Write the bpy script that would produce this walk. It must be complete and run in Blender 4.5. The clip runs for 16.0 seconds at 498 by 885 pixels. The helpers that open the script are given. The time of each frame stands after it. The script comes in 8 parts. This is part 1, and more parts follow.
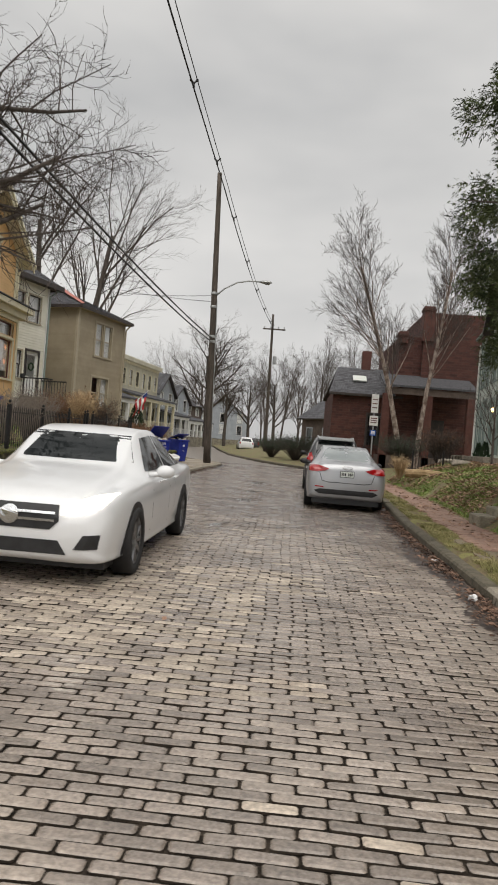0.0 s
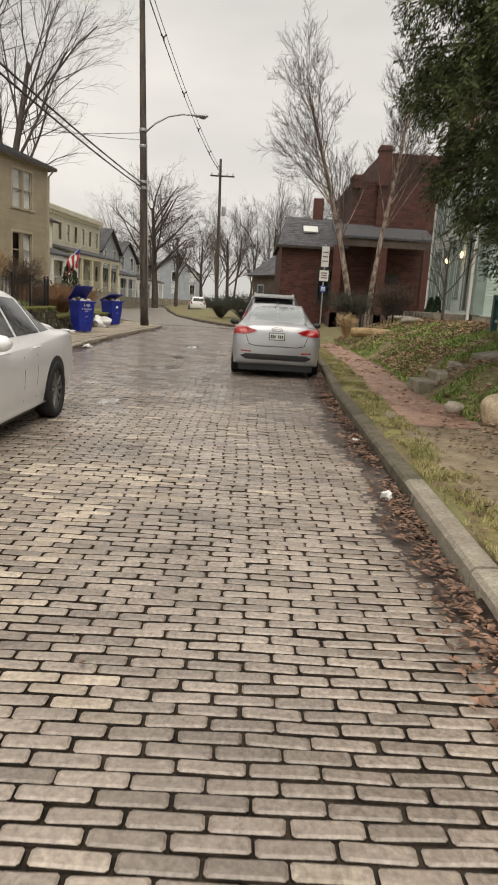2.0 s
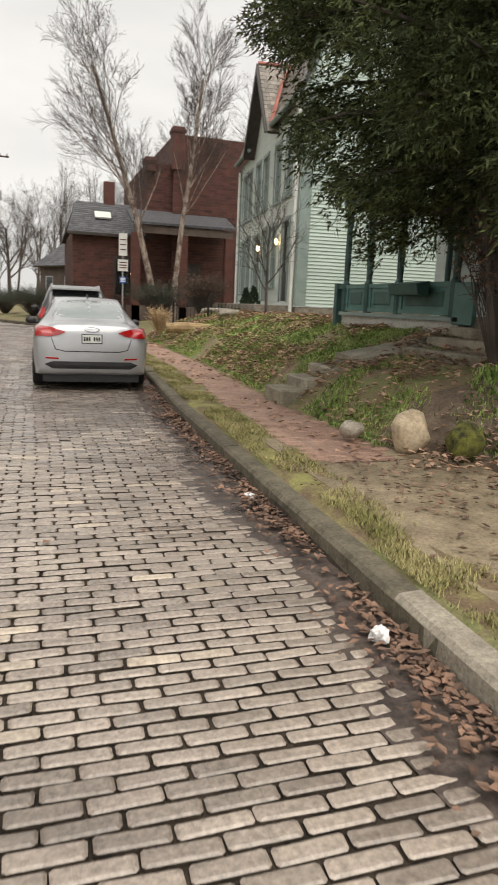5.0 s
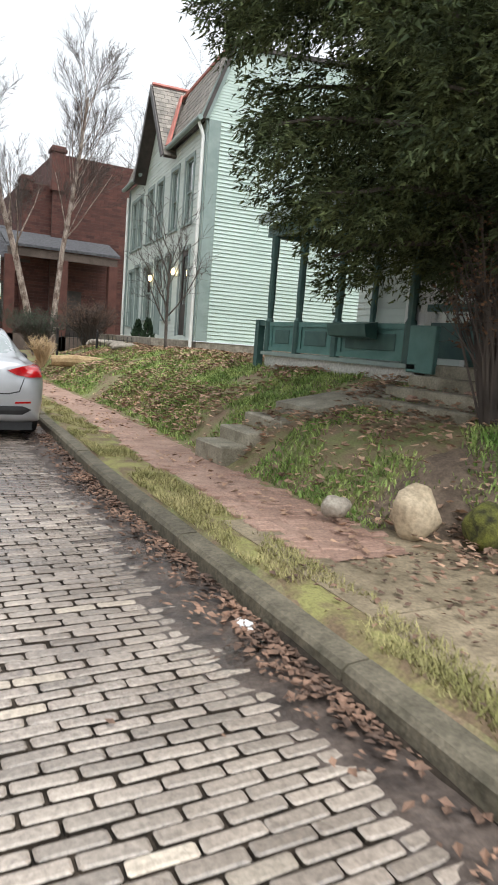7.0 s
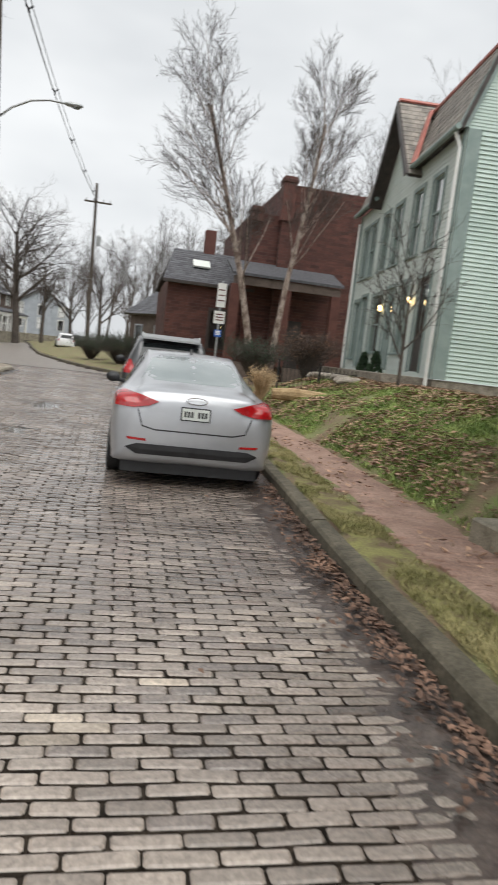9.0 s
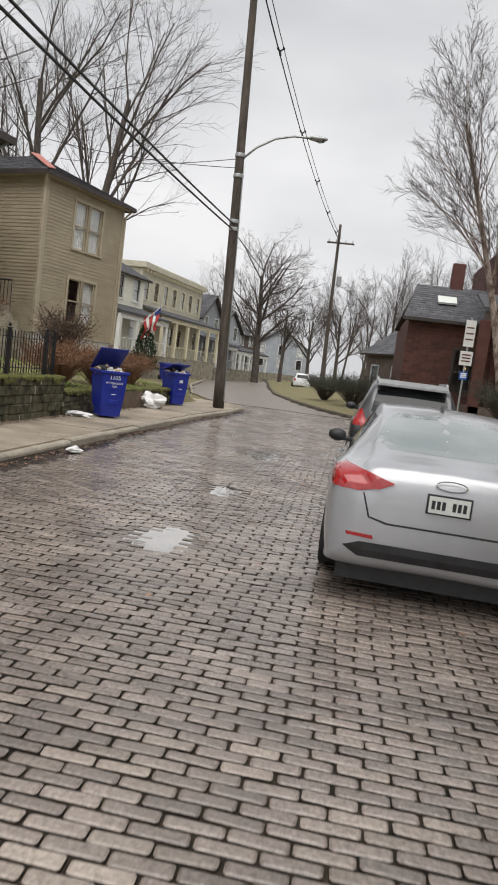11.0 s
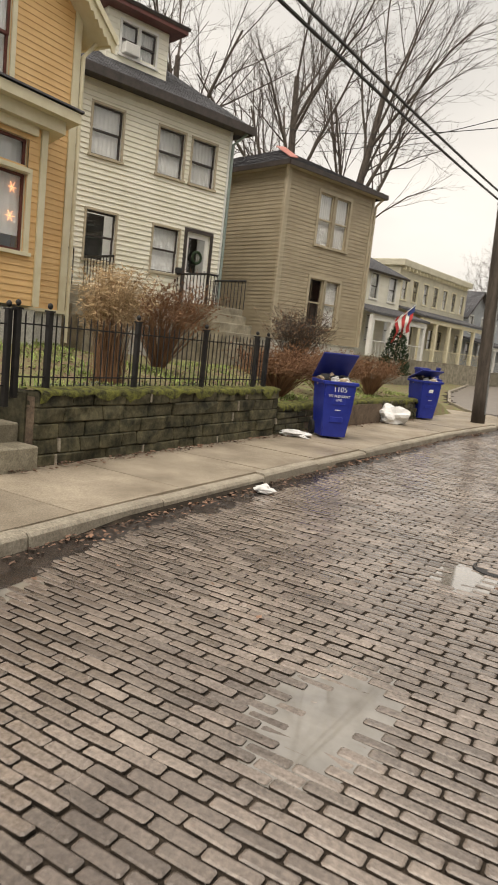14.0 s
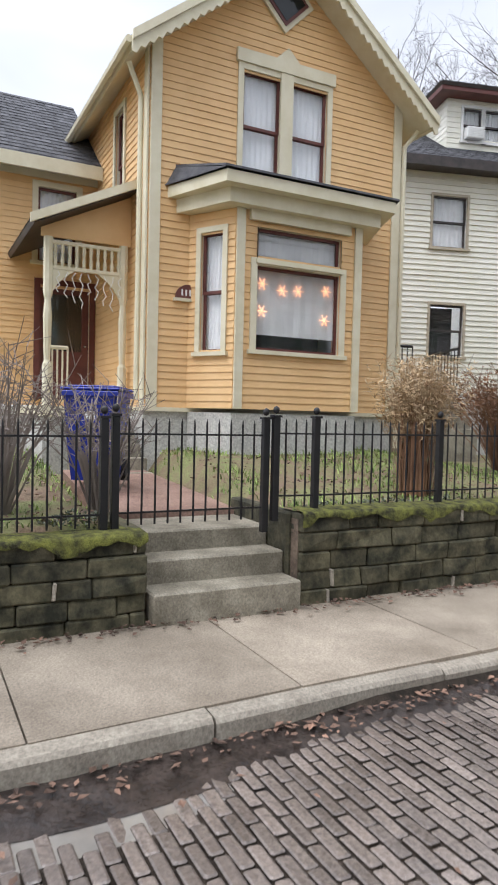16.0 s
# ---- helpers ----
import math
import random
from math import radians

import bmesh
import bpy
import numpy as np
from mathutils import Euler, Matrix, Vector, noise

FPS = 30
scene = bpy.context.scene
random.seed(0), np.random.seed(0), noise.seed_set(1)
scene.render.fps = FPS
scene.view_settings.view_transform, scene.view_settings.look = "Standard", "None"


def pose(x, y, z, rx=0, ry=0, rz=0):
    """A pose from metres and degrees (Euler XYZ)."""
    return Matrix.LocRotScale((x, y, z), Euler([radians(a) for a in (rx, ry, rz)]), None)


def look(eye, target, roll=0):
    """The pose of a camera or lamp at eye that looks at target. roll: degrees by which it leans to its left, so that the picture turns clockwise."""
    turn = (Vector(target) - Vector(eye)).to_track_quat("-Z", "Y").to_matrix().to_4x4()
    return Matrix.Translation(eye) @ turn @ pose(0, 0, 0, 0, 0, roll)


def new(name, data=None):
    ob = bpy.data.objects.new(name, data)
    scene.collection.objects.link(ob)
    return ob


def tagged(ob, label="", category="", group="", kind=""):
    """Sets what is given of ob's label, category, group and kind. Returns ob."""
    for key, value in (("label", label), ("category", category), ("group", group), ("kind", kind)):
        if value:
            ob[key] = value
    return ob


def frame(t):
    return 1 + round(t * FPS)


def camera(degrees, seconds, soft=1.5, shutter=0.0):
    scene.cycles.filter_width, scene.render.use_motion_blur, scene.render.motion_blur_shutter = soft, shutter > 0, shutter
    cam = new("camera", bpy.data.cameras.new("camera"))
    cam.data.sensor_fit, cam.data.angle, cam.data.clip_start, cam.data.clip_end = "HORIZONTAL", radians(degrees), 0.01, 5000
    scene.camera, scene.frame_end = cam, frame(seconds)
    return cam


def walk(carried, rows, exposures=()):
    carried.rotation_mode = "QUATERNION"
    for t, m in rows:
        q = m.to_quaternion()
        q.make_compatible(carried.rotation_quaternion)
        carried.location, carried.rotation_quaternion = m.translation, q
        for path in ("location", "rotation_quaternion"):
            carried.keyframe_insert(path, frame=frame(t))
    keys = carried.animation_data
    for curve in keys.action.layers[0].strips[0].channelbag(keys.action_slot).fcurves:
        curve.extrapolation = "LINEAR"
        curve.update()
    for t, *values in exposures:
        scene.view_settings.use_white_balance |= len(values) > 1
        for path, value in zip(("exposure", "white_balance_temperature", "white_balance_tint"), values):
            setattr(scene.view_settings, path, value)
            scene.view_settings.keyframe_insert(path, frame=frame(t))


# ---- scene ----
cam = camera(40.5, 16.0, soft=1.7, shutter=0.3)
PATH = [
    (0, (0.307, -1.895, 1.437), (0.192, 0.102, 1.429), 4.6),
    (0.5, (0.586, -1.557, 1.451), (0.509, 0.44, 1.367), 6.0),
    (1, (0.838, -1.145, 1.471), (0.842, 0.849, 1.314), 6.2),
    (1.5, (1.015, -0.693, 1.47), (1.07, 1.287, 1.192), 5.3),
    (2, (1.074, -0.221, 1.478), (1.101, 1.737, 1.071), 3.5),
    (2.5, (1.154, 0.223, 1.484), (1.143, 2.168, 1.018), 1.5),
    (3, (1.151, 0.715, 1.478), (1.21, 2.665, 1.036), 0.5),
    (3.5, (1.11, 1.16, 1.486), (1.21, 3.108, 1.044), 1.4),
    (4, (0.981, 1.614, 1.461), (1.216, 3.555, 1.041), 2.2),
    (4.5, (0.88, 2.048, 1.444), (1.284, 3.962, 1.028), 2.2),
    (4.7, (0.851, 2.211, 1.458), (1.341, 4.105, 1.046), 2.4),
    (6.8, (0.668, 4.033, 1.47), (1.608, 5.773, 1.171), 3.8),
    (7, (0.685, 4.241, 1.493), (1.638, 5.976, 1.209), 4.5),
    (7.5, (0.685, 4.739, 1.501), (1.604, 6.497, 1.247), 5.8),
    (8, (0.761, 5.235, 1.508), (1.55, 7.058, 1.273), 6.9),
    (8.5, (0.79, 5.727, 1.499), (1.444, 7.604, 1.282), 7.5),
    (9, (0.83, 6.236, 1.512), (1.229, 8.179, 1.262), 6.7),
    (9.5, (0.853, 6.74, 1.528), (0.932, 8.718, 1.239), 6.2),
    (9.7, (0.875, 6.925, 1.554), (0.864, 8.902, 1.253), 6.1),
    (11.8, (0.907, 9.367, 1.707), (0.52, 11.321, 1.525), 8.4),
    (12, (0.842, 9.57, 1.732), (0.416, 11.514, 1.54), 8.5),
    (12.5, (0.77, 10.025, 1.746), (0.206, 11.929, 1.5), 8.2),
    (13, (0.639, 10.534, 1.735), (-0.05, 12.394, 1.475), 8.0),
    (13.5, (0.58, 10.958, 1.741), (-0.241, 12.763, 1.481), 7.6),
    (14, (0.443, 11.462, 1.724), (-0.549, 13.173, 1.427), 6.2),
    (14.5, (0.383, 11.884, 1.736), (-0.74, 13.506, 1.408), 4.4),
    (15, (0.208, 12.371, 1.731), (-1.305, 13.649, 1.452), 3.0),
    (15.5, (0.084, 12.879, 1.77), (-1.607, 13.933, 1.599), 1.8),
    (16, (-0.03, 13.362, 1.789), (-1.813, 14.264, 1.713), 1.4),
]
EXPOSURES = [(0, 0.0, 6750, 10), (1.5, 0.17, 7050, 10), (3.5, 0.25, 7300, 10), (4.7, 0.4, 7100, 10), (7, 0.92, 6250, 8), (8, 0.76, 6350, 6), (9.5, 0.34, 6450, 10), (12.5, 0.28, 6900, 11), (14, 0.47, 7400, 11), (15, 0.68, 6700, 13), (16, 0.80, 5950, 13)]
walk(cam, [(t, look(eye, target, roll)) for t, eye, target, roll in PATH], EXPOSURES)

# ---- overcast daylight ----
world = bpy.data.worlds.new("overcast_sky")
scene.world = world
world.use_nodes = True
wn = world.node_tree
wn.nodes.clear()
w_out = wn.nodes.new("ShaderNodeOutputWorld")
w_bg = wn.nodes.new("ShaderNodeBackground")
w_sky = wn.nodes.new("ShaderNodeTexSky")
w_sky.sky_type = "NISHITA"
w_sky.sun_disc = False
w_sky.sun_elevation = radians(38)
w_sky.sun_rotation = radians(200)
w_sky.dust_density = 4.0
w_hsv = wn.nodes.new("ShaderNodeHueSaturation")
w_hsv.inputs["Saturation"].default_value = 0.08
w_hsv.inputs["Value"].default_value = 1.0
w_mix = wn.nodes.new("ShaderNodeMixRGB")
w_mix.inputs[0].default_value = 0.8
w_tc = wn.nodes.new("ShaderNodeTexCoord")
w_map = wn.nodes.new("ShaderNodeMapping")
w_map.inputs["Scale"].default_value = (1.0, 1.0, 2.4)
w_noise = wn.nodes.new("ShaderNodeTexNoise")
w_noise.inputs["Scale"].default_value = 2.0
w_noise.inputs["Detail"].default_value = 4.0
w_ramp = wn.nodes.new("ShaderNodeValToRGB")
w_ramp.color_ramp.elements[0].position = 0.3
w_ramp.color_ramp.elements[0].color = (4.3, 4.45, 4.65, 1)
w_ramp.color_ramp.elements[1].position = 0.7
w_ramp.color_ramp.elements[1].color = (6.8, 6.85, 6.9, 1)
w_bg.inputs["Strength"].default_value = 0.12
wn.links.new(w_sky.outputs[0], w_hsv.inputs["Color"])
wn.links.new(w_tc.outputs["Generated"], w_map.inputs["Vector"])
wn.links.new(w_map.outputs[0], w_noise.inputs["Vector"])
wn.links.new(w_noise.outputs["Fac"], w_ramp.inputs[0])
wn.links.new(w_hsv.outputs[0], w_mix.inputs[1])
wn.links.new(w_ramp.outputs[0], w_mix.inputs[2])
wn.links.new(w_mix.outputs[0], w_bg.inputs["Color"])
wn.links.new(w_bg.outputs[0], w_out.inputs["Surface"])

sun_data = bpy.data.lights.new("sun", "SUN")
sun_data.energy = 1.9
sun_data.angle = radians(60)
sun_data.color = (1.0, 0.97, 0.93)
sun = new("sun", sun_data)
sun.matrix_world = look((0, 0, 30), (-3, 13, 0))

# ---- materials ----


def material(name, color, color2=None, rough=0.7, metal=0.0, scale=6.0, bump=0.0, bump_scale=60.0, rough2=None,
             random_value=0.0, island=0.0, trans=0.0, emit=None, coat=0.0, contrast=0.5, wet=0.0, spec=0.5, stretch=(1, 1, 1)):
    """A Principled surface: two colours mixed by coarse noise, fine speckle, relief, and a tone of its own for each piece."""
    m = bpy.data.materials.new(name)
    m.use_nodes = True
    nt = m.node_tree
    bs = nt.nodes["Principled BSDF"]
    L = nt.links.new
    bs.inputs["Metallic"].default_value = metal
    bs.inputs["Roughness"].default_value = rough
    bs.inputs["Specular IOR Level"].default_value = spec
    bs.inputs["Transmission Weight"].default_value = trans
    bs.inputs["Coat Weight"].default_value = coat
    bs.inputs["Coat Roughness"].default_value = 0.04 if bump < 0.5 else 0.12
    c2 = color2 or color
    tc = nt.nodes.new("ShaderNodeTexCoord")
    mp = nt.nodes.new("ShaderNodeMapping")
    mp.inputs["Scale"].default_value = stretch
    geo = nt.nodes.new("ShaderNodeNewGeometry")
    L(geo.outputs["Position"], mp.inputs["Vector"])
    n1 = nt.nodes.new("ShaderNodeTexNoise")
    n1.inputs["Scale"].default_value = scale
    n1.inputs["Detail"].default_value = 6
    n1.inputs["Roughness"].default_value = 0.62
    L(mp.outputs[0], n1.inputs["Vector"])
    rp = nt.nodes.new("ShaderNodeValToRGB")
    rp.color_ramp.elements[0].position = 0.5 - 0.5 * contrast * 0.6
    rp.color_ramp.elements[1].position = 0.5 + 0.5 * contrast * 0.6
    rp.color_ramp.elements[0].color = (*color, 1)
    rp.color_ramp.elements[1].color = (*c2, 1)
    L(n1.outputs["Fac"], rp.inputs[0])
    out = rp.outputs[0]
    if bump >= 0.35:
        # fine grain and specks
        ng = nt.nodes.new("ShaderNodeTexNoise")
        ng.inputs["Scale"].default_value = bump_scale * 1.3
        ng.inputs["Detail"].default_value = 4
        ng.inputs["Roughness"].default_value = 0.7
        L(mp.outputs[0], ng.inputs["Vector"])
        mg = nt.nodes.new("ShaderNodeMapRange")
        mg.inputs["From Min"].default_value = 0.3
        mg.inputs["From Max"].default_value = 0.7
        mg.inputs["To Min"].default_value = 0.62
        mg.inputs["To Max"].default_value = 1.32
        L(ng.outputs["Fac"], mg.inputs["Value"])
        hg = nt.nodes.new("ShaderNodeHueSaturation")
        L(mg.outputs[0], hg.inputs["Value"])
        L(out, hg.inputs["Color"])
        out = hg.outputs[0]
    if random_value or island:
        hs = nt.nodes.new("ShaderNodeHueSaturation")
        add = nt.nodes.new("ShaderNodeMath")
        add.operation = "ADD"
        if random_value:
            oi = nt.nodes.new("ShaderNodeObjectInfo")
            L(oi.outputs["Random"], add.inputs[0])
            amount = random_value
        else:
            L(geo.outputs["Random Per Island"], add.inputs[0])
            amount = island
        add.inputs[1].default_value = 0.0
        mr = nt.nodes.new("ShaderNodeMapRange")
        mr.inputs["To Min"].default_value = 1 - amount
        mr.inputs["To Max"].default_value = 1 + amount
        L(add.outputs[0], mr.inputs["Value"])
        L(mr.outputs[0], hs.inputs["Value"])
        L(out, hs.inputs["Color"])
        out = hs.outputs[0]
    L(out, bs.inputs["Base Color"])
    if rough2 is not None:
        n3 = nt.nodes.new("ShaderNodeTexNoise")
        n3.inputs["Scale"].default_value = 0.7
        n3.inputs["Detail"].default_value = 5
        L(geo.outputs["Position"], n3.inputs["Vector"])
        m3 = nt.nodes.new("ShaderNodeMapRange")
        m3.inputs["From Min"].default_value = 0.35
        m3.inputs["From Max"].default_value = 0.65
        m3.inputs["To Min"].default_value = rough
        m3.inputs["To Max"].default_value = rough2
        L(n3.outputs["Fac"], m3.inputs["Value"])
        L(m3.outputs[0], bs.inputs["Roughness"])
    if bump:
        n2 = nt.nodes.new("ShaderNodeTexNoise")
        n2.inputs["Scale"].default_value = bump_scale
        n2.inputs["Detail"].default_value = 5
        L(mp.outputs[0], n2.inputs["Vector"])
        bp = nt.nodes.new("ShaderNodeBump")
        bp.inputs["Strength"].default_value = min(1.0, bump)
        bp.inputs["Distance"].default_value = 0.01
        L(n2.outputs["Fac"], bp.inputs["Height"])
        L(bp.outputs[0], bs.inputs["Normal"])
    if emit:
        bs.inputs["Emission Color"].default_value = (*emit[:3], 1)
        bs.inputs["Emission Strength"].default_value = emit[3]
    return m


M_BRICK = material("wet_paving_brick", (0.135, 0.107, 0.09), (0.44, 0.375, 0.315), 0.14, rough2=0.42, coat=0.35, scale=0.9, bump=0.7, bump_scale=30, island=0.26, contrast=1.1)
M_BRICK_O = material("wet_paving_brick_single", (0.135, 0.107, 0.09), (0.44, 0.375, 0.315), 0.14, rough2=0.42, coat=0.35, scale=0.9, bump=0.7, bump_scale=30, random_value=0.26, contrast=1.1)
M_BRICK_WET = material("soaked_paving_brick", (0.085, 0.066, 0.057), (0.33, 0.276, 0.235), 0.09, rough2=0.34, coat=0.55, scale=0.9, bump=0.6, bump_scale=30, island=0.28, contrast=1.0)
M_BRICK_PALE = material("pale_worn_brick", (0.27, 0.22, 0.175), (0.52, 0.45, 0.37), 0.4, rough2=0.6, scale=3.0, bump=0.7, bump_scale=30, island=0.28, contrast=0.9)
M_JOINT = material("dirt_joint", (0.016, 0.013, 0.010), (0.055, 0.042, 0.031), 0.85, scale=9, bump=0.6, spec=0.2)
M_MUD = material("wet_gutter_mud", (0.040, 0.030, 0.026), (0.115, 0.088, 0.074), 0.22, rough2=0.6, scale=5, bump=0.8, bump_scale=30)
M_MUD_DARK = material("soaked_gutter_mud", (0.020, 0.015, 0.013), (0.060, 0.046, 0.039), 0.12, rough2=0.42, scale=5, bump=0.6, bump_scale=30)
M_WATER = material("silty_puddle_water", (0.20, 0.185, 0.165), (0.30, 0.28, 0.25), rough=0.05, spec=1.0, coat=1.0, scale=3)
M_KERB = material("weathered_concrete_kerb", (0.22, 0.19, 0.15), (0.40, 0.36, 0.29), 0.8, scale=4, bump=0.6, bump_scale=35, random_value=0.1, contrast=0.9)
M_KERB_DARK = material("mossy_stone_kerb", (0.062, 0.055, 0.036), (0.175, 0.15, 0.108), 0.8, scale=6, bump=0.9, bump_scale=30, random_value=0.15, contrast=0.7)
M_SLAB = material("damp_concrete_slab", (0.185, 0.15, 0.11), (0.45, 0.385, 0.30), 0.45, rough2=0.8, scale=1.1, bump=0.35, bump_scale=50, random_value=0.1, contrast=0.75)
M_SLAB_OLD = material("dirty_old_concrete", (0.15, 0.118, 0.075), (0.34, 0.275, 0.185), 0.7, scale=3.2, bump=0.7, bump_scale=30, random_value=0.08, contrast=0.7)
M_VERGE = material("mossy_verge_soil", (0.15, 0.105, 0.062), (0.25, 0.24, 0.085), 0.95, scale=4, bump=1.0, bump_scale=40, contrast=0.35)
M_GRASS = material("thin_winter_grass", (0.20, 0.14, 0.09), (0.19, 0.205, 0.08), 0.95, scale=2.4, bump=1.0, bump_scale=40, contrast=0.35)
M_SOIL = material("damp_soil", (0.09, 0.065, 0.047), (0.19, 0.14, 0.10), 0.9, scale=4, bump=0.9, bump_scale=25)
M_PATH = material("worn_brick_path", (0.20, 0.115, 0.085), (0.40, 0.265, 0.205), 0.75, scale=2.4, bump=0.6, bump_scale=30, island=0.25, contrast=0.8)
M_FAR = material("far_road_surface", (0.17, 0.145, 0.125), (0.26, 0.225, 0.195), 0.4, scale=2.5, bump=0.3)
M_STONE = material("mossy_wall_stone", (0.016, 0.017, 0.008), (0.125, 0.112, 0.064), 0.85, scale=5, bump=1.0, bump_scale=16, random_value=0.25, contrast=0.5)
M_MOSS = material("green_moss", (0.025, 0.024, 0.010), (0.17, 0.175, 0.035), 1.0, scale=9, bump=1.0, bump_scale=70, contrast=0.45)
M_STEP = material("old_concrete_step", (0.17, 0.15, 0.108), (0.36, 0.325, 0.25), 0.75, scale=3, bump=0.5, bump_scale=40, random_value=0.1)
M_YELLOW = material("ochre_clapboard_paint", (0.72, 0.46, 0.21), (0.78, 0.52, 0.25), 0.6, scale=2, island=0.035, bump=0.15, bump_scale=80)
M_CREAM = material("cream_trim_paint", (0.66, 0.60, 0.42), (0.74, 0.69, 0.52), 0.55, scale=3, bump=0.1)
M_MAROON = material("maroon_sash_paint", (0.10, 0.028, 0.022), (0.14, 0.04, 0.03), 0.5, scale=6)
M_WHITE_SIDING = material("cream_white_siding", (0.75, 0.73, 0.61), (0.84, 0.82, 0.72), 0.6, scale=1.2, island=0.03)
M_TAN = material("tan_siding", (0.34, 0.285, 0.20), (0.41, 0.345, 0.245), 0.65, scale=1.2, island=0.04)
M_TAN_TRIM = material("tan_trim", (0.42, 0.36, 0.26), (0.48, 0.42, 0.31), 0.6, scale=3)
M_MINT = material("mint_siding", (0.42, 0.52, 0.47), (0.49, 0.585, 0.535), 0.6, scale=1.0, island=0.04)
M_MINT_PALE = material("pale_grey_mint_siding", (0.52, 0.58, 0.54), (0.60, 0.655, 0.615), 0.6, scale=1.0, island=0.04)
M_GREYGREEN = material("grey_green_trim", (0.20, 0.26, 0.24), (0.27, 0.33, 0.31), 0.55, scale=3)
M_TEAL = material("dark_teal_porch_paint", (0.035, 0.085, 0.078), (0.06, 0.125, 0.112), 0.5, scale=4)
M_TEAL_LIGHT = material("teal_porch_panel", (0.075, 0.175, 0.16), (0.11, 0.225, 0.205), 0.5, scale=4)
M_SHINGLE = material("dark_asphalt_shingle", (0.055, 0.055, 0.062), (0.12, 0.12, 0.13), 0.8, scale=8, bump=0.6, bump_scale=60, island=0.3)
M_SLATE = material("brown_slate", (0.16, 0.145, 0.125), (0.31, 0.275, 0.235), 0.6, scale=3, bump=0.4, island=0.3)
M_PINK = material("faded_red_valley_metal", (0.42, 0.13, 0.10), (0.52, 0.20, 0.16), 0.5, scale=5)
M_DARKTRIM = material("dark_gutter_paint", (0.03, 0.025, 0.022), (0.06, 0.045, 0.04), 0.5, scale=5)
M_WHITE = material("white_paint", (0.72, 0.72, 0.69), (0.80, 0.80, 0.77), 0.5, scale=4)
M_REDBRICK = material("dark_red_brick", (0.065, 0.024, 0.018), (0.115, 0.044, 0.034), 0.8, scale=3, bump=0.5, bump_scale=40, island=0.3, contrast=0.8)
M_MORTAR = material("sooty_mortar", (0.09, 0.055, 0.045), (0.13, 0.085, 0.07), 0.9, scale=6)
M_GLASS = material("window_glass", (1, 1, 1), rough=0.01, trans=1.0)
M_BLIND = material("window_blind", (0.70, 0.71, 0.70), (0.80, 0.81, 0.80), 0.8, scale=3)
M_PALETWIG = material("pale_dry_twigs", (0.20, 0.165, 0.14), (0.32, 0.27, 0.235), 0.9, scale=2)
M_CURTAIN = material("white_curtain", (0.85, 0.88, 0.90), (0.90, 0.92, 0.94), 0.9, scale=5)
# near-black colour that stands in for the shade of unlit rooms
M_ROOM_SHADE = material("painted_room_shade", (0.03, 0.028, 0.026), (0.06, 0.055, 0.05), 0.9, scale=2)
M_IRON = material("black_iron", (0.012, 0.012, 0.013), (0.022, 0.02, 0.02), 0.45, scale=9, metal=0.2)
M_POLE = material("weathered_utility_pole", (0.045, 0.035, 0.028), (0.105, 0.085, 0.068), 0.85, scale=6, bump=0.7, bump_scale=30, stretch=(1, 1, 0.12))
M_GALV = material("galvanised_metal", (0.32, 0.33, 0.33), (0.42, 0.43, 0.43), 0.45, metal=0.7, scale=12)
M_CABLE = material("black_cable", (0.012, 0.012, 0.012), rough=0.6)
M_BARK = material("grey_bark", (0.05, 0.04, 0.034), (0.115, 0.095, 0.08), 0.9, scale=9, bump=0.8, bump_scale=30, stretch=(1, 1, 0.3))
M_TWIG = material("bare_twigs", (0.048, 0.038, 0.033), (0.095, 0.076, 0.066), 0.9, scale=2)
M_BIRCH = material("peeling_birch_bark", (0.13, 0.085, 0.065), (0.40, 0.33, 0.28), 0.8, scale=7, bump=0.6, bump_scale=30, stretch=(1, 1, 0.5), contrast=0.35)
M_CEDAR = material("cedar_needles", (0.034, 0.048, 0.023), (0.115, 0.138, 0.058), 0.9, spec=0.2, scale=2.2, island=0.55, contrast=0.4)
M_EVERGREEN = material("dark_evergreen", (0.012, 0.03, 0.013), (0.03, 0.06, 0.025), 0.8, scale=3, island=0.4)
M_DRYGRASS = material("dry_plume_grass", (0.36, 0.24, 0.12), (0.55, 0.42, 0.26), 0.9, scale=2, island=0.3)
M_DRYBROWN = material("dry_brown_stems", (0.13, 0.065, 0.035), (0.26, 0.14, 0.075), 0.9, scale=2, island=0.3)
M_BLADE = material("grass_blades", (0.13, 0.23, 0.045), (0.36, 0.41, 0.14), 0.8, scale=2.5, island=0.55)
M_BLADE_DRY = material("mossy_straw_blades", (0.19, 0.185, 0.06), (0.36, 0.315, 0.15), 0.85, scale=2.0, island=0.4)
M_LEAF_DRY = material("dry_curled_leaves", (0.20, 0.12, 0.08), (0.50, 0.33, 0.225), 0.8, scale=2.5, island=0.45)
M_LEAF = material("dead_leaves", (0.058, 0.035, 0.025), (0.27, 0.16, 0.108), 0.75, scale=2.5, island=0.45)
M_BIN = material("blue_bin_plastic", (0.010, 0.022, 0.235), (0.016, 0.034, 0.31), 0.42, scale=4)
M_BLACKPLASTIC = material("black_plastic", (0.015, 0.015, 0.016), (0.028, 0.028, 0.03), 0.5, scale=8)
M_RUBBER = material("tyre_rubber", (0.014, 0.014, 0.015), (0.026, 0.025, 0.025), 0.8, scale=8)
M_SILVER = material("silver_car_paint", (0.42, 0.43, 0.45), (0.46, 0.47, 0.49), 0.32, metal=0.45, coat=0.8, scale=3)
M_CARWHITE = material("white_car_paint", (0.78, 0.79, 0.80), (0.82, 0.83, 0.84), 0.3, coat=0.8, scale=3)
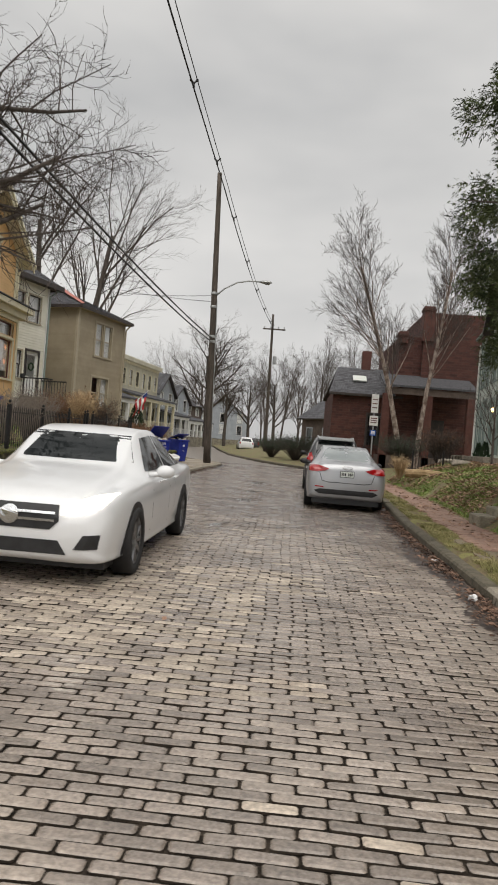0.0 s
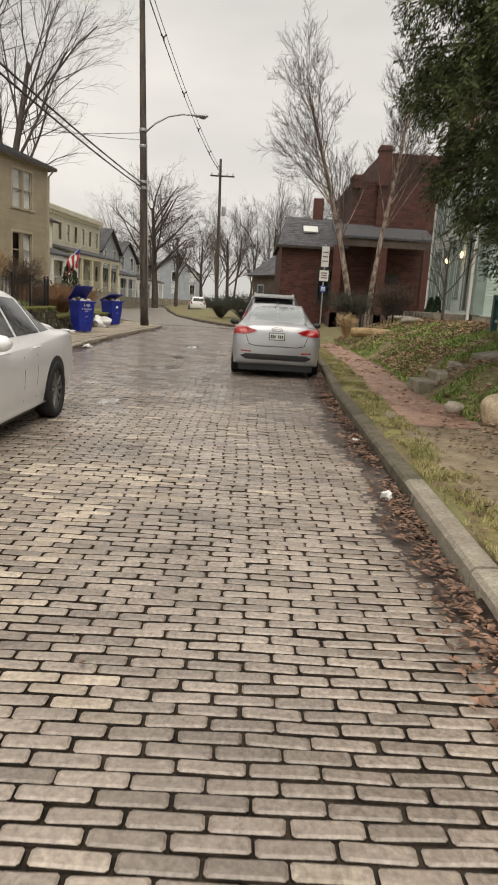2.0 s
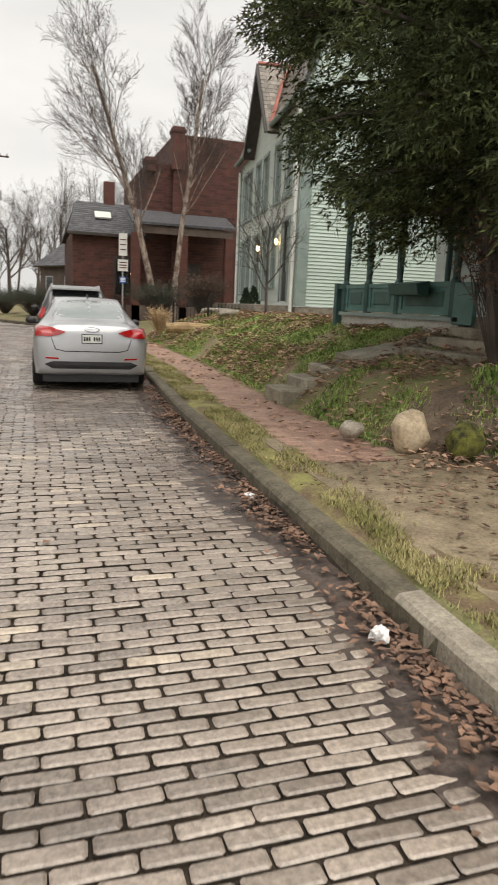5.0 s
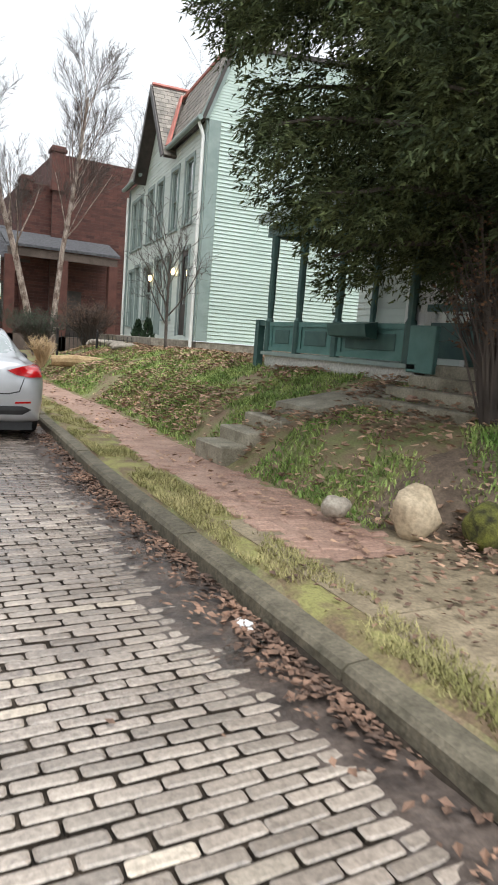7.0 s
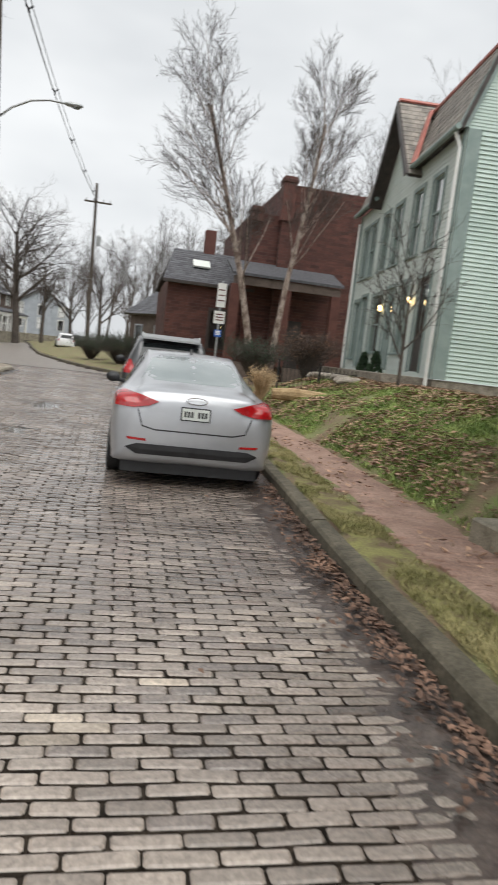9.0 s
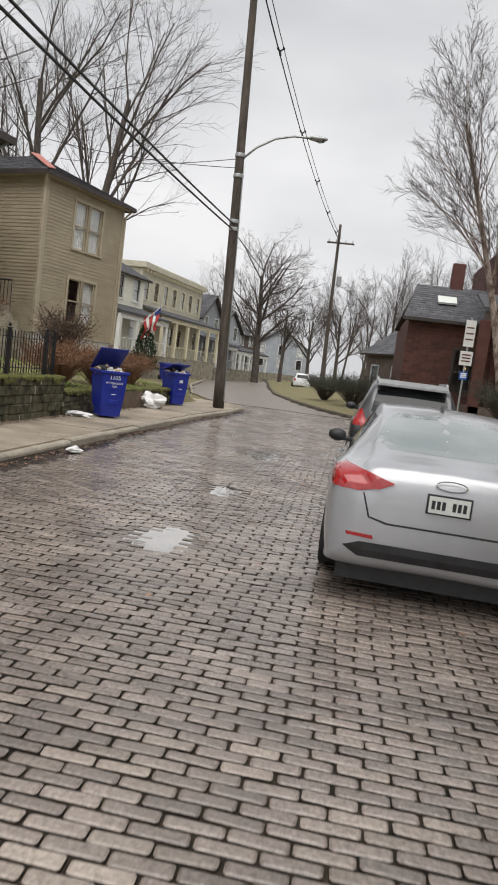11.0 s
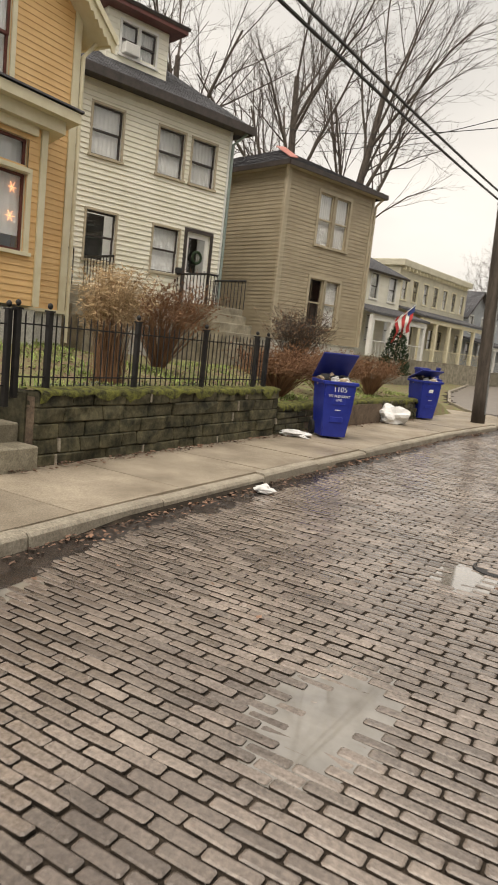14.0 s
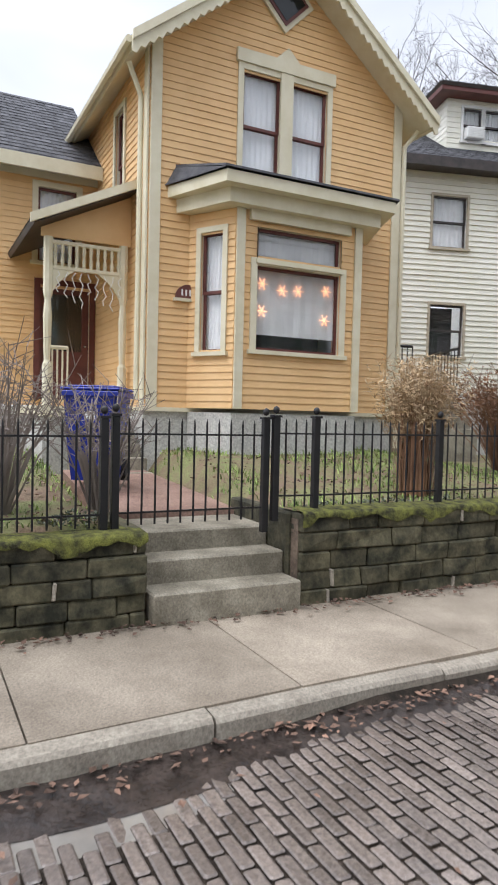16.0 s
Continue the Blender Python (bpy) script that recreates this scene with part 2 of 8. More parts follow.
M_CARDARK = material("charcoal_car_paint", (0.05, 0.052, 0.055), (0.065, 0.067, 0.07), 0.3, metal=0.5, coat=0.8, scale=3)
M_CARGLASS = material("tinted_car_glass", (0.014, 0.017, 0.018), rough=0.04, spec=0.45)
# the base colour is lightened to stand in for reflected sky
M_REARGLASS_SKY = material("sky_painted_rear_screen", (0.20, 0.235, 0.235), (0.26, 0.295, 0.29), 0.06, coat=1.0, spec=1.0, scale=2)
M_TAIL = material("red_lamp_lens", (0.30, 0.006, 0.008), (0.42, 0.010, 0.012), 0.15, spec=0.5, coat=0.6, scale=20)
M_LAMPCLEAR = material("lit_headlamp", (0.8, 0.8, 0.76), rough=0.15, emit=(1.0, 0.93, 0.78, 5.0))
M_CHROME = material("chrome", (0.62, 0.63, 0.64), rough=0.15, metal=1.0)
M_PLATE = material("number_plate", (0.62, 0.66, 0.62), (0.72, 0.75, 0.70), 0.45, scale=15)
M_RIM = material("alloy_rim", (0.20, 0.20, 0.21), (0.28, 0.28, 0.29), 0.35, metal=0.8, scale=8)
M_ROCK = material("tan_boulder", (0.38, 0.29, 0.185), (0.56, 0.46, 0.33), 0.8, scale=5, bump=0.7, bump_scale=18, contrast=0.9)
M_ROCKGREY = material("grey_fieldstone", (0.20, 0.17, 0.135), (0.36, 0.32, 0.265), 0.85, scale=6, bump=0.8, bump_scale=20, random_value=0.2)
M_LITTER = material("white_litter", (0.66, 0.66, 0.65), (0.78, 0.78, 0.78), 0.6, scale=20)
M_RED = material("flag_red", (0.42, 0.035, 0.04), (0.50, 0.05, 0.05), 0.8, scale=6)
M_BLUE = material("flag_blue", (0.03, 0.05, 0.20), (0.045, 0.07, 0.26), 0.8, scale=6)
M_FOUND = material("whitewashed_foundation", (0.42, 0.41, 0.37), (0.58, 0.57, 0.53), 0.8, scale=2.5, bump=0.4, bump_scale=25, contrast=0.9)
M_GLOW = material("warm_bulb", (1.0, 0.8, 0.45), rough=0.4, emit=(1.0, 0.66, 0.28, 6.0))
M_STRING = material("string_light", (1.0, 0.7, 0.45), rough=0.4, emit=(1.0, 0.42, 0.2, 1.5))
M_WOODLOG = material("cut_log", (0.25, 0.165, 0.08), (0.43, 0.31, 0.17), 0.85, scale=6, bump=0.6, bump_scale=25)
M_SIGNBLUE = material("sign_blue", (0.02, 0.10, 0.42), (0.03, 0.13, 0.5), 0.5, scale=9)
M_PALEHOUSE = material("pale_row_house_brick", (0.50, 0.47, 0.37), (0.60, 0.57, 0.46), 0.75, scale=1.5, bump=0.3)
M_GREYHOUSE = material("grey_blue_siding", (0.33, 0.36, 0.40), (0.42, 0.45, 0.49), 0.7, scale=1.5)
M_BROWNHOUSE = material("dark_brown_brick", (0.085, 0.062, 0.052), (0.14, 0.105, 0.088), 0.8, scale=2, bump=0.4)

# ---- building helpers ----
rng = random.Random(7)


def mesh_of(bm, name, mat, smooth=False):
    me = bpy.data.meshes.new(name)
    bm.normal_update()
    bm.to_mesh(me)
    bm.free()
    for m in (mat if isinstance(mat, (list, tuple)) else [mat]):
        me.materials.append(m)
    if smooth:
        me.polygons.foreach_set("use_smooth", [True] * len(me.polygons))
    return me


def part(name, bm, mat, parent, label="", smooth=False):
    ob = new(name, mesh_of(bm, name, mat, smooth))
    ob.parent = parent
    if label:
        ob["label"] = label
    return ob


def thing(name, label, category, m=None, group="", kind=""):
    ob = new(name)
    ob.empty_display_size = 0.2
    if m is not None:
        ob.matrix_world = m
    return tagged(ob, label, category, group, kind)


def single(name, bm, mat, label, category, m=None, group="", kind="", smooth=False):
    ob = new(name, mesh_of(bm, name, mat, smooth))
    if m is not None:
        ob.matrix_world = m
    return tagged(ob, label, category, group, kind)


def B():
    return bmesh.new()


def box(bm, x0, y0, z0, x1, y1, z1, bevel=0.0, m=None, mi=0):
    vs = [bm.verts.new(p) for p in ((x0, y0, z0), (x1, y0, z0), (x1, y1, z0), (x0, y1, z0), (x0, y0, z1), (x1, y0, z1), (x1, y1, z1), (x0, y1, z1))]
    fs = [bm.faces.new([vs[i] for i in q]) for q in ((3, 2, 1, 0), (4, 5, 6, 7), (0, 1, 5, 4), (1, 2, 6, 5), (2, 3, 7, 6), (3, 0, 4, 7))]
    for f in fs:
        f.material_index = mi
    if bevel:
        out = bmesh.ops.bevel(bm, geom=list({e for f in fs for e in f.edges}), offset=bevel, segments=1, affect="EDGES")
        vs = list({v for f in out["faces"] for v in f.verts} | {v for v in vs if v.is_valid})
    if m is not None:
        bmesh.ops.transform(bm, matrix=m, verts=vs)
    return bm


def prism(bm, pts, vec, mi=0):
    """The closed prism over a loop of points, pushed along vec."""
    vec = Vector(vec)
    a = [bm.verts.new(p) for p in pts]
    b = [bm.verts.new(Vector(p) + vec) for p in pts]
    n = len(a)
    fs = [bm.faces.new(a), bm.faces.new(b[::-1])]
    for i in range(n):
        fs.append(bm.faces.new((a[i], b[i], b[(i + 1) % n], a[(i + 1) % n])))
    for f in fs:
        f.material_index = mi
    bmesh.ops.recalc_face_normals(bm, faces=fs)
    return bm


def tube(bm, pts, radii, sides=6, cap=True, mi=0):
    """A tapered tube along points."""
    pts = [Vector(p) for p in pts]
    if not isinstance(radii, (list, tuple)):
        radii = [radii] * len(pts)
    rings = []
    side = None
    for i, p in enumerate(pts):
        d = (pts[min(i + 1, len(pts) - 1)] - pts[max(i - 1, 0)])
        d = d.normalized() if d.length > 1e-9 else Vector((0, 0, 1))
        if side is None:
            side = d.orthogonal().normalized()
        side = (side - d * side.dot(d))
        side = side.normalized() if side.length > 1e-6 else d.orthogonal().normalized()
        up = d.cross(side)
        r = radii[i]
        rings.append([bm.verts.new(p + r * (math.cos(a) * side + math.sin(a) * up)) for a in (2 * math.pi * k / sides for k in range(sides))])
    for a, b in zip(rings, rings[1:]):
        for k in range(sides):
            bm.faces.new((a[k], a[(k + 1) % sides], b[(k + 1) % sides], b[k])).material_index = mi
    if cap and sides > 2:
        bm.faces.new(rings[0][::-1]).material_index = mi
        bm.faces.new(rings[-1]).material_index = mi
    return bm


def lathe(bm, profile, sides=12, at=(0, 0, 0), mi=0):
    """A turned shape about a vertical axis; profile rows of radius and height."""
    return tube(bm, [(at[0], at[1], at[2] + z) for _, z in profile], [r for r, _ in profile], sides, mi=mi)


def lump(bm, radii, at=(0, 0, 0), rough=0.2, sub=2, seed=0):
    out = bmesh.ops.create_icosphere(bm, subdivisions=sub, radius=1.0)
    for v in out["verts"]:
        k = 1 + rough * noise.noise(v.co * 1.4 + Vector((seed * 3.1, seed, 0))) + 0.4 * rough * noise.noise(v.co * 4 + Vector((seed, 0, 5)))
        v.co = Vector((v.co.x * radii[0] * k + at[0], v.co.y * radii[1] * k + at[1], v.co.z * radii[2] * k + at[2]))
    return bm


def curve_at(rows, y):
    """Smooth value at y of rows (y, value)."""
    if y <= rows[0][0]:
        return rows[0][1]
    for (a, u), (b, v) in zip(rows, rows[1:]):
        if y <= b:
            k = (y - a) / (b - a)
            return u + (v - u) * k
    return rows[-1][1]


def step01(a, b, x):
    k = min(1.0, max(0.0, (x - a) / (b - a)))
    return k * k * (3 - 2 * k)


# ---- plan: kerb lines and heights ----
LEFT_KERB = [(-40, -3.1), (2, -3.2), (14, -3.28), (16, -3.38), (20, -3.40), (27, -3.30), (31, -3.02), (33, -3.0), (34.2, -3.4), (36, -4.9), (40, -6.6), (50, -9.2), (65, -11.8), (90, -16.5), (160, -30)]
RIGHT_KERB = [(-40, 2.1), (0, 2.25), (5, 2.42), (8, 2.5), (11, 2.58), (16, 2.88), (24, 3.0), (32, 2.7), (37, 1.4), (41, -0.6), (46, -2.3), (55, -4.6), (70, -6.9), (90, -9.6), (160, -22)]


def lk(y):
    return curve_at(LEFT_KERB, y)


def rk(y):
    return curve_at(RIGHT_KERB, y)


def ground_z(x, y):
    """Height of the open ground beside the road."""
    if x < lk(y):
        s = lk(y) - x
        wall = 1 - step01(31, 34, y)
        rise = 0.92 - 0.28 * step01(20, 22.5, y)
        gap = step01(14.75, 15.0, y) * (1 - step01(16.42, 16.7, y))
        back = 1.0 * gap
        rise -= 0.2 * gap
        z = 0.06 + wall * ((rise - 0.06) * step01(1.78 + back, 1.95 + back, s) + 0.35 * (1 - 0.6 * gap) * step01(2.2, 6.0, s) * (1 if s > 3 or not gap else 0)) + (1 - wall) * 0.9 * step01(4, 12, s)
        return z
    if x > rk(y):
        s = x - rk(y)
        flat = 0.75 * (1 - step01(7.2, 8.8, y))
        far = 1 - step01(24, 34, y)
        z = 0.06 + 0.09 * step01(0.06, 0.2, s) + far * (0.52 * step01(1.35 + flat, 2.25 + flat, s) + 0.56 * step01(1.9 + flat, 4.2 + flat, s))
        return z + (1 - far) * 0.35 * step01(1.5, 6, s)
    return -0.09


def spaced(breaks):
    out = []
    for a, b, d in breaks:
        n = max(1, round((b - a) / d))
        out += [a + (b - a) * i / n for i in range(n)]
    return out + [breaks[-1][1]]


def make_ground():
    xs = spaced([(-600, -100, 100), (-100, -30, 14), (-30, -12, 1.5), (-12, -6, 0.5), (-6, -2.8, 0.12), (-2.8, 2.0, 0.6), (2.0, 6.5, 0.12), (6.5, 12, 0.4), (12, 40, 3), (40, 100, 14), (100, 600, 100)])
    ys = spaced([(-300, -40, 52), (-40, 0, 3), (0, 24, 0.25), (24, 44, 0.5), (44, 100, 1.4), (100, 200, 12), (200, 700, 100)])
    verts, faces, mats = [], [], []
    for y in ys:
        for x in xs:
            z = ground_z(x, y)
            if z > 0.16:
                z += 0.035 * noise.noise(Vector((x * 1.3, y * 1.3, 0))) + 0.015 * noise.noise(Vector((x * 5, y * 5, 2)))
            verts.append((x, y, z))
    w = len(xs)
    for j in range(len(ys) - 1):
        for i in range(w - 1):
            a = j * w + i
            faces.append((a, a + 1, a + w + 1, a + w))
            x, y = (xs[i] + xs[i + 1]) / 2, (ys[j] + ys[j + 1]) / 2
            inside = lk(y) - 0.1 < x < rk(y) + 0.1
            soil = (x > 3.4 and y < 8.6 and x < 5.5)
            mats.append(1 if inside else 2 if soil else 0)
    me = bpy.data.meshes.new("ground")
    me.from_pydata(verts, [], faces)
    for m in (M_GRASS, M_JOINT, M_SOIL):
        me.materials.append(m)
    me.polygons.foreach_set("material_index", mats)
    me.polygons.foreach_set("use_smooth", [True] * len(mats))
    tagged(new("ground", me), "patchy winter grass and damp soil rising beside the street", "ground", kind="structure")


make_ground()

PUDDLES = [(-0.62, 14.35, 0.23, 0.44, 0.026), (-0.62, 17.1, 0.22, 0.34, 0.025), (-3.0, 14.0, 0.2, 0.55, 0.034), (-0.62, 21.2, 0.35, 0.7, 0.022), (-0.8, 9.3, 0.22, 0.45, 0.020)]


def road_z(x, y):
    """Gentle unevenness of the brick surface, with the hollows that hold water."""
    z = 0.006 * noise.noise(Vector((x * 0.9, y * 0.9, 0))) + 0.003 * noise.noise(Vector((x * 3, y * 3, 7)))
    for px, py, ax, ay, d in PUDDLES:
        r = ((x - px) / ax) ** 2 + ((y - py) / ay) ** 2
        r *= 1 + 0.5 * noise.noise(Vector((x * 2.2, y * 2.2, 3)))
        if r < 4:
            z -= d * math.exp(-r * 0.9)
    return z


def brick_mesh(quad, at, verts, faces, mats, tone=0, sides=True):
    """A worn brick: clipped corners, a rounded upper edge and muddy sides."""
    k = len(verts)
    c = 0.010
    ring = []
    for i in range(4):
        p, prev, nxt = (Vector(quad[j % 4]) for j in (i, i + 3, i + 1))
        ring += [p + (prev - p).normalized() * c, p + (nxt - p).normalized() * c]
    at = Vector(at)
    for drop, inn in ((0.028, 0.0), (0.014, 0.0), (0.0055, 0.0015), (0.0, 0.011)):
        for p in ring:
            verts.append(at + p - Vector((math.copysign(min(inn, abs(p.x)), p.x), math.copysign(min(inn, abs(p.y)), p.y), drop)))
    for level in range(0 if sides else 1, 3):
        for i in range(8):
            j = (i + 1) % 8
            faces.append((k + 8 * level + i, k + 8 * level + j, k + 8 * level + 8 + j, k + 8 * level + 8 + i))
            mats.append(1 if level < 2 else tone)
    faces.append(tuple(k + 24 + i for i in range(8)))
    mats.append(tone)


def make_road():
    road = thing("road", "uneven wet brown-grey brick street with muddy joints", "road", kind="structure")
    # bedding under the bricks
    verts, faces = [], []
    ys = spaced([(-30, 33, 0.7), (33, 100, 1.5), (100, 160, 6)])
    for y in ys:
        a, b = lk(y) - 0.02, rk(y) + 0.02
        for i in range(9):
            verts.append((a + (b - a) * i / 8, y, -0.017 if y < 37 else -0.002))
    for j in range(len(ys) - 1):
        for i in range(8):
            k = j * 9 + i
            faces.append((k, k + 1, k + 10, k + 9))
    me = bpy.data.meshes.new("road_bed")
    me.from_pydata(verts, [], faces)
    me.materials.append(M_JOINT)
    me.materials.append(M_FAR)
    me.polygons.foreach_set("material_index", [0 if ys[k // 8] < 36.5 else 1 for k in range(len(faces))])
    bed = new("road_bed", me)
    bed.parent = road
    # paving bricks in running bond across the street
    r = random.Random(3)
    pitch, length = 0.0785, 0.235
    verts, faces, mats, singles = [], [], [], []
    y, row = -5.0, 0
    while y < 37.0:
        detail = 0.5 < y < 16.5
        x = -9.3 + (row % 2) * length / 2 + r.uniform(-0.014, 0.014) + 0.05 * noise.noise(Vector((0, y * 0.6, 7)))
        while x < 3.6:
            ln = length
            xa, xb = x + 0.0015 + r.uniform(0, 0.006), x + ln - 0.0015 - r.uniform(0, 0.006)
            x += ln
            yc = y + pitch / 2 + 0.018 * noise.noise(Vector((x * 0.5, y * 0.35, 1)))
            xc = (xa + xb) / 2
            if xa < lk(yc) + 0.02 or xb > rk(yc) - 0.02:
                continue
            hw = pitch / 2 - 0.0033 - r.uniform(0, 0.003)
            z = road_z(xc, yc) + r.uniform(-0.003, 0.003)
            tx, ty = r.uniform(-0.022, 0.022), r.uniform(-0.04, 0.04)
            yaw = r.uniform(-0.024, 0.024)
            quad = []
            for sx, sy in ((-1, -1), (1, -1), (1, 1), (-1, 1)):
                px, py = sx * (xb - xa) / 2, sy * hw
                quad.append((px - yaw * py + r.uniform(-0.003, 0.003), py + yaw * px + r.uniform(-0.0022, 0.0022), tx * px + ty * py))
            if 2.2 < yc < 4.6 and 0.15 < xc < 2.0 and len(singles) < 290:
                singles.append((xc, yc, z, quad))
                continue
            # an older repair in paler brick
            edge = 0.35 * noise.noise(Vector((xc * 1.3, yc * 1.3, 11)))
            repair = -1.9 < xc + edge < 0.82 and 1.9 < yc + edge < 5.65
            soaked = step01(8.0, 12.0, yc + 2 * edge)
            tone = 2 if r.random() < (0.62 if repair else 0.03 * (1 - soaked)) else 3 if r.random() < soaked else 0
            brick_mesh(quad, (xc, yc, z), verts, faces, mats, tone, detail)
        y += pitch
        row += 1
    me = bpy.data.meshes.new("paving_bricks")
    me.from_pydata(verts, [], faces)
    for m in (M_BRICK, M_JOINT, M_BRICK_PALE, M_BRICK_WET):
        me.materials.append(m)
    me.polygons.foreach_set("material_index", mats)
    rest = new("paving_bricks", me)
    rest.parent = road
    tagged(rest, "rows of worn wet paving bricks", kind="stuff")
    return road, singles


ROAD, SINGLE_BRICKS = make_road()


def puddle(px, py, ax, ay):
    bm = B()
    vs = [bm.verts.new((ax * 1.5 * math.cos(a) * (1 + 0.16 * noise.noise(Vector((math.cos(a) * 2, math.sin(a) * 2, px)))), ay * 1.5 * math.sin(a), 0)) for a in (2 * math.pi * i / 40 for i in range(40))]
    bm.faces.new(vs)
    single("puddle", bm, M_WATER, "shallow rain puddle lying in a hollow of the bricks", "puddle", pose(px, py, -0.0145), "puddles on the street")


for px, py, ax, ay, _ in PUDDLES:
    puddle(px, py, ax, ay)


def strip(line, y0, y1, s0, s1, z, side, step=0.5, wobble=0.0, seed=0):
    """Rows of points along a kerb line, from s0 to s1 metres away from the road."""
    verts, faces = [], []
    n = round((y1 - y0) / step)
    for j in range(n + 1):
        y = y0 + (y1 - y0) * j / n
        for i in range(7):
            s = s0 + (s1 - s0) * i / 6
            if i == 6 or (i == 0 and s0 > 0.3):
                s += wobble * noise.noise(Vector((y * 1.1, s0 * 7 + i, seed)))
            verts.append((line(y) + side * s, y, z - (0.05 if i in (0, 6) else 0) + 0.008 * noise.noise(Vector((y * 2, s * 5, seed)))))
    for j in range(n):
        for i in range(6):
            k = j * 7 + i
            faces.append((k, k + 1, k + 8, k + 7) if side > 0 else (k + 7, k + 8, k + 1, k))
    return verts, faces


def silt(line, y0, y1, width, side, seed):
    """Mud that thins out over the bricks away from the kerb."""
    verts, faces = [], []
    n, m = round((y1 - y0) / 0.06), 12
    for j in range(n + 1):
        y = y0 + (y1 - y0) * j / n
        wide = width * (0.75 + 0.55 * noise.noise(Vector((y * 0.45, 0, seed)))) * (step01(1.0, 5.5, y) * 0.8 + 0.25 if side > 0 else 1)
        for i in range(m + 1):
            k = i / m
            x = line(y) - side * k * max(0.12, wide)
            z = 0.016 - 0.026 * k ** 1.3 + 0.008 * noise.noise(Vector((x * 6, y * 6, seed))) + 0.005 * noise.noise(Vector((x * 17, y * 17, seed)))
            verts.append((x, y, z))
    for j in range(n):
        for i in range(m):
            k = j * (m + 1) + i
            q = (k, k + m + 1, k + m + 2, k + 1)
            faces.append(q if side > 0 else q[::-1])
    return verts, faces


def strip_part(name, data, mat, label, category, kind="structure"):
    me = bpy.data.meshes.new(name)
    me.from_pydata(data[0], [], data[1])
    me.materials.append(mat)
    me.polygons.foreach_set("use_smooth", [True] * len(data[1]))
    return tagged(new(name, me), label, category, kind=kind)


strip_part("gutter", silt(rk, 1.0, 24, 0.62, 1, 2), M_MUD, "dark wet mud and silt along the kerb", "gutter")
strip_part("gutter", silt(lk, 4, 33, 0.42, -1, 5), M_MUD_DARK, "thin damp silt along the kerb", "gutter")


def kerb(line, y0, y1, side, mat, name, label):
    """Kerb stones end to end, each a piece of its own."""
    root = thing(name, label, "kerb", kind="structure")
    r = random.Random(11 if side > 0 else 12)
    y = y0
    while y < y1:
        ln = r.uniform(1.5, 2.1) if y < 36 else 3.0
        bm = B()
        n = 6
        rows = []
        top = 0.135 + r.uniform(-0.012, 0.012)
        for i in range(n + 1):
            yy = y + 0.008 + (ln - 0.016) * i / n
            x = line(yy)
            j = 0.006 * noise.noise(Vector((yy * 4, 0, 1)))
            rows.append([bm.verts.new((x + side * a, yy, z)) for a, z in ((j, -0.09), (0.012 + j, top - 0.03), (0.035 + j, top - 0.004), (0.075 + j, top), (0.16, top + 0.004), (0.17, -0.09))])
        for a, b in zip(rows, rows[1:]):
            for k in range(5):
                q = (a[k], a[k + 1], b[k + 1], b[k])
                bm.faces.new(q if side < 0 else q[::-1])
        bm.faces.new(rows[0] if side > 0 else rows[0][::-1])
        bm.faces.new(rows[-1][::-1] if side > 0 else rows[-1])
        part("kerb_stone", bm, mat, root)
        y += ln
    return root


kerb(lk, -2, 100, -1, M_KERB, "kerb_left", "worn pale concrete kerb with open joints")
kerb(rk, -4, 4.7, 1, M_KERB, "kerb_right_1", "worn pale concrete kerb with chipped edges")
kerb(rk, 4.7, 100, 1, M_KERB_DARK, "kerb_right_2", "dark mossy stone kerb strewn with leaves")


def slabs(name, line, y0, y1, s0, s1, z, side, mat, label, lengths=(1.45, 1.75), tilt=0.004):
    root = thing(name, label, "pavement", kind="structure")
    r = random.Random(len(name))
    y = y0
    while y < y1:
        ln = r.uniform(*lengths)
        bm = B()
        a = [(line(yy) + side * s, yy) for yy, s in ((y + 0.006, s0), (y + 0.006, s1), (y + ln - 0.006, s1), (y + ln - 0.006, s0))]
        t = [r.uniform(-tilt, tilt) for _ in a]
        prism(bm, [(px, py, z + dz) for (px, py), dz in zip(a, t)], (0, 0, -0.12))
        part("slab", bm, mat, root)
        y += ln


slabs("pavement_left", lk, -2, 34, 0.15, 1.80, 0.152, -1, M_SLAB, "damp buff concrete pavement slabs with dark joints")
slabs("pavement_right", rk, -3, 7.7, 0.42, 2.05, 0.163, 1, M_SLAB_OLD, "dirty old concrete pavement slabs", (1.5, 1.9))
strip_part("verge", strip(rk, 2.2, 34, 0.15, 0.70, 0.158, 1, 0.25, 0.1, 1), M_VERGE, "thin mossy grass verge behind the kerb", "verge")


def brick_path():
    """Worn red brick path, half sunk in soil."""
    root = strip_part("path", strip(rk, 7.6, 24, 0.60, 1.50, 0.172, 1, 0.1, 0.25, 4), M_PATH, "worn reddish dirt path with half-buried bricks", "path")
    r = random.Random(5)
    bm = B()
    box(bm, -0.1, -0.045, -0.03, 0.1, 0.045, 0.012, 0.008)
    me = mesh_of(bm, "path_brick", M_PATH)
    y = 7.75
    n = 0
    while y < 13.5 and n < 260:
        for k in range(4):
            if r.random() < (0.75 if y < 9.5 else 0.3):
                s = 0.68 + 0.21 * k + (0.1 if n % 2 else 0)
                b = new("path_brick", me)
                b.parent = root
                b.matrix_world = pose(rk(y) + s, y, 0.165 + r.uniform(-0.006, 0.006), r.uniform(-4, 4), r.uniform(-4, 4), r.uniform(-8, 8) - 12)
                n += 1
        y += 0.105


brick_path()

# ---- houses ----


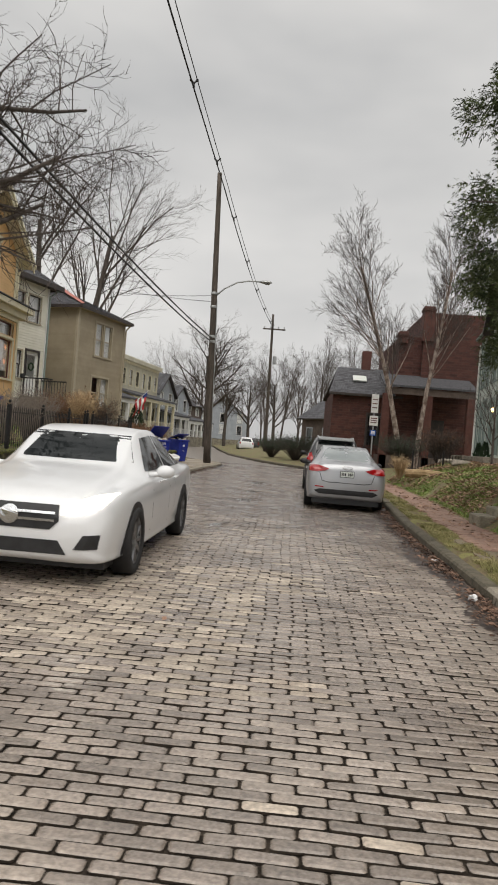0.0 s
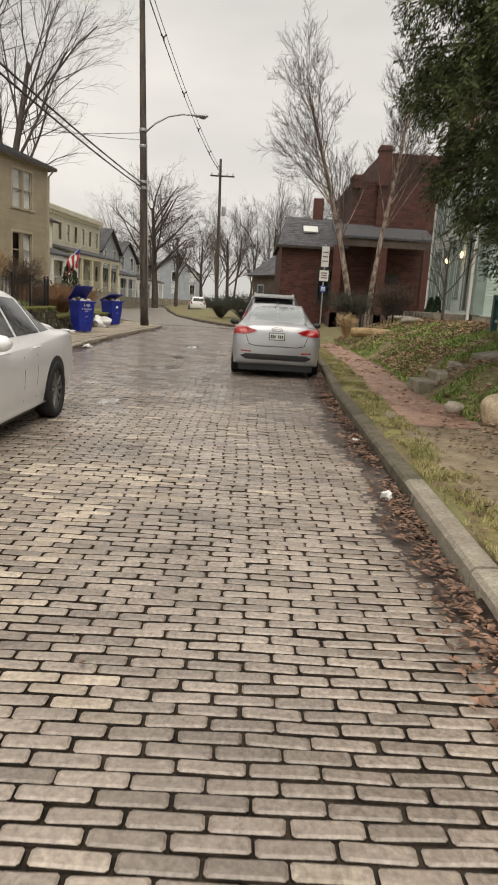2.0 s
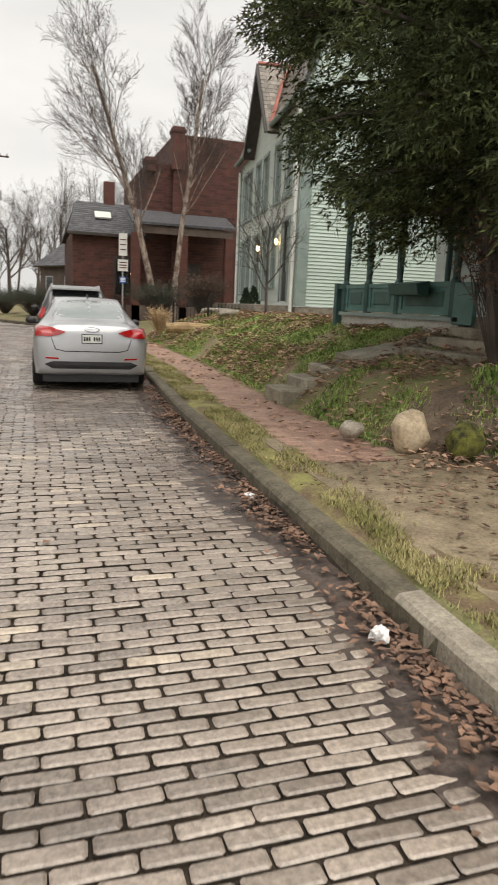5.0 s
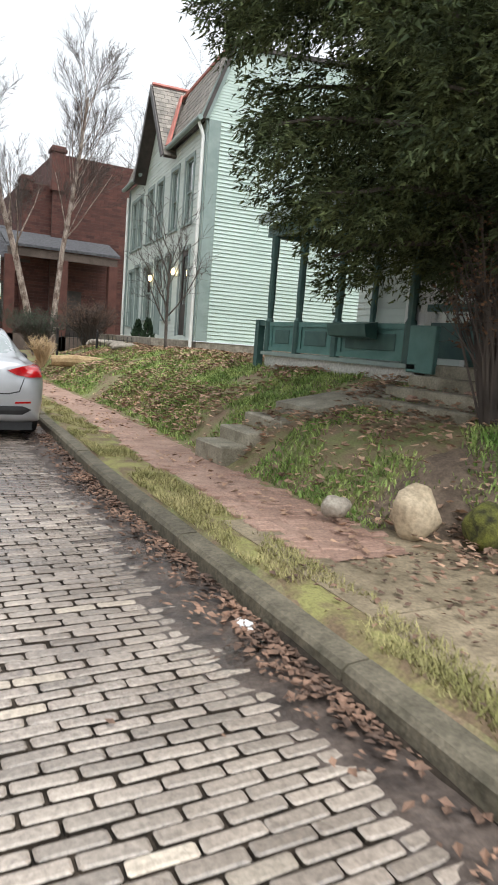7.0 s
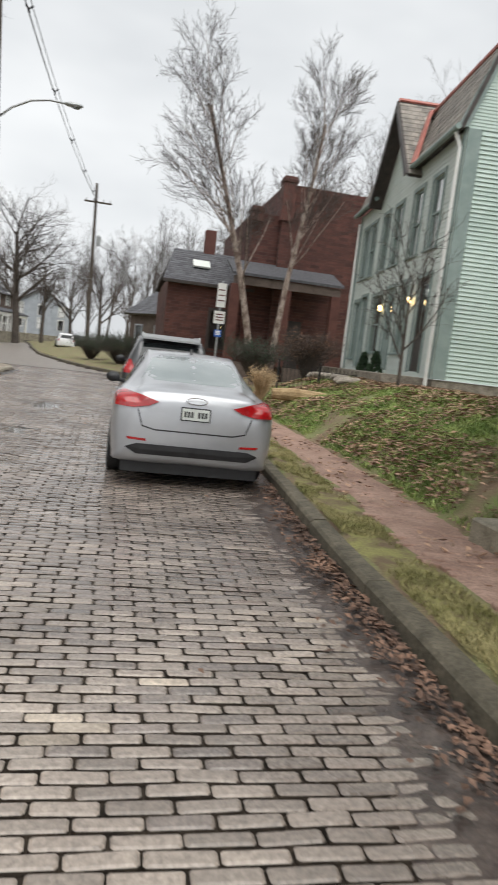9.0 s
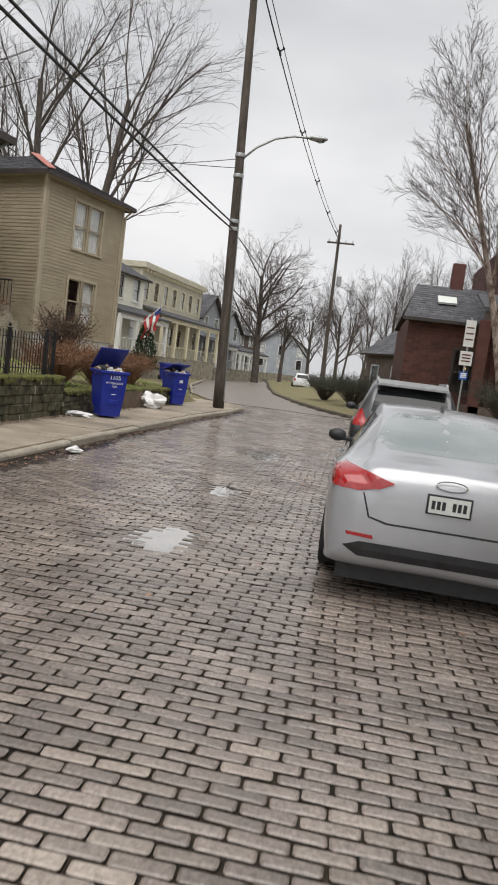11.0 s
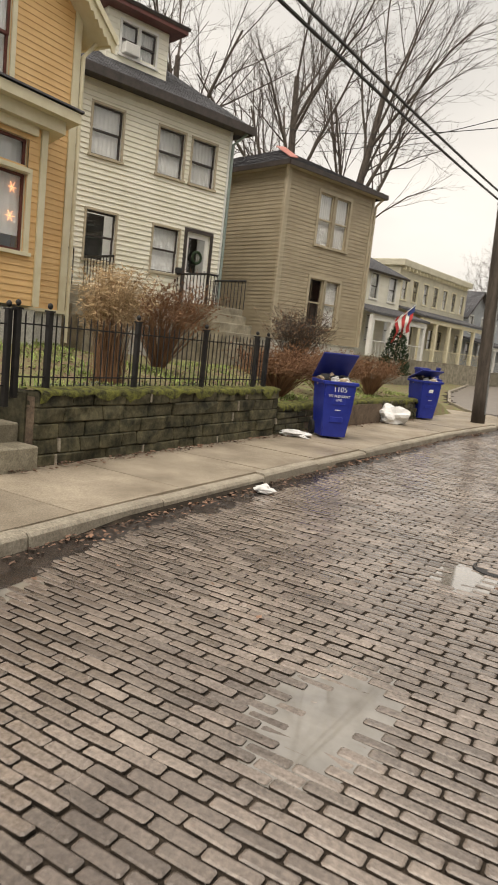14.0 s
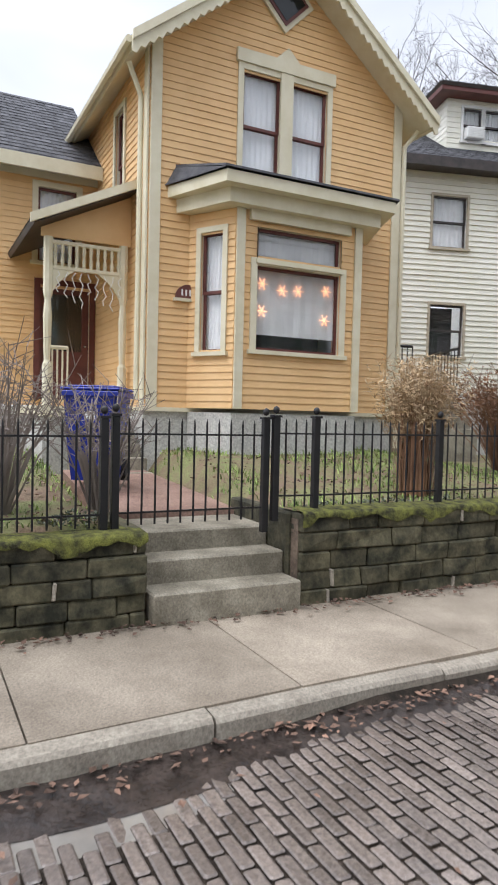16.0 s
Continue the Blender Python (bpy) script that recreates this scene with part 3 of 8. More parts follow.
class Wall:
    """A flat wall of a house: u runs to the right as seen from outside, z up."""

    def __init__(self, house, x, y, turn, width, z0, z1, gable=0.0, thick=0.14, lap=0.015):
        self.house, self.o, self.width, self.z0, self.z1, self.gable, self.thick, self.lap = house, Vector((x, y, 0)), width, z0, z1, gable, thick, lap
        a = radians(turn)
        self.u, self.n = Vector((math.cos(a), math.sin(a), 0)), Vector((math.sin(a), -math.cos(a), 0))
        self.openings = []

    def at(self, u, z, out=0.0):
        return self.o + self.u * u + self.n * out + Vector((0, 0, z))

    def top(self, u):
        return self.z1 + self.gable * (1 - abs(2 * u / self.width - 1))

    def slab(self, bm, u0, u1, z0, z1, out0, out1, mi=0):
        return prism(bm, [self.at(u0, z0, out0), self.at(u1, z0, out0), self.at(u1, z1, out0), self.at(u0, z1, out0)], self.n * (out1 - out0), mi)

    def span(self, z):
        if z <= self.z1 or self.gable <= 0:
            return 0.0, self.width
        k = (z - self.z1) / self.gable * self.width / 2
        return k, self.width - k

    def rows(self, z, u0, u1):
        """What is left of the stretch u0 to u1 at height z once the openings are taken out."""
        cuts = [(a, b) for a, b, c, d in self.openings if c < z < d]
        out = [(u0, u1)]
        for a, b in cuts:
            out = [p for s, e in out for p in ((s, min(e, a)), (max(s, b), e)) if p[1] - p[0] > 0.01]
        return out

    def build(self, back, siding, pitch=0.12, name="wall", brick=False):
        h = self.house
        # core with its openings
        bm = B()
        zs = sorted({self.z0, self.z1, *(v for o in self.openings for v in o[2:])})
        zs = [z for z in zs if self.z0 <= z <= self.z1]
        for a, b in zip(zs, zs[1:]):
            for s, e in self.rows((a + b) / 2, 0, self.width):
                self.slab(bm, s, e, a, b, -self.thick, -0.012)
        if self.gable > 0:
            n = 10
            for i in range(n):
                a, b = self.z1 + self.gable * i / n, self.z1 + self.gable * (i + 1) / n
                l0, r0 = self.span(a)
                l1, r1 = self.span(b)
                for s, e in self.rows((a + b) / 2, l0, r0):
                    s1, e1 = (l1 if s == l0 else s), (r1 if e == r0 else e)
                    if e1 - s1 < 0.005:
                        e1 = s1 + 0.005
                    prism(bm, [self.at(s, a, -self.thick), self.at(e, a, -self.thick), self.at(e1, b, -self.thick), self.at(s1, b, -self.thick)], self.n * (self.thick - 0.012))
        part(name, bm, back, h)
        # lapped boards, or bricks in courses
        bm = B()
        top = self.z1 + max(0, self.gable)
        if brick:
            r = random.Random(4)
            verts, faces = [], []
            z, row = self.z0, 0
            while z < top - 0.05:
                l0, r0 = self.span(z + 0.03)
                for s, e in self.rows(z + 0.03, l0, r0):
                    u = s
                    first = True
                    while u < e - 0.02:
                        w = 0.215 * brick * (0.5 if first and row % 2 else 1)
                        first = False
                        ue = min(e, u + w)
                        if ue - u > 0.04:
                            k = len(verts)
                            o = 0.004 + r.uniform(0, 0.004)
                            for uu, zz, oo in ((u + .005, z + .005, -.012), (ue - .005, z + .005, -.012), (ue - .005, z + pitch - .005, -.012), (u + .005, z + pitch - .005, -.012)):
                                verts.append(self.at(uu, zz, oo))
                            for uu, zz in ((u + .007, z + .007), (ue - .007, z + .007), (ue - .007, z + pitch - .007), (u + .007, z + pitch - .007)):
                                verts.append(self.at(uu, zz, o))
                            faces += [(k + 4, k + 5, k + 6, k + 7)] + [(k + i, k + (i + 1) % 4, k + 4 + (i + 1) % 4, k + 4 + i) for i in range(4)]
                        u = ue
                z += pitch
                row += 1
            bm.free()
            me = bpy.data.meshes.new("brickwork")
            me.from_pydata(verts, [], faces)
            me.materials.append(siding)
            ob = new("brickwork", me)
            ob.parent = h
            ob["kind"] = "stuff"
            return
        verts, faces = [], []
        z = self.z0
        while z < top - 0.02:
            zt = min(z + pitch + 0.012, top)
            l0, r0 = self.span(z + pitch * 0.5)
            for s, e in self.rows(z + pitch * 0.5, l0, r0):
                k = len(verts)
                for u in (s, e):
                    for zz, oo in ((z, -0.011), (z, self.lap), (zt, 0.0), (zt, -0.011)):
                        verts.append(self.at(u, zz, oo))
                faces += [(k, k + 4, k + 5, k + 1), (k + 1, k + 5, k + 6, k + 2), (k, k + 1, k + 2, k + 3), (k + 4, k + 7, k + 6, k + 5)]
            z += pitch
        bm.free()
        me = bpy.data.meshes.new("siding")
        me.from_pydata(verts, [], faces)
        me.materials.append(siding)
        ob = new("siding", me)
        ob.parent = h

    def hole(self, u0, u1, z0, z1):
        self.openings.append((u0, u1, z0, z1))

    def trim(self, u0, u1, z0, z1, mat, name="trim", out=0.035, inn=0.018):
        bm = B()
        self.slab(bm, u0, u1, z0, z1, inn, out)
        return part(name, bm, mat, self.house)

    def window(self, u0, u1, z0, z1, casing, sash, inside=None, half=True, head=0.0, case=0.1, lower_dark=False):
        """A sash window in its opening: casing, sill, two sashes, panes, a sheet painted as room shade, and what hangs
        behind.
        """
        self.hole(u0, u1, z0, z1)
        h = self.house
        bm = B()
        for a, b, c, d in ((u0 - case, u0, z0, z1), (u1, u1 + case, z0, z1), (u0 - case, u1 + case, z1, z1 + case + head)):
            self.slab(bm, a, b, c, d, 0.014, 0.04)
        win = part("window", bm, casing, h)
        bm = B()
        self.slab(bm, u0 - case - 0.03, u1 + case + 0.03, z0 - 0.06, z0, 0.004, 0.075)
        part("window_sill", bm, casing, win)
        zm = (z0 + z1) / 2
        levels = ((z0, zm + 0.02, -0.075), (zm - 0.02, z1, -0.05)) if half else ((z0, z1, -0.06),)
        t = 0.045
        for a, b, o in levels:
            bm = B()
            for p, q, r_, s in ((u0, u0 + t, a, b), (u1 - t, u1, a, b), (u0 + t, u1 - t, a, a + t), (u0 + t, u1 - t, b - t, b)):
                self.slab(bm, p, q, r_, s, o - 0.02, o + 0.015)
            part("sash", bm, sash, win)
            bm = B()
            self.slab(bm, u0 + t, u1 - t, a + t, b - t, o - 0.008, o - 0.004)
            pane = part("pane", bm, M_GLASS, win)
            pane.visible_shadow = False
        # added sheet behind the panes, interior shade painted as its dark colour
        bm = B()
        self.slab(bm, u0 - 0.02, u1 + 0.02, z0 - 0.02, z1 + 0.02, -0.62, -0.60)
        part("room_shade_sheet", bm, M_ROOM_SHADE, win)
        if inside is not None:
            bm = B()
            za = z0 if not lower_dark else z0 + (z1 - z0) * 0.2
            n = 14
            for i in range(n):
                a, b = u0 + (u1 - u0) * i / n, u0 + (u1 - u0) * (i + 1) / n
                oa, ob_ = -0.13 - 0.015 * (i % 2), -0.13 - 0.015 * ((i + 1) % 2)
                v = [bm.verts.new(p) for p in (self.at(a, za, oa), self.at(b, za, ob_), self.at(b, z1, ob_), self.at(a, z1, oa))]
                bm.faces.new(v)
            part("curtain" if inside is M_CURTAIN else "blind", bm, inside, win)
        return win

    def door(self, u0, u1, z0, z1, casing, leaf, case=0.1, glazed=True):
        self.hole(u0, u1, z0, z1)
        bm = B()
        for a, b, c, d in ((u0 - case, u0, z0, z1), (u1, u1 + case, z0, z1), (u0 - case, u1 + case, z1, z1 + case)):
            self.slab(bm, a, b, c, d, 0.014, 0.045)
        dr = part("door", bm, casing, self.house)
        bm = B()
        w = u1 - u0
        for p, q, r_, s in ((u0, u0 + 0.12, z0, z1), (u1 - 0.12, u1, z0, z1), (u0 + 0.12, u1 - 0.12, z0, z0 + 0.9), (u0 + 0.12, u1 - 0.12, z1 - 0.14, z1)):
            self.slab(bm, p, q, r_, s, -0.09, -0.05)
        part("door_leaf", bm, leaf, dr)
        bm = B()
        self.slab(bm, u0 + 0.12, u1 - 0.12, z0 + 0.9, z1 - 0.14, -0.075, -0.07)
        p_ = part("pane", bm, M_GLASS, dr)
        p_.visible_shadow = False
        # the same dark-painted sheet imitates the shade behind the door glass
        bm = B()
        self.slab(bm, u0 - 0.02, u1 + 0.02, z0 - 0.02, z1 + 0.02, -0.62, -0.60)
        part("room_shade_sheet", bm, M_ROOM_SHADE, dr)
        bm = B()
        lump(bm, (0.03, 0.03, 0.03), self.at(u1 - 0.07, z0 + 1.0, -0.02), 0, 1)
        part("handle", bm, M_CHROME, dr)
        return dr


def roof_plane(house, quad, mat, thick=0.07, pitch=0.16, name="roof", piece=0.28, under=None):
    """A roof slope: a slab under courses of shingles. quad: eave left, eave right, top right, top left, as seen from outside."""
    a, b, c, d = (Vector(p) for p in quad)
    nrm = (b - a).cross(d - a).normalized()
    bm = B()
    prism(bm, [a - nrm * 0.012, b - nrm * 0.012, c - nrm * 0.012, d - nrm * 0.012], -nrm * thick)
    root = part(name, bm, under or M_DARKTRIM, house)
    r = random.Random(9)
    height = max((d - a).length, (c - b).length)
    n = max(2, int(height / pitch))
    verts, faces = [], []
    for i in range(n):
        k0, k1 = i / n, min(1.0, (i + 1.25) / n)
        p0, p1, q0, q1 = a.lerp(d, k0), b.lerp(c, k0), a.lerp(d, k1), b.lerp(c, k1)
        m = max(1, int((p1 - p0).length / piece))
        off = (i % 2) * 0.5
        cuts = [0.0] + [(j + off) / m for j in range(m + 1) if 0.001 < (j + off) / m < 0.999] + [1.0]
        for s, e in zip(cuts, cuts[1:]):
            t = 0.010 + r.uniform(0, 0.006)
            g = 0.006 / max(0.3, (p1 - p0).length)
            w = [p0.lerp(p1, s + g), p0.lerp(p1, e - g), q0.lerp(q1, e - g), q0.lerp(q1, s + g)]
            v = len(verts)
            verts += [w[0] + nrm * t, w[1] + nrm * t, w[2], w[3], w[0] - nrm * 0.01, w[1] - nrm * 0.01]
            faces += [(v, v + 1, v + 2, v + 3), (v + 4, v + 5, v + 1, v)]
    me = bpy.data.meshes.new("shingles")
    me.from_pydata(verts, [], faces)
    me.materials.append(mat)
    ob = new("shingles", me)
    ob.parent = root
    ob["kind"] = "stuff"
    return root


def plain_box(house, name, x0, y0, z0, x1, y1, z1, mat, bevel=0.0, label=""):
    bm = B()
    box(bm, x0, y0, z0, x1, y1, z1, bevel)
    return part(name, bm, mat, house, label)


def rail_run(house, p, q, z0, z1, mat, n, post=0.05):
    """A handrail with balusters between two points."""
    p, q = Vector((*p, 0)), Vector((*q, 0))
    bm = B()
    tube(bm, [p + Vector((0, 0, z1)), q + Vector((0, 0, z1))], 0.03, 6)
    part("handrail", bm, mat, house)
    bm = B()
    tube(bm, [(0, 0, z0), (0, 0, z1)], 0.014, 5)
    me = mesh_of(bm, "baluster", mat)
    for i in range(n + 1):
        ob = new("baluster", me)
        ob.parent = house
        c = p.lerp(q, i / n)
        ob.location = (c.x, c.y, 0)


def yellow_house():
    h = thing("house", "ochre clapboard house with cream trim and maroon sashes", "house", pose(-9.5, 16.44, 0, 0, 0, 90))
    W, D, E = 4.5, 8.0, 7.1
    G = 1.75
    front = Wall(h, 0, 0, 0, W, 1.9, E, G)
    for u0, u1 in ((1.46, 2.12), (2.30, 2.98)):
        front.window(u0, u1, 5.42, 7.08, M_CREAM, M_MAROON, M_CURTAIN, case=0.09)
    front.hole(1.12, 3.2, 1.9, 4.7)
    front.build(M_CREAM, M_YELLOW, 0.105)
    for a, b in ((0, 0.16), (W - 0.16, W)):
        front.trim(a, b, 1.9, E + 0.1, M_CREAM, "corner_board", 0.045)
    front.trim(1.33, 3.1, 7.17, 7.36, M_CREAM, "window_head", 0.075)
    front.trim(2.1, 2.32, 5.4, 7.42, M_CREAM, "mullion", 0.06)
    bm = B()
    prism(bm, [front.at(2.0, 7.36, 0.02), front.at(2.42, 7.36, 0.02), front.at(2.21, 7.56, 0.02)], front.n * 0.055)
    part("window_crest", bm, M_CREAM, h)
    # diamond window in the gable
    bm = B()
    c = front.at(W / 2 - 0.1, 8.28, 0.02)
    prism(bm, [c + front.u * 0.5, c + Vector((0, 0, 0.5)), c - front.u * 0.5, c - Vector((0, 0, 0.5))], front.n * 0.04)
    dm = part("diamond_window", bm, M_CREAM, h)
    bm = B()
    prism(bm, [c + front.u * 0.4 + front.n * .045, c + Vector((0, 0, 0.4)) + front.n * .045, c - front.u * 0.4 + front.n * .045, c - Vector((0, 0, 0.4)) + front.n * .045], front.n * 0.012)
    part("sash", bm, M_MAROON, dm)
    bm = B()
    prism(bm, [c + front.u * 0.33 + front.n * .06, c + Vector((0, 0, 0.33)) + front.n * .06, c - front.u * 0.33 + front.n * .06, c - Vector((0, 0, 0.33)) + front.n * .06], front.n * 0.006)
    part("pane", bm, M_CARGLASS, dm)
    # side walls and back
    left = Wall(h, 0, D, -90, D, 1.9, E)
    left.window(D - 1.75, D - 1.25, 5.0, 6.7, M_CREAM, M_MAROON, M_BLIND, case=0.09)
    left.build(M_CREAM, M_YELLOW, 0.105)
    left.trim(D - 0.16, D, 1.9, E, M_CREAM, "corner_board", 0.045)
    right = Wall(h, W, 0, 90, D, 1.9, E)
    right.build(M_CREAM, M_YELLOW, 0.105)
    right.trim(0, 0.16, 1.9, E, M_CREAM, "corner_board", 0.045)
    Wall(h, W, D, 180, W, 1.9, E, G).build(M_CREAM, M_YELLOW, 0.105)
    plain_box(h, "foundation", -0.02, 0.03, 0.6, W + 0.02, D, 1.84, M_FOUND)
    plain_box(h, "water_table", -0.04, -0.04, 1.84, W + 0.04, D, 1.9, M_CREAM)
    # main roof with overhang
    o, k = 0.42, G / (W / 2)
    ridge = E + G + 0.10
    for sx, top in ((-1, ridge), (1, ridge)):
        xe = W / 2 + sx * (W / 2 + o)
        ze = E + 0.10 - k * o
        q = [(xe, -o, ze), (xe, D, ze), (W / 2, D, top), (W / 2, -o, top)]
        roof_plane(h, q if sx > 0 else [q[1], q[0], q[3], q[2]], M_SHINGLE, 0.09, under=M_CREAM)
        # barge board with a saw-tooth edge
        bm = B()
        p0, p1 = Vector((xe, -o - 0.02, ze)), Vector((W / 2, -o - 0.02, top))
        n = 44
        pts = [p0, p1]
        d = (p1 - p0)
        for i in range(n, -1, -1):
            pts.append(p0 + d * (i / n) + Vector((0, 0, -0.22 - (0.06 if i % 2 else 0))))
        prism(bm, pts, (0, -0.035, 0))
        part("barge_board", bm, M_CREAM, h)
        bm = B()
        prism(bm, [p0 + Vector((0, -0.04, 0.05)), p1 + Vector((0, -0.04, 0.05)), p1 + Vector((0, -0.04, -0.08)), p0 + Vector((0, -0.04, -0.08))], (0, -0.04, 0))
        part("rake_moulding", bm, M_CREAM, h)
        bm = B()
        tube(bm, [(xe + sx * 0.03, -o, ze - 0.04), (xe + sx * 0.03, D, ze - 0.04)], 0.055, 6)
        part("gutter", bm, M_CREAM, h)
    bm = B()
    tube(bm, [(-0.30, 0.1, E - 0.3), (-0.08, 0.2, E - 0.7), (-0.08, 0.2, 2.0)], 0.04, 8)
    part("downpipe", bm, M_CREAM, h)
    bm = B()
    tube(bm, [(W + 0.3, -0.1, E - 0.3), (W + 0.06, -0.05, E - 0.6), (W + 0.06, -0.05, 1.3)], 0.04, 8)
    part("downpipe", bm, M_CREAM, h)
    # bay
    by = -0.72
    bay = Wall(h, 1.06, by, 0, 2.16, 1.9, 4.75)
    bay.window(0.34, 1.78, 2.76, 3.98, M_CREAM, M_MAROON, M_BLIND, half=False, lower_dark=True)
    bay.window(0.34, 1.78, 4.06, 4.52, M_CREAM, M_MAROON, M_BLIND, half=False, case=0.0)
    bay.build(M_CREAM, M_YELLOW, 0.105)
    bay.trim(0, 0.13, 1.9, 4.75, M_CREAM, "corner_board", 0.05)
    bay.trim(2.03, 2.16, 1.9, 4.75, M_CREAM, "corner_board", 0.05)
    bay.trim(0.2, 1.92, 4.6, 4.78, M_CREAM, "window_head", 0.09)
    bl = math.hypot(0.42, 0.72)
    ang = math.degrees(math.atan2(-0.72, 0.42))
    side = Wall(h, 0.64, 0, ang, bl, 1.9, 4.75)
    side.window(0.24, bl - 0.2, 2.72, 4.45, M_CREAM, M_MAROON, M_BLIND, case=0.08)
    side.build(M_CREAM, M_YELLOW, 0.105)
    Wall(h, 3.22, by, -ang, bl, 1.9, 4.75).build(M_CREAM, M_YELLOW, 0.105)
    bm = B()
    prism(bm, [(0.66, 0, 0.9), (1.06, by + 0.03, 0.9), (3.22, by + 0.03, 0.9), (3.62, 0, 0.9)], (0, 0, 0.94))
    part("bay_foundation", bm, M_FOUND, h)
    bm = B()
    prism(bm, [(0.42, 0.0, 4.75), (0.86, by - 0.22, 4.75), (3.42, by - 0.22, 4.75), (3.86, 0, 4.75)], (0, 0, 0.2))
    part("bay_frieze", bm, M_CREAM, h)
    bm = B()
    prism(bm, [(0.28, 0.0, 4.95), (0.72, by - 0.4, 4.95), (3.56, by - 0.4, 4.95), (4.0, 0, 4.95)], (0, 0, 0.16))
    part("bay_cornice", bm, M_CREAM, h)
    bm = B()
    prism(bm, [(0.40, 0.0, 5.42), (0.24, -0.0, 5.115), (0.68, by - 0.44, 5.115), (1.1, -0.02, 5.42)], (0.0, 0, 0.02))
    prism(bm, [(0.4, -0.005, 5.42), (0.68, by - 0.44, 5.13), (3.6, by - 0.44, 5.13), (3.9, -0.005, 5.42)], (0, 0, 0.03))
    prism(bm, [(3.9, -0.005, 5.42), (3.6, by - 0.44, 5.13), (4.04, -0.005, 5.13)], (0, 0, 0.03))
    part("bay_roof", bm, M_SHINGLE, h)
    # string lights behind the bay window
    for i, (u, z) in enumerate(((0.5, 3.75), (0.5, 3.35), (0.84, 3.68), (1.12, 3.7), (1.62, 3.75), (1.6, 3.3))):
        bm = B()
        for k in range(6):
            a = k * math.pi / 3
            for r_ in (0.045, 0.085):
                lump(bm, (0.008, 0.008, 0.008), bay.at(u + r_ * math.cos(a), z + r_ * math.sin(a), -0.115), 0, 1)
            tube(bm, [bay.at(u, z, -0.118), bay.at(u + 0.09 * math.cos(a), z + 0.09 * math.sin(a), -0.118)], 0.004, 3)
        part("snowflake_light", bm, M_STRING, h, "lit snowflake string light")
    # house number plaque with its four figures
    bm = B()
    prism(bm, [front.at(0.42 + 0.2 * math.cos(a) + 0.2, 3.52 + 0.2 * max(0, math.sin(a)) + (0 if 0 <= a <= math.pi else 0), 0.02) for a in [math.pi * i / 10 for i in range(11)]], front.n * 0.03)
    pl = part("plaque", bm, M_MAROON, h, "maroon arched house number plaque")
    for i in range(4):
        bm = B()
        front.slab(bm, 0.51 + i * 0.062, 0.535 + i * 0.062, 3.555, 3.645, 0.051, 0.056)
        part("figure", bm, M_BLIND, pl)
    bm = B()
    front.slab(bm, 0.39, 0.85, 3.47, 3.515, 0.015, 0.07)
    part("ledge", bm, M_CREAM, pl)
    # wing set back to the side, and its roof
    wing = Wall(h, -2.2, 3.0, 0, 2.2, 1.9, 6.1)
    wing.window(1.15, 1.82, 4.45, 5.75, M_CREAM, M_MAROON, M_CURTAIN)
    wing.door(1.2, 2.08, 2.0, 4.05, M_MAROON, M_MAROON)
    wing.build(M_CREAM, M_YELLOW, 0.105)
    wing.trim(0, 0.2, 1.9, 6.1, M_CREAM, "corner_board", 0.05)
    wing.trim(0, 2.2, 5.9, 6.1, M_CREAM, "frieze", 0.04)
    wl = Wall(h, -2.2, D, -90, D - 3.0, 1.9, 6.1)
    wl.build(M_CREAM, M_YELLOW, 0.105)
    plain_box(h, "wing_foundation", -2.2, 3.0, 0.6, 0, D, 1.88, M_FOUND)
    roof_plane(h, [(-2.5, 2.6, 6.1), (0.0, 2.6, 6.1), (0.0, 5.2, 8.2), (-2.5, 5.2, 8.2)], M_SHINGLE)
    roof_plane(h, [(0.0, 7.8, 6.1), (-2.5, 7.8, 6.1), (-2.5, 5.2, 8.2), (0.0, 5.2, 8.2)], M_SHINGLE)
    plain_box(h, "eave_board", -2.5, 2.55, 5.9, -0.02, 2.60, 6.13, M_CREAM)
    # porch
    plain_box(h, "porch_floor", -1.36, 0.75, 1.72, -0.05, 3.0, 1.88, M_CREAM)
    plain_box(h, "porch_skirt", -1.31, 0.80, 0.7, -0.05, 2.95, 1.72, M_FOUND)
    roof_plane(h, [(-1.55, 0.45, 4.52), (-0.01, 0.45, 5.25), (-0.01, 3.0, 5.25), (-1.55, 3.0, 4.52)], M_SHINGLE, 0.08)
    bm = B()
    prism(bm, [(-1.36, 0.78, 4.36), (-0.02, 0.78, 4.36), (-0.02, 0.78, 5.12), (-1.36, 0.78, 4.48)], (0, 0.05, 0))
    part("porch_gable", bm, M_YELLOW, h)
    bm = B()
    prism(bm, [(-1.57, 0.40, 4.43), (-0.02, 0.40, 5.16), (-0.02, 0.40, 5.29), (-1.57, 0.40, 4.56)], (0, 0.05, 0))
    part("porch_rake", bm, M_CREAM, h)
    for px in (-1.25, -0.12):
        bm = B()
        lathe(bm, [(0.07, 1.88), (0.07, 2.5), (0.045, 2.55), (0.055, 2.75), (0.065, 3.2), (0.045, 3.45), (0.06, 3.5), (0.07, 3.55), (0.07, 4.36)], 8, (px, 0.82, 0))
        part("porch_post", bm, M_CREAM, h)
    for z in (3.9, 4.27):
        plain_box(h, "frieze_rail", -1.2, 0.79, z, -0.16, 0.85, z + 0.05, M_CREAM)
    bm = B()
    lathe(bm, [(0.022, 3.95), (0.03, 4.03), (0.018, 4.11), (0.03, 4.2), (0.022, 4.27)], 6)
    sp = mesh_of(bm, "spindle", M_CREAM)
    for i in range(10):
        ob = new("spindle", sp)
        ob.parent = h
        ob.location = (-1.15 + i * 0.106, 0.82, 0)
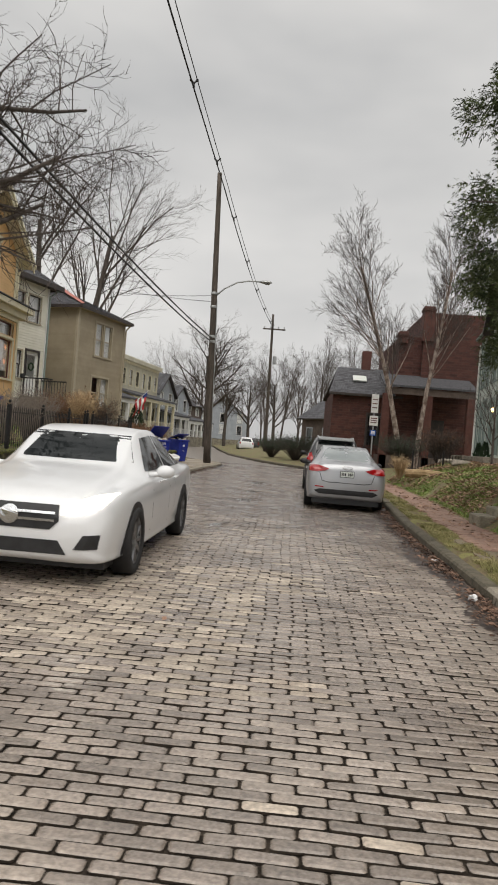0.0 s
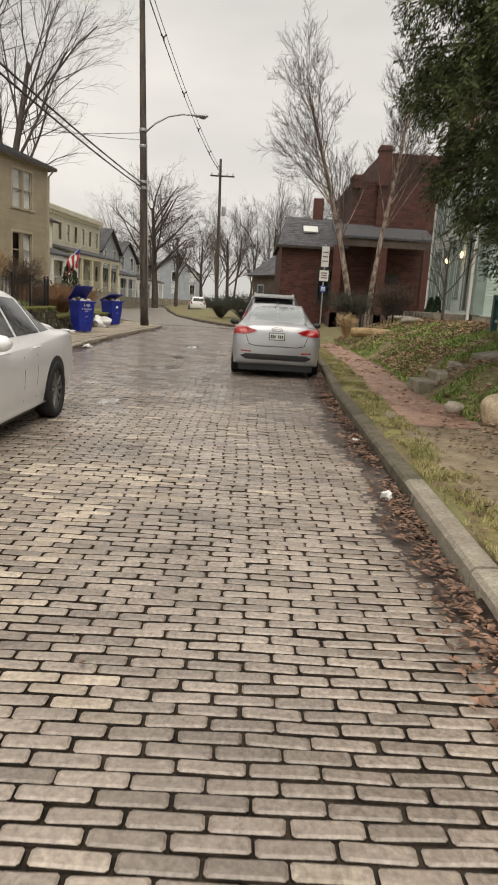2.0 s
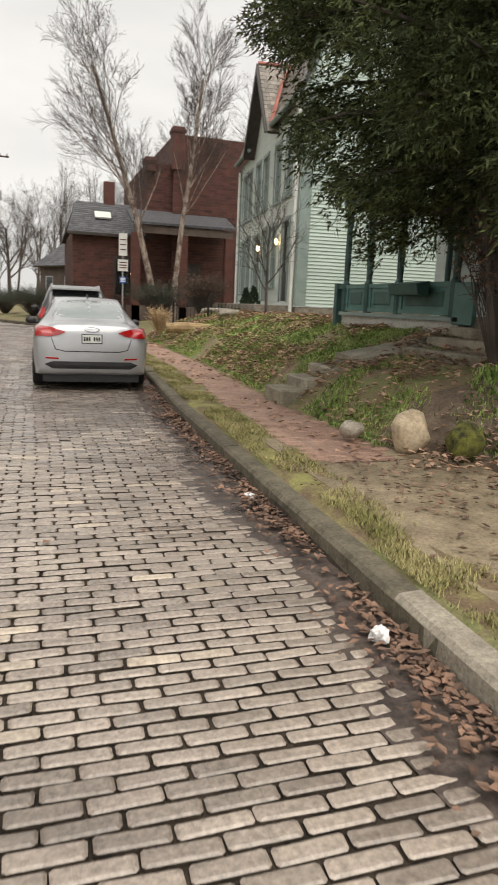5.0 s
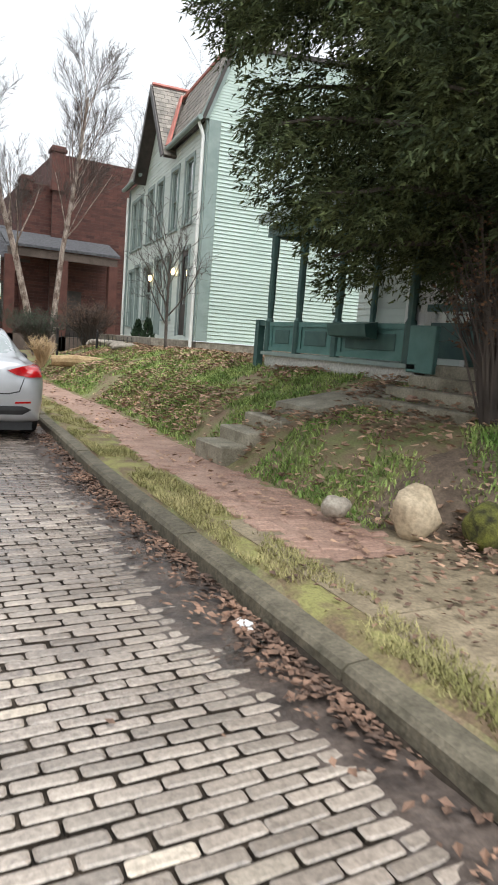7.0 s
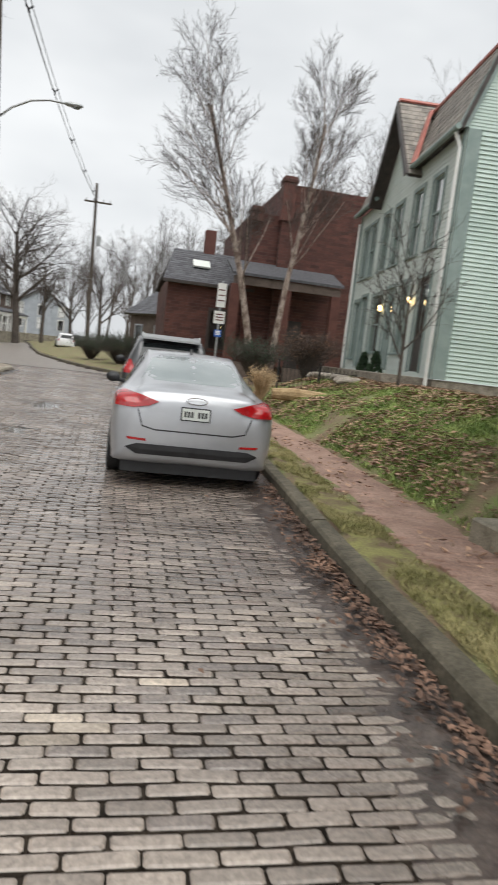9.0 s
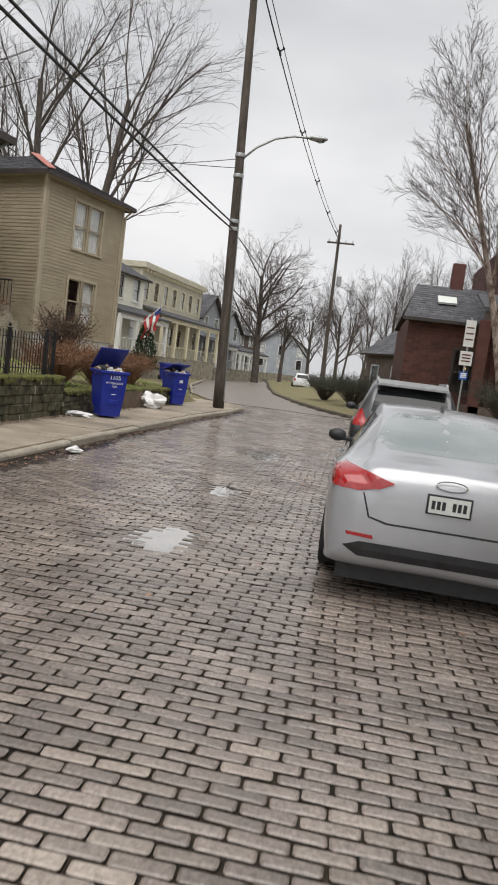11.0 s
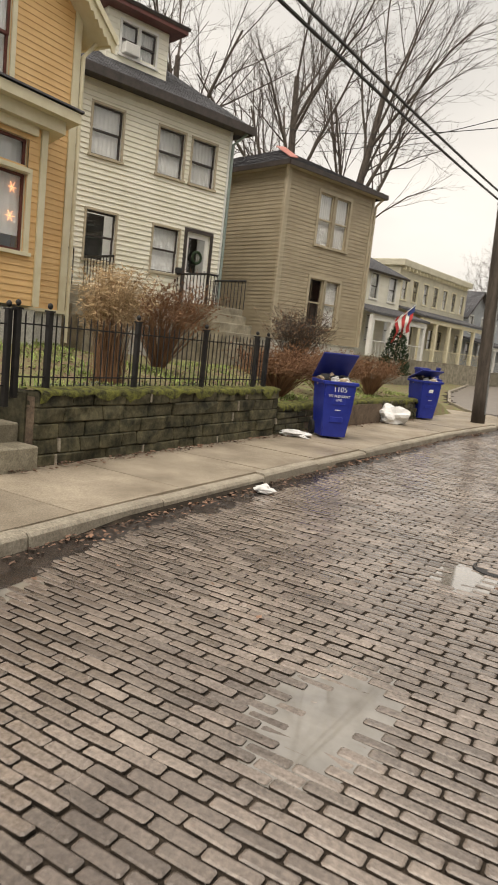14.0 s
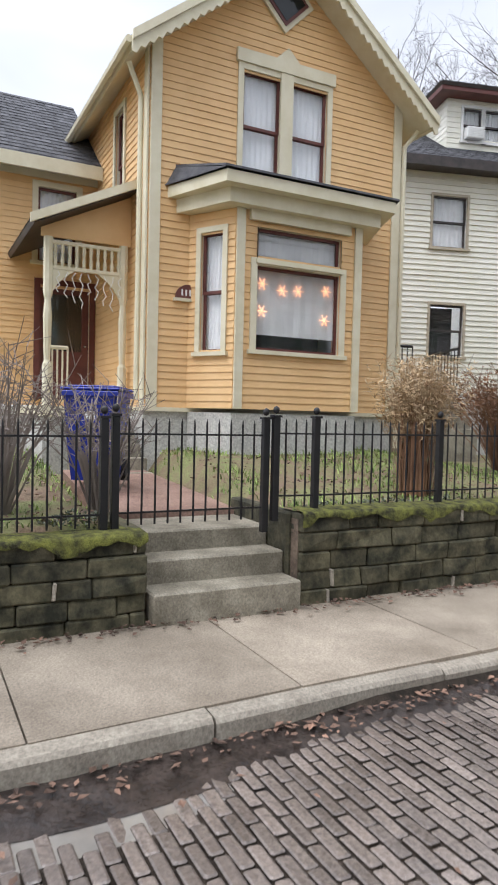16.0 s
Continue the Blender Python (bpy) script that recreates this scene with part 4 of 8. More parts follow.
    for sx, px in ((1, -1.2), (-1, -0.18)):
        bm = B()
        prism(bm, [(px, 0.80, 3.9), (px + sx * 0.34, 0.80, 3.9), (px + sx * 0.2, 0.80, 3.8), (px + sx * 0.09, 0.80, 3.69), (px, 0.80, 3.54)], (0, 0.035, 0))
        part("bracket", bm, M_CREAM, h)
    bm = B()
    for i in range(9):
        u = -1.12 + i * 0.115
        pts = [(u + 0.03 * math.sin(j * 2.1 + i), 0.75, 3.86 - j * (0.05 + 0.012 * (i % 4))) for j in range(7)]
        tube(bm, pts, 0.008, 4)
    part("icicle_light", bm, M_WHITE, h, "unlit icicle string lights")
    rail_run(h, (-1.25, 0.82), (-0.95, 0.82), 1.95, 2.75, M_CREAM, 4)
    for i in range(5):
        plain_box(h, "porch_step", -0.95, 0.75 - 0.3 * (i + 1), 0.8, 0.0 - 0.1, 0.75 - 0.3 * i, 1.72 - 0.18 * i, M_STEP, 0.01)
    return h


yellow_house()


def white_house():
    h = thing("house", "cream white clapboard house with dark sashes and a dormer", "house", pose(-12.76, 23.31, 0.17, 0, 0, 74))
    W, D, E = 5.6, 8, 7.65
    f = Wall(h, 0, 0, 0, W, 2.3, E, lap=0.034)
    for u0, u1, z0, z1 in ((1.07, 1.93, 5.72, 6.92), (3.07, 3.91, 5.72, 6.92), (4.2, 5.04, 5.72, 6.92), (1.07, 1.93, 3.17, 4.38), (3.12, 3.98, 3.17, 4.38)):
        f.window(u0, u1, z0, z1, M_TAN_TRIM, M_DARKTRIM, M_BLIND if not (u0 < 1.1 and z0 < 4) else None, case=0.06)
    f.door(4.28, 5.12, 2.4, 4.42, M_DARKTRIM, M_WHITE)
    f.build(M_WHITE, M_WHITE_SIDING, 0.125)
    Wall(h, W, 0, 90, D, 2.3, E).build(M_WHITE, M_WHITE_SIDING, 0.125)
    Wall(h, 0, D, -90, D, 2.3, E).build(M_WHITE, M_WHITE_SIDING, 0.125)
    plain_box(h, "foundation", 0.02, 0.03, 0.4, W - 0.02, D, 2.28, M_FOUND)
    f.trim(W - 0.1, W, 2.3, E, M_WHITE, "corner_board")
    o = 0.45
    top = 10.2
    roof_plane(h, [(-o, -o, E - 0.05), (W + o, -o, E - 0.05), (W - 2.0, 3.6, top), (2.0, 3.6, top)], M_SHINGLE)
    roof_plane(h, [(W + o, -o, E - 0.05), (W + o, D, E - 0.05), (W - 2.0, D, top), (W - 2.0, 3.6, top)], M_SHINGLE)
    roof_plane(h, [(-o, D, E - 0.05), (-o, -o, E - 0.05), (2.0, 3.6, top), (2.0, D, top)], M_SHINGLE)
    plain_box(h, "fascia", -o, -o - 0.06, E - 0.24, W + o, -o, E - 0.02, M_DARKTRIM)
    plain_box(h, "soffit", -o, -o, E - 0.20, W + o, 0.02, E - 0.16, M_DARKTRIM)
    plain_box(h, "fascia", W + o - 0.06, -o, E - 0.24, W + o, D, E - 0.02, M_DARKTRIM)
    bm = B()
    tube(bm, [(W + 0.3, -0.3, E - 0.2), (W + 0.02, -0.06, E - 0.55), (W + 0.0, -0.06, 2.2)], 0.045, 8)
    part("downpipe", bm, M_GREYGREEN, h)
    # dormer with its window unit
    dm = Wall(h, 1.7, 0.7, 0, 1.9, 8.1, 9.55)
    dm.window(0.42, 0.92, 8.55, 9.35, M_WHITE, M_DARKTRIM, M_BLIND, case=0.06)
    dm.window(1.0, 1.5, 8.55, 9.35, M_WHITE, M_DARKTRIM, M_BLIND, case=0.06)
    dm.build(M_WHITE, M_WHITE_SIDING, 0.125)
    Wall(h, 1.7, 3.5, -90, 2.8, 8.0, 9.55).build(M_WHITE, M_WHITE_SIDING, 0.125)
    Wall(h, 3.6, 0.7, 90, 2.8, 8.0, 9.55).build(M_WHITE, M_WHITE_SIDING, 0.125)
    bm = B()
    prism(bm, [(1.35, 0.3, 9.55), (3.95, 0.3, 9.55), (3.95, 3.6, 9.55), (1.35, 3.6, 9.55)], (0, 0, 0.16))
    part("dormer_cornice", bm, M_MAROON, h)
    roof_plane(h, [(1.3, 0.25, 9.72), (4.0, 0.25, 9.72), (2.9, 2.0, 10.5), (2.4, 2.0, 10.5)], M_SHINGLE)
    roof_plane(h, [(4.0, 0.25, 9.72), (4.0, 3.7, 9.72), (2.9, 3.7, 10.5), (2.9, 2.0, 10.5)], M_SHINGLE)
    roof_plane(h, [(1.3, 3.7, 9.72), (1.3, 0.25, 9.72), (2.4, 2.0, 10.5), (2.4, 3.7, 10.5)], M_SHINGLE)
    bm = B()
    box(bm, 2.14, 0.48, 8.56, 2.58, 0.72, 8.84, 0.015)
    for i in range(6):
        box(bm, 2.17, 0.472, 8.59 + i * 0.04, 2.55, 0.48, 8.605 + i * 0.04)
    part("air_conditioner", bm, M_WHITE, h, "white window air conditioner")
    # stoops
    for u in (-0.3, 4.05):
        plain_box(h, "stoop", u, -1.4, 0.7, u + 1.4, -0.02, 2.4, M_STEP, 0.01)
        for i in range(4):
            plain_box(h, "stoop_step", u + 0.1, -1.4 - 0.28 * (i + 1), 0.7, u + 1.3, -1.4 - 0.28 * i, 2.2 - 0.24 * i, M_STEP, 0.01)
        rail_run(h, (u, -1.4), (u, -0.05), 2.4, 3.2, M_IRON, 9)
        rail_run(h, (u + 1.4, -1.4), (u + 1.4, -0.05), 2.4, 3.2, M_IRON, 9)
        rail_run(h, (u, -1.4), (u + 0.35, -1.4), 2.4, 3.2, M_IRON, 3)
    bm = B()
    box(bm, 3.95, -0.14, 3.2, 4.15, -0.02, 3.37, 0.02)
    part("mailbox", bm, M_BLACKPLASTIC, h)
    bm = B()
    tube(bm, [(4.7 + 0.16 * math.cos(a), -0.0, 3.75 + 0.16 * math.sin(a)) for a in [i * math.pi / 8 for i in range(17)]], 0.04, 6)
    part("wreath", bm, M_EVERGREEN, h, "green door wreath")


white_house()


def tan_house():
    h = thing("house", "tan clapboard two-storey house under a low hip roof", "house", pose(-10.5, 31.0, 0, 0, 0, 74))
    W, D, E = 4.5, 8.0, 7.35
    f = Wall(h, 0, 0, 0, W, 1.9, E, lap=0.017)
    for u0 in (1.75, 2.6):
        f.window(u0 - 0.15, u0 + 0.57, 5.15, 6.85, M_TAN_TRIM, M_TAN_TRIM, M_BLIND, case=0.1)
        f.window(u0 - 0.2, u0 + 0.52, 2.45, 4.05, M_TAN_TRIM, M_TAN_TRIM, M_BLIND if u0 > 2 else None, case=0.1)
    f.build(M_TAN, M_TAN, 0.125)
    s = Wall(h, 0, D, -90, D, 1.9, E, lap=0.017)
    s.build(M_TAN, M_TAN, 0.125)
    Wall(h, W, 0, 90, D, 1.9, E).build(M_TAN, M_TAN, 0.125)
    f.trim(0, 0.12, 1.9, E, M_TAN_TRIM, "corner_board")
    f.trim(W - 0.12, W, 1.9, E, M_TAN_TRIM, "corner_board")
    s.trim(D - 0.12, D, 1.9, E, M_TAN_TRIM, "corner_board")
    plain_box(h, "foundation", 0.02, 0.03, 0.4, W - 0.02, D, 1.88, M_FOUND)
    o = 0.32
    ze, top = E + 0.05, 8.65
    roof_plane(h, [(-o, -o, ze), (W + o, -o, ze), (W / 2 + 0.1, 2.6, top), (W / 2 - 0.1, 2.6, top)], M_SHINGLE)
    roof_plane(h, [(W + o, -o, ze), (W + o, D + o, ze), (W / 2 + 0.1, D - 2.6, top), (W / 2 + 0.1, 2.6, top)], M_SHINGLE)
    roof_plane(h, [(-o, D + o, ze), (-o, -o, ze), (W / 2 - 0.1, 2.6, top), (W / 2 - 0.1, D - 2.6, top)], M_SHINGLE)
    for q in (((-o, -o - 0.05), (W + o, -o)), ((-o - 0.05, -o), (-o, D)), ((W + o, -o), (W + o + 0.05, D))):
        plain_box(h, "gutter", q[0][0], q[0][1], ze - 0.16, q[1][0], q[1][1], ze - 0.01, M_DARKTRIM)
    plain_box(h, "soffit", -o, -o, ze - 0.14, W + o, 0.0, ze - 0.11, M_TAN_TRIM)
    plain_box(h, "soffit", -o, 0.0, ze - 0.14, 0.0, D, ze - 0.11, M_TAN_TRIM)
    bm = B()
    prism(bm, [(-o - 0.02, -o, ze + 0.03), (0.25, -0.1, ze + 0.17), (W / 2 - 0.3, 2.3, top - 0.02), (W / 2 - 0.55, 2.5, top - 0.02)], (0, 0, 0.03))
    part("hip_flashing", bm, M_PINK, h, "faded red hip flashing")
    for px, py in ((-0.05, 0.1), (W + 0.03, 0.05)):
        bm = B()
        tube(bm, [(px - 0.2 if px < 1 else px + 0.2, py - 0.3, ze - 0.1), (px, py - 0.12, ze - 0.45), (px, py - 0.12, 1.9)], 0.045, 8)
        part("downpipe", bm, M_TAN_TRIM, h)
    bm = B()
    box(bm, -0.9, 3.2, 6.8, -0.3, 3.8, 8.7, 0.02)
    box(bm, -0.95, 3.15, 8.55, -0.25, 3.85, 8.72, 0.01)
    part("chimney", bm, M_REDBRICK, h, "red brick chimney")


tan_house()

# ---- right side: mint house, porch house, brick house ----


def mint_house():
    h = thing("house", "mint clapboard house with a slate mansard front and cross gable", "house", pose(9.2, 30.9, 0, 0, 0, -97))
    W, D, E = 10.0, 9.0, 7.1
    f = Wall(h, 0, 0, 0, W, 1.5, E)
    for u in (0.7, 1.75, 3.4, 4.75, 6.6, 8.15):
        f.window(u, u + 0.78, 4.7, 6.45, M_GREYGREEN, M_GREYGREEN, M_BLIND if u not in (3.4,) else None, case=0.11)
    f.window(0.65, 1.4, 1.9, 3.9, M_GREYGREEN, M_GREYGREEN, None, case=0.11)
    f.window(3.3, 4.5, 2.1, 3.9, M_GREYGREEN, M_GREYGREEN, None, case=0.11)
    f.window(6.4, 7.2, 2.1, 4.0, M_GREYGREEN, M_GREYGREEN, None, case=0.11)
    f.door(1.75, 2.55, 1.6, 4.0, M_GREYGREEN, M_GREYGREEN)
    f.door(5.0, 5.9, 1.6, 4.0, M_GREYGREEN, M_GREYGREEN)
    f.door(8.1, 9.0, 1.6, 4.0, M_GREYGREEN, M_DARKTRIM)
    f.build(M_GREYGREEN, M_MINT_PALE, 0.115)
    s = Wall(h, W, 0, 90, D, 1.5, E, lap=0.034)
    s.build(M_GREYGREEN, M_MINT, 0.098)
    Wall(h, 0, D, -90, D, 1.5, E).build(M_GREYGREEN, M_MINT, 0.115)
    f.trim(W - 0.16, W, 1.5, E, M_GREYGREEN, "corner_board", 0.05)
    f.trim(0, 0.16, 1.5, E, M_GREYGREEN, "corner_board", 0.05)
    s.trim(0, 0.32, 1.5, E, M_GREYGREEN, "corner_board", 0.05)
    plain_box(h, "foundation", -0.0, 0.04, 0.2, W + 0.0, D, 1.48, M_ROCKGREY)
    bm = B()
    tube(bm, [(W - 0.12, -0.25, E + 0.0), (W - 0.08, -0.1, E - 0.4), (W - 0.08, -0.1, 1.2)], 0.05, 8)
    part("downpipe", bm, M_WHITE, h, "white downpipe")
    bm = B()
    tube(bm, [(0.06, -0.1, E - 0.3), (0.06, -0.1, 1.2)], 0.05, 8)
    part("downpipe", bm, M_WHITE, h, "white downpipe")
    # mansard front slope, broken by the gable
    top = 9.0
    roof_plane(h, [(6.6, -0.22, E), (W + 0.1, -0.22, E), (W + 0.1, 0.5, top), (6.0, 0.5, top)], M_SLATE, 0.09, 0.2, piece=0.22)
    roof_plane(h, [(-0.1, -0.22, E), (3.0, -0.22, E), (3.6, 0.5, top), (-0.1, 0.5, top)], M_SLATE, 0.09, 0.2, piece=0.22)
    for a, b in ((6.6, W + 0.15), (-0.15, 3.0)):
        bm = B()
        tube(bm, [(a, -0.27, E - 0.02), (b, -0.27, E - 0.02)], 0.07, 8)
        part("gutter", bm, M_GREYGREEN, h)
    g = Wall(h, 2.95, 0, 0, 3.7, E, E + 0.01, 2.15)
    g.build(M_GREYGREEN, M_MINT_PALE, 0.115)
    peak = E + 2.35
    for sx, a in ((-1, 2.65), (1, 6.95)):
        q = [(a, -0.4, E - 0.25), (a, 1.6, E - 0.25), (4.8, 1.6, peak), (4.8, -0.4, peak)]
        roof_plane(h, q if sx > 0 else [q[1], q[0], q[3], q[2]], M_SLATE, 0.08, 0.2, piece=0.22)
        bm = B()
        prism(bm, [(a, -0.42, E - 0.25), (4.8, -0.42, peak), (4.8, -0.42, peak - 0.3), (a - sx * 0.24, -0.42, E - 0.27)], (0, -0.04, 0))
        part("barge_board", bm, M_DARKTRIM, h)
    bm = B()
    prism(bm, [(6.85, -0.30, E + 0.02), (7.1, -0.26, E + 0.02), (5.6, 0.42, top + 0.03), (5.35, 0.42, top + 0.03)], (0, -0.05, 0.02))
    part("valley_flashing", bm, M_PINK, h, "faded red valley flashing")
    bm = B()
    tube(bm, [(4.8, -0.4, peak + 0.03), (4.8, 1.6, peak + 0.03)], 0.06, 6)
    part("ridge_cap", bm, M_PINK, h)
    bm = B()
    tube(bm, [(5.2, 0.5, top + 0.03), (W + 0.15, 0.5, top + 0.03)], 0.06, 6)
    part("ridge_cap", bm, M_PINK, h)
    bm = B()
    prism(bm, [(W - 0.06, 0.0, E), (W - 0.06, 0.5, top), (W - 0.06, 4.5, top + 0.2), (W - 0.06, D, top), (W - 0.06, D, E)], (0.07, 0, 0))
    part("end_gable", bm, M_MINT, h)
    bm = B()
    rows = 26
    for k in range(rows):
        za, zb = E + (top - E) * k / rows, E + (top - E) * (k + 1) / rows
        a = 0.5 * (za - E) / (top - E)
        prism(bm, [(W + 0.012, a, za), (W + 0.028, a, za), (W + 0.016, a, zb), (W + 0.012, a, zb)], (0, D - 2 * a, 0))
    part("gable_siding", bm, M_MINT, h)
    roof_plane(h, [(-0.1, 0.5, top), (W + 0.1, 0.5, top), (W + 0.1, 4.5, top + 0.25), (-0.1, 4.5, top + 0.25)], M_SHINGLE, 0.08, 0.3)
    bm = B()
    prism(bm, [(W + 0.02, -0.25, E), (W + 0.02, 0.5, top), (W + 0.02, 0.7, top), (W + 0.02, -0.02, E)], (0.06, 0, 0))
    part("rake_board", bm, M_GREYGREEN, h)
    # lamps by the doors
    for u in (4.75, 7.75):
        bm = B()
        lump(bm, (0.07, 0.06, 0.10), f.at(u, 3.45, 0.12), 0, 2)
        part("wall_lamp", bm, M_GLOW, h, "lit wall lamp")
    for u0, u1 in ((4.4, 9.6), (0.3, 2.9)):
        plain_box(h, "front_stoop", u0, -1.1, 0.5, u1, -0.02, 1.5, M_ROCKGREY, 0.02)


mint_house()


def porch_house():
    """The teal porch and the house behind the cedar."""
    h = thing("porch_house", "pale green house with a dark teal open porch", "house", pose(6.35, 14.35, 0, 0, 0, -90))
    # local x runs towards the viewer, y away from the street
    L, D, F = 3.75, 2.3, 1.42
    plain_box(h, "porch_base", 0, 0.06, 0.4, L, D, F - 0.06, M_FOUND)
    plain_box(h, "porch_floor", -0.05, 0.0, F - 0.06, L + 0.05, D, F, M_GREYGREEN)
    w = Wall(h, -0.5, D, 0, 9.5, 0.9, 4.4)
    w.window(1.5, 2.3, 1.9, 3.5, M_WHITE, M_WHITE, M_BLIND)
    w.door(2.9, 3.8, 1.2, 3.3, M_WHITE, M_TEAL)
    w.build(M_GREYGREEN, M_MINT_PALE, 0.12)
    Wall(h, 9.0, D, 90, 7, 0.9, 4.4).build(M_GREYGREEN, M_MINT_PALE, 0.12)
    Wall(h, -0.5, D + 7, -90, 7, 0.9, 4.4).build(M_GREYGREEN, M_MINT, 0.12)
    roof_plane(h, [(-0.08, -0.16, 3.62), (9.4, -0.16, 3.62), (9.4, D + 0.1, 4.35), (-0.08, D + 0.1, 4.35)], M_SHINGLE, 0.1)
    roof_plane(h, [(-0.8, D - 0.2, 4.4), (9.4, D - 0.2, 4.4), (9.4, D + 4, 6.6), (-0.8, D + 4, 6.6)], M_SHINGLE, 0.1)
    plain_box(h, "porch_beam", -0.1, 0.0, 3.3, 9.0, 0.12, 3.5, M_TEAL)
    plain_box(h, "porch_beam", -0.1, 0.12, 3.3, 0.02, D, 3.5, M_TEAL)
    plain_box(h, "eave_trim", -0.10, -0.20, 3.49, 9.4, -0.15, 3.63, M_GREYGREEN)
    for px, py in ((0.1, 0.05), (1.0, 0.05), (2.05, 0.05), (3.6, 0.05), (0.1, D - 0.1)):
        bm = B()
        lathe(bm, [(0.075, F), (0.075, F + 0.5), (0.05, F + 0.55), (0.062, F + 0.9), (0.055, F + 1.5), (0.07, F + 1.55), (0.07, 3.3)], 8, (px, py, 0))
        part("porch_post", bm, M_TEAL, h)
    # solid panelled balustrade
    for a, b in ((0.16, 0.94), (1.06, 1.98), (2.12, 3.52)):
        for z0, z1 in ((F + 0.02, F + 0.08), (F + 0.42, F + 0.49)):
            plain_box(h, "rail", a, 0.02, z0, b, 0.1, z1, M_TEAL_LIGHT)
        plain_box(h, "stile", a, 0.03, F + 0.08, a + 0.08, 0.09, F + 0.42, M_TEAL_LIGHT)
        plain_box(h, "stile", b - 0.08, 0.03, F + 0.08, b, 0.09, F + 0.42, M_TEAL_LIGHT)
        plain_box(h, "panel", a + 0.08, 0.05, F + 0.08, b - 0.08, 0.075, F + 0.42, M_TEAL_LIGHT)
        plain_box(h, "panel_field", a + 0.17, 0.035, F + 0.14, b - 0.17, 0.05, F + 0.36, M_TEAL, 0.008)
    plain_box(h, "end_panel", 3.64, 0.0, F - 0.1, 4.1, 0.08, F + 0.47, M_TEAL_LIGHT, 0.01)
    plain_box(h, "corner_post", -0.26, -0.02, 0.75, -0.14, 0.1, F + 0.52, M_TEAL)
    plain_box(h, "rail", -0.2, 0.0, F + 0.42, 0.1, 0.08, F + 0.5, M_TEAL)
    plain_box(h, "side_panel", -0.06, 0.1, F + 0.05, -0.02, D, F + 0.48, M_TEAL)
    bm = B()
    prism(bm, [(2.2, -0.02, F + 0.5), (2.2, -0.24, F + 0.46), (2.2, -0.2, F + 0.3), (2.2, -0.02, F + 0.28)], (0.85, 0, 0))
    part("planter_box", bm, M_TEAL, h, "dark empty planter box")
    plain_box(h, "inner_rail", 2.6, 1.2, F + 0.75, 5.0, 1.26, F + 0.85, M_TEAL)
    plain_box(h, "bench_back", 2.6, 1.3, F + 0.1, 5.0, 1.36, F + 0.6, M_TEAL)
    for i in range(4):
        plain_box(h, "porch_step", 4.0, -0.9 + 0.32 * i, 0.45, 5.6, -0.58 + 0.32 * i, 1.02 + 0.14 * i, M_STEP, 0.015)
    return h


porch_house()


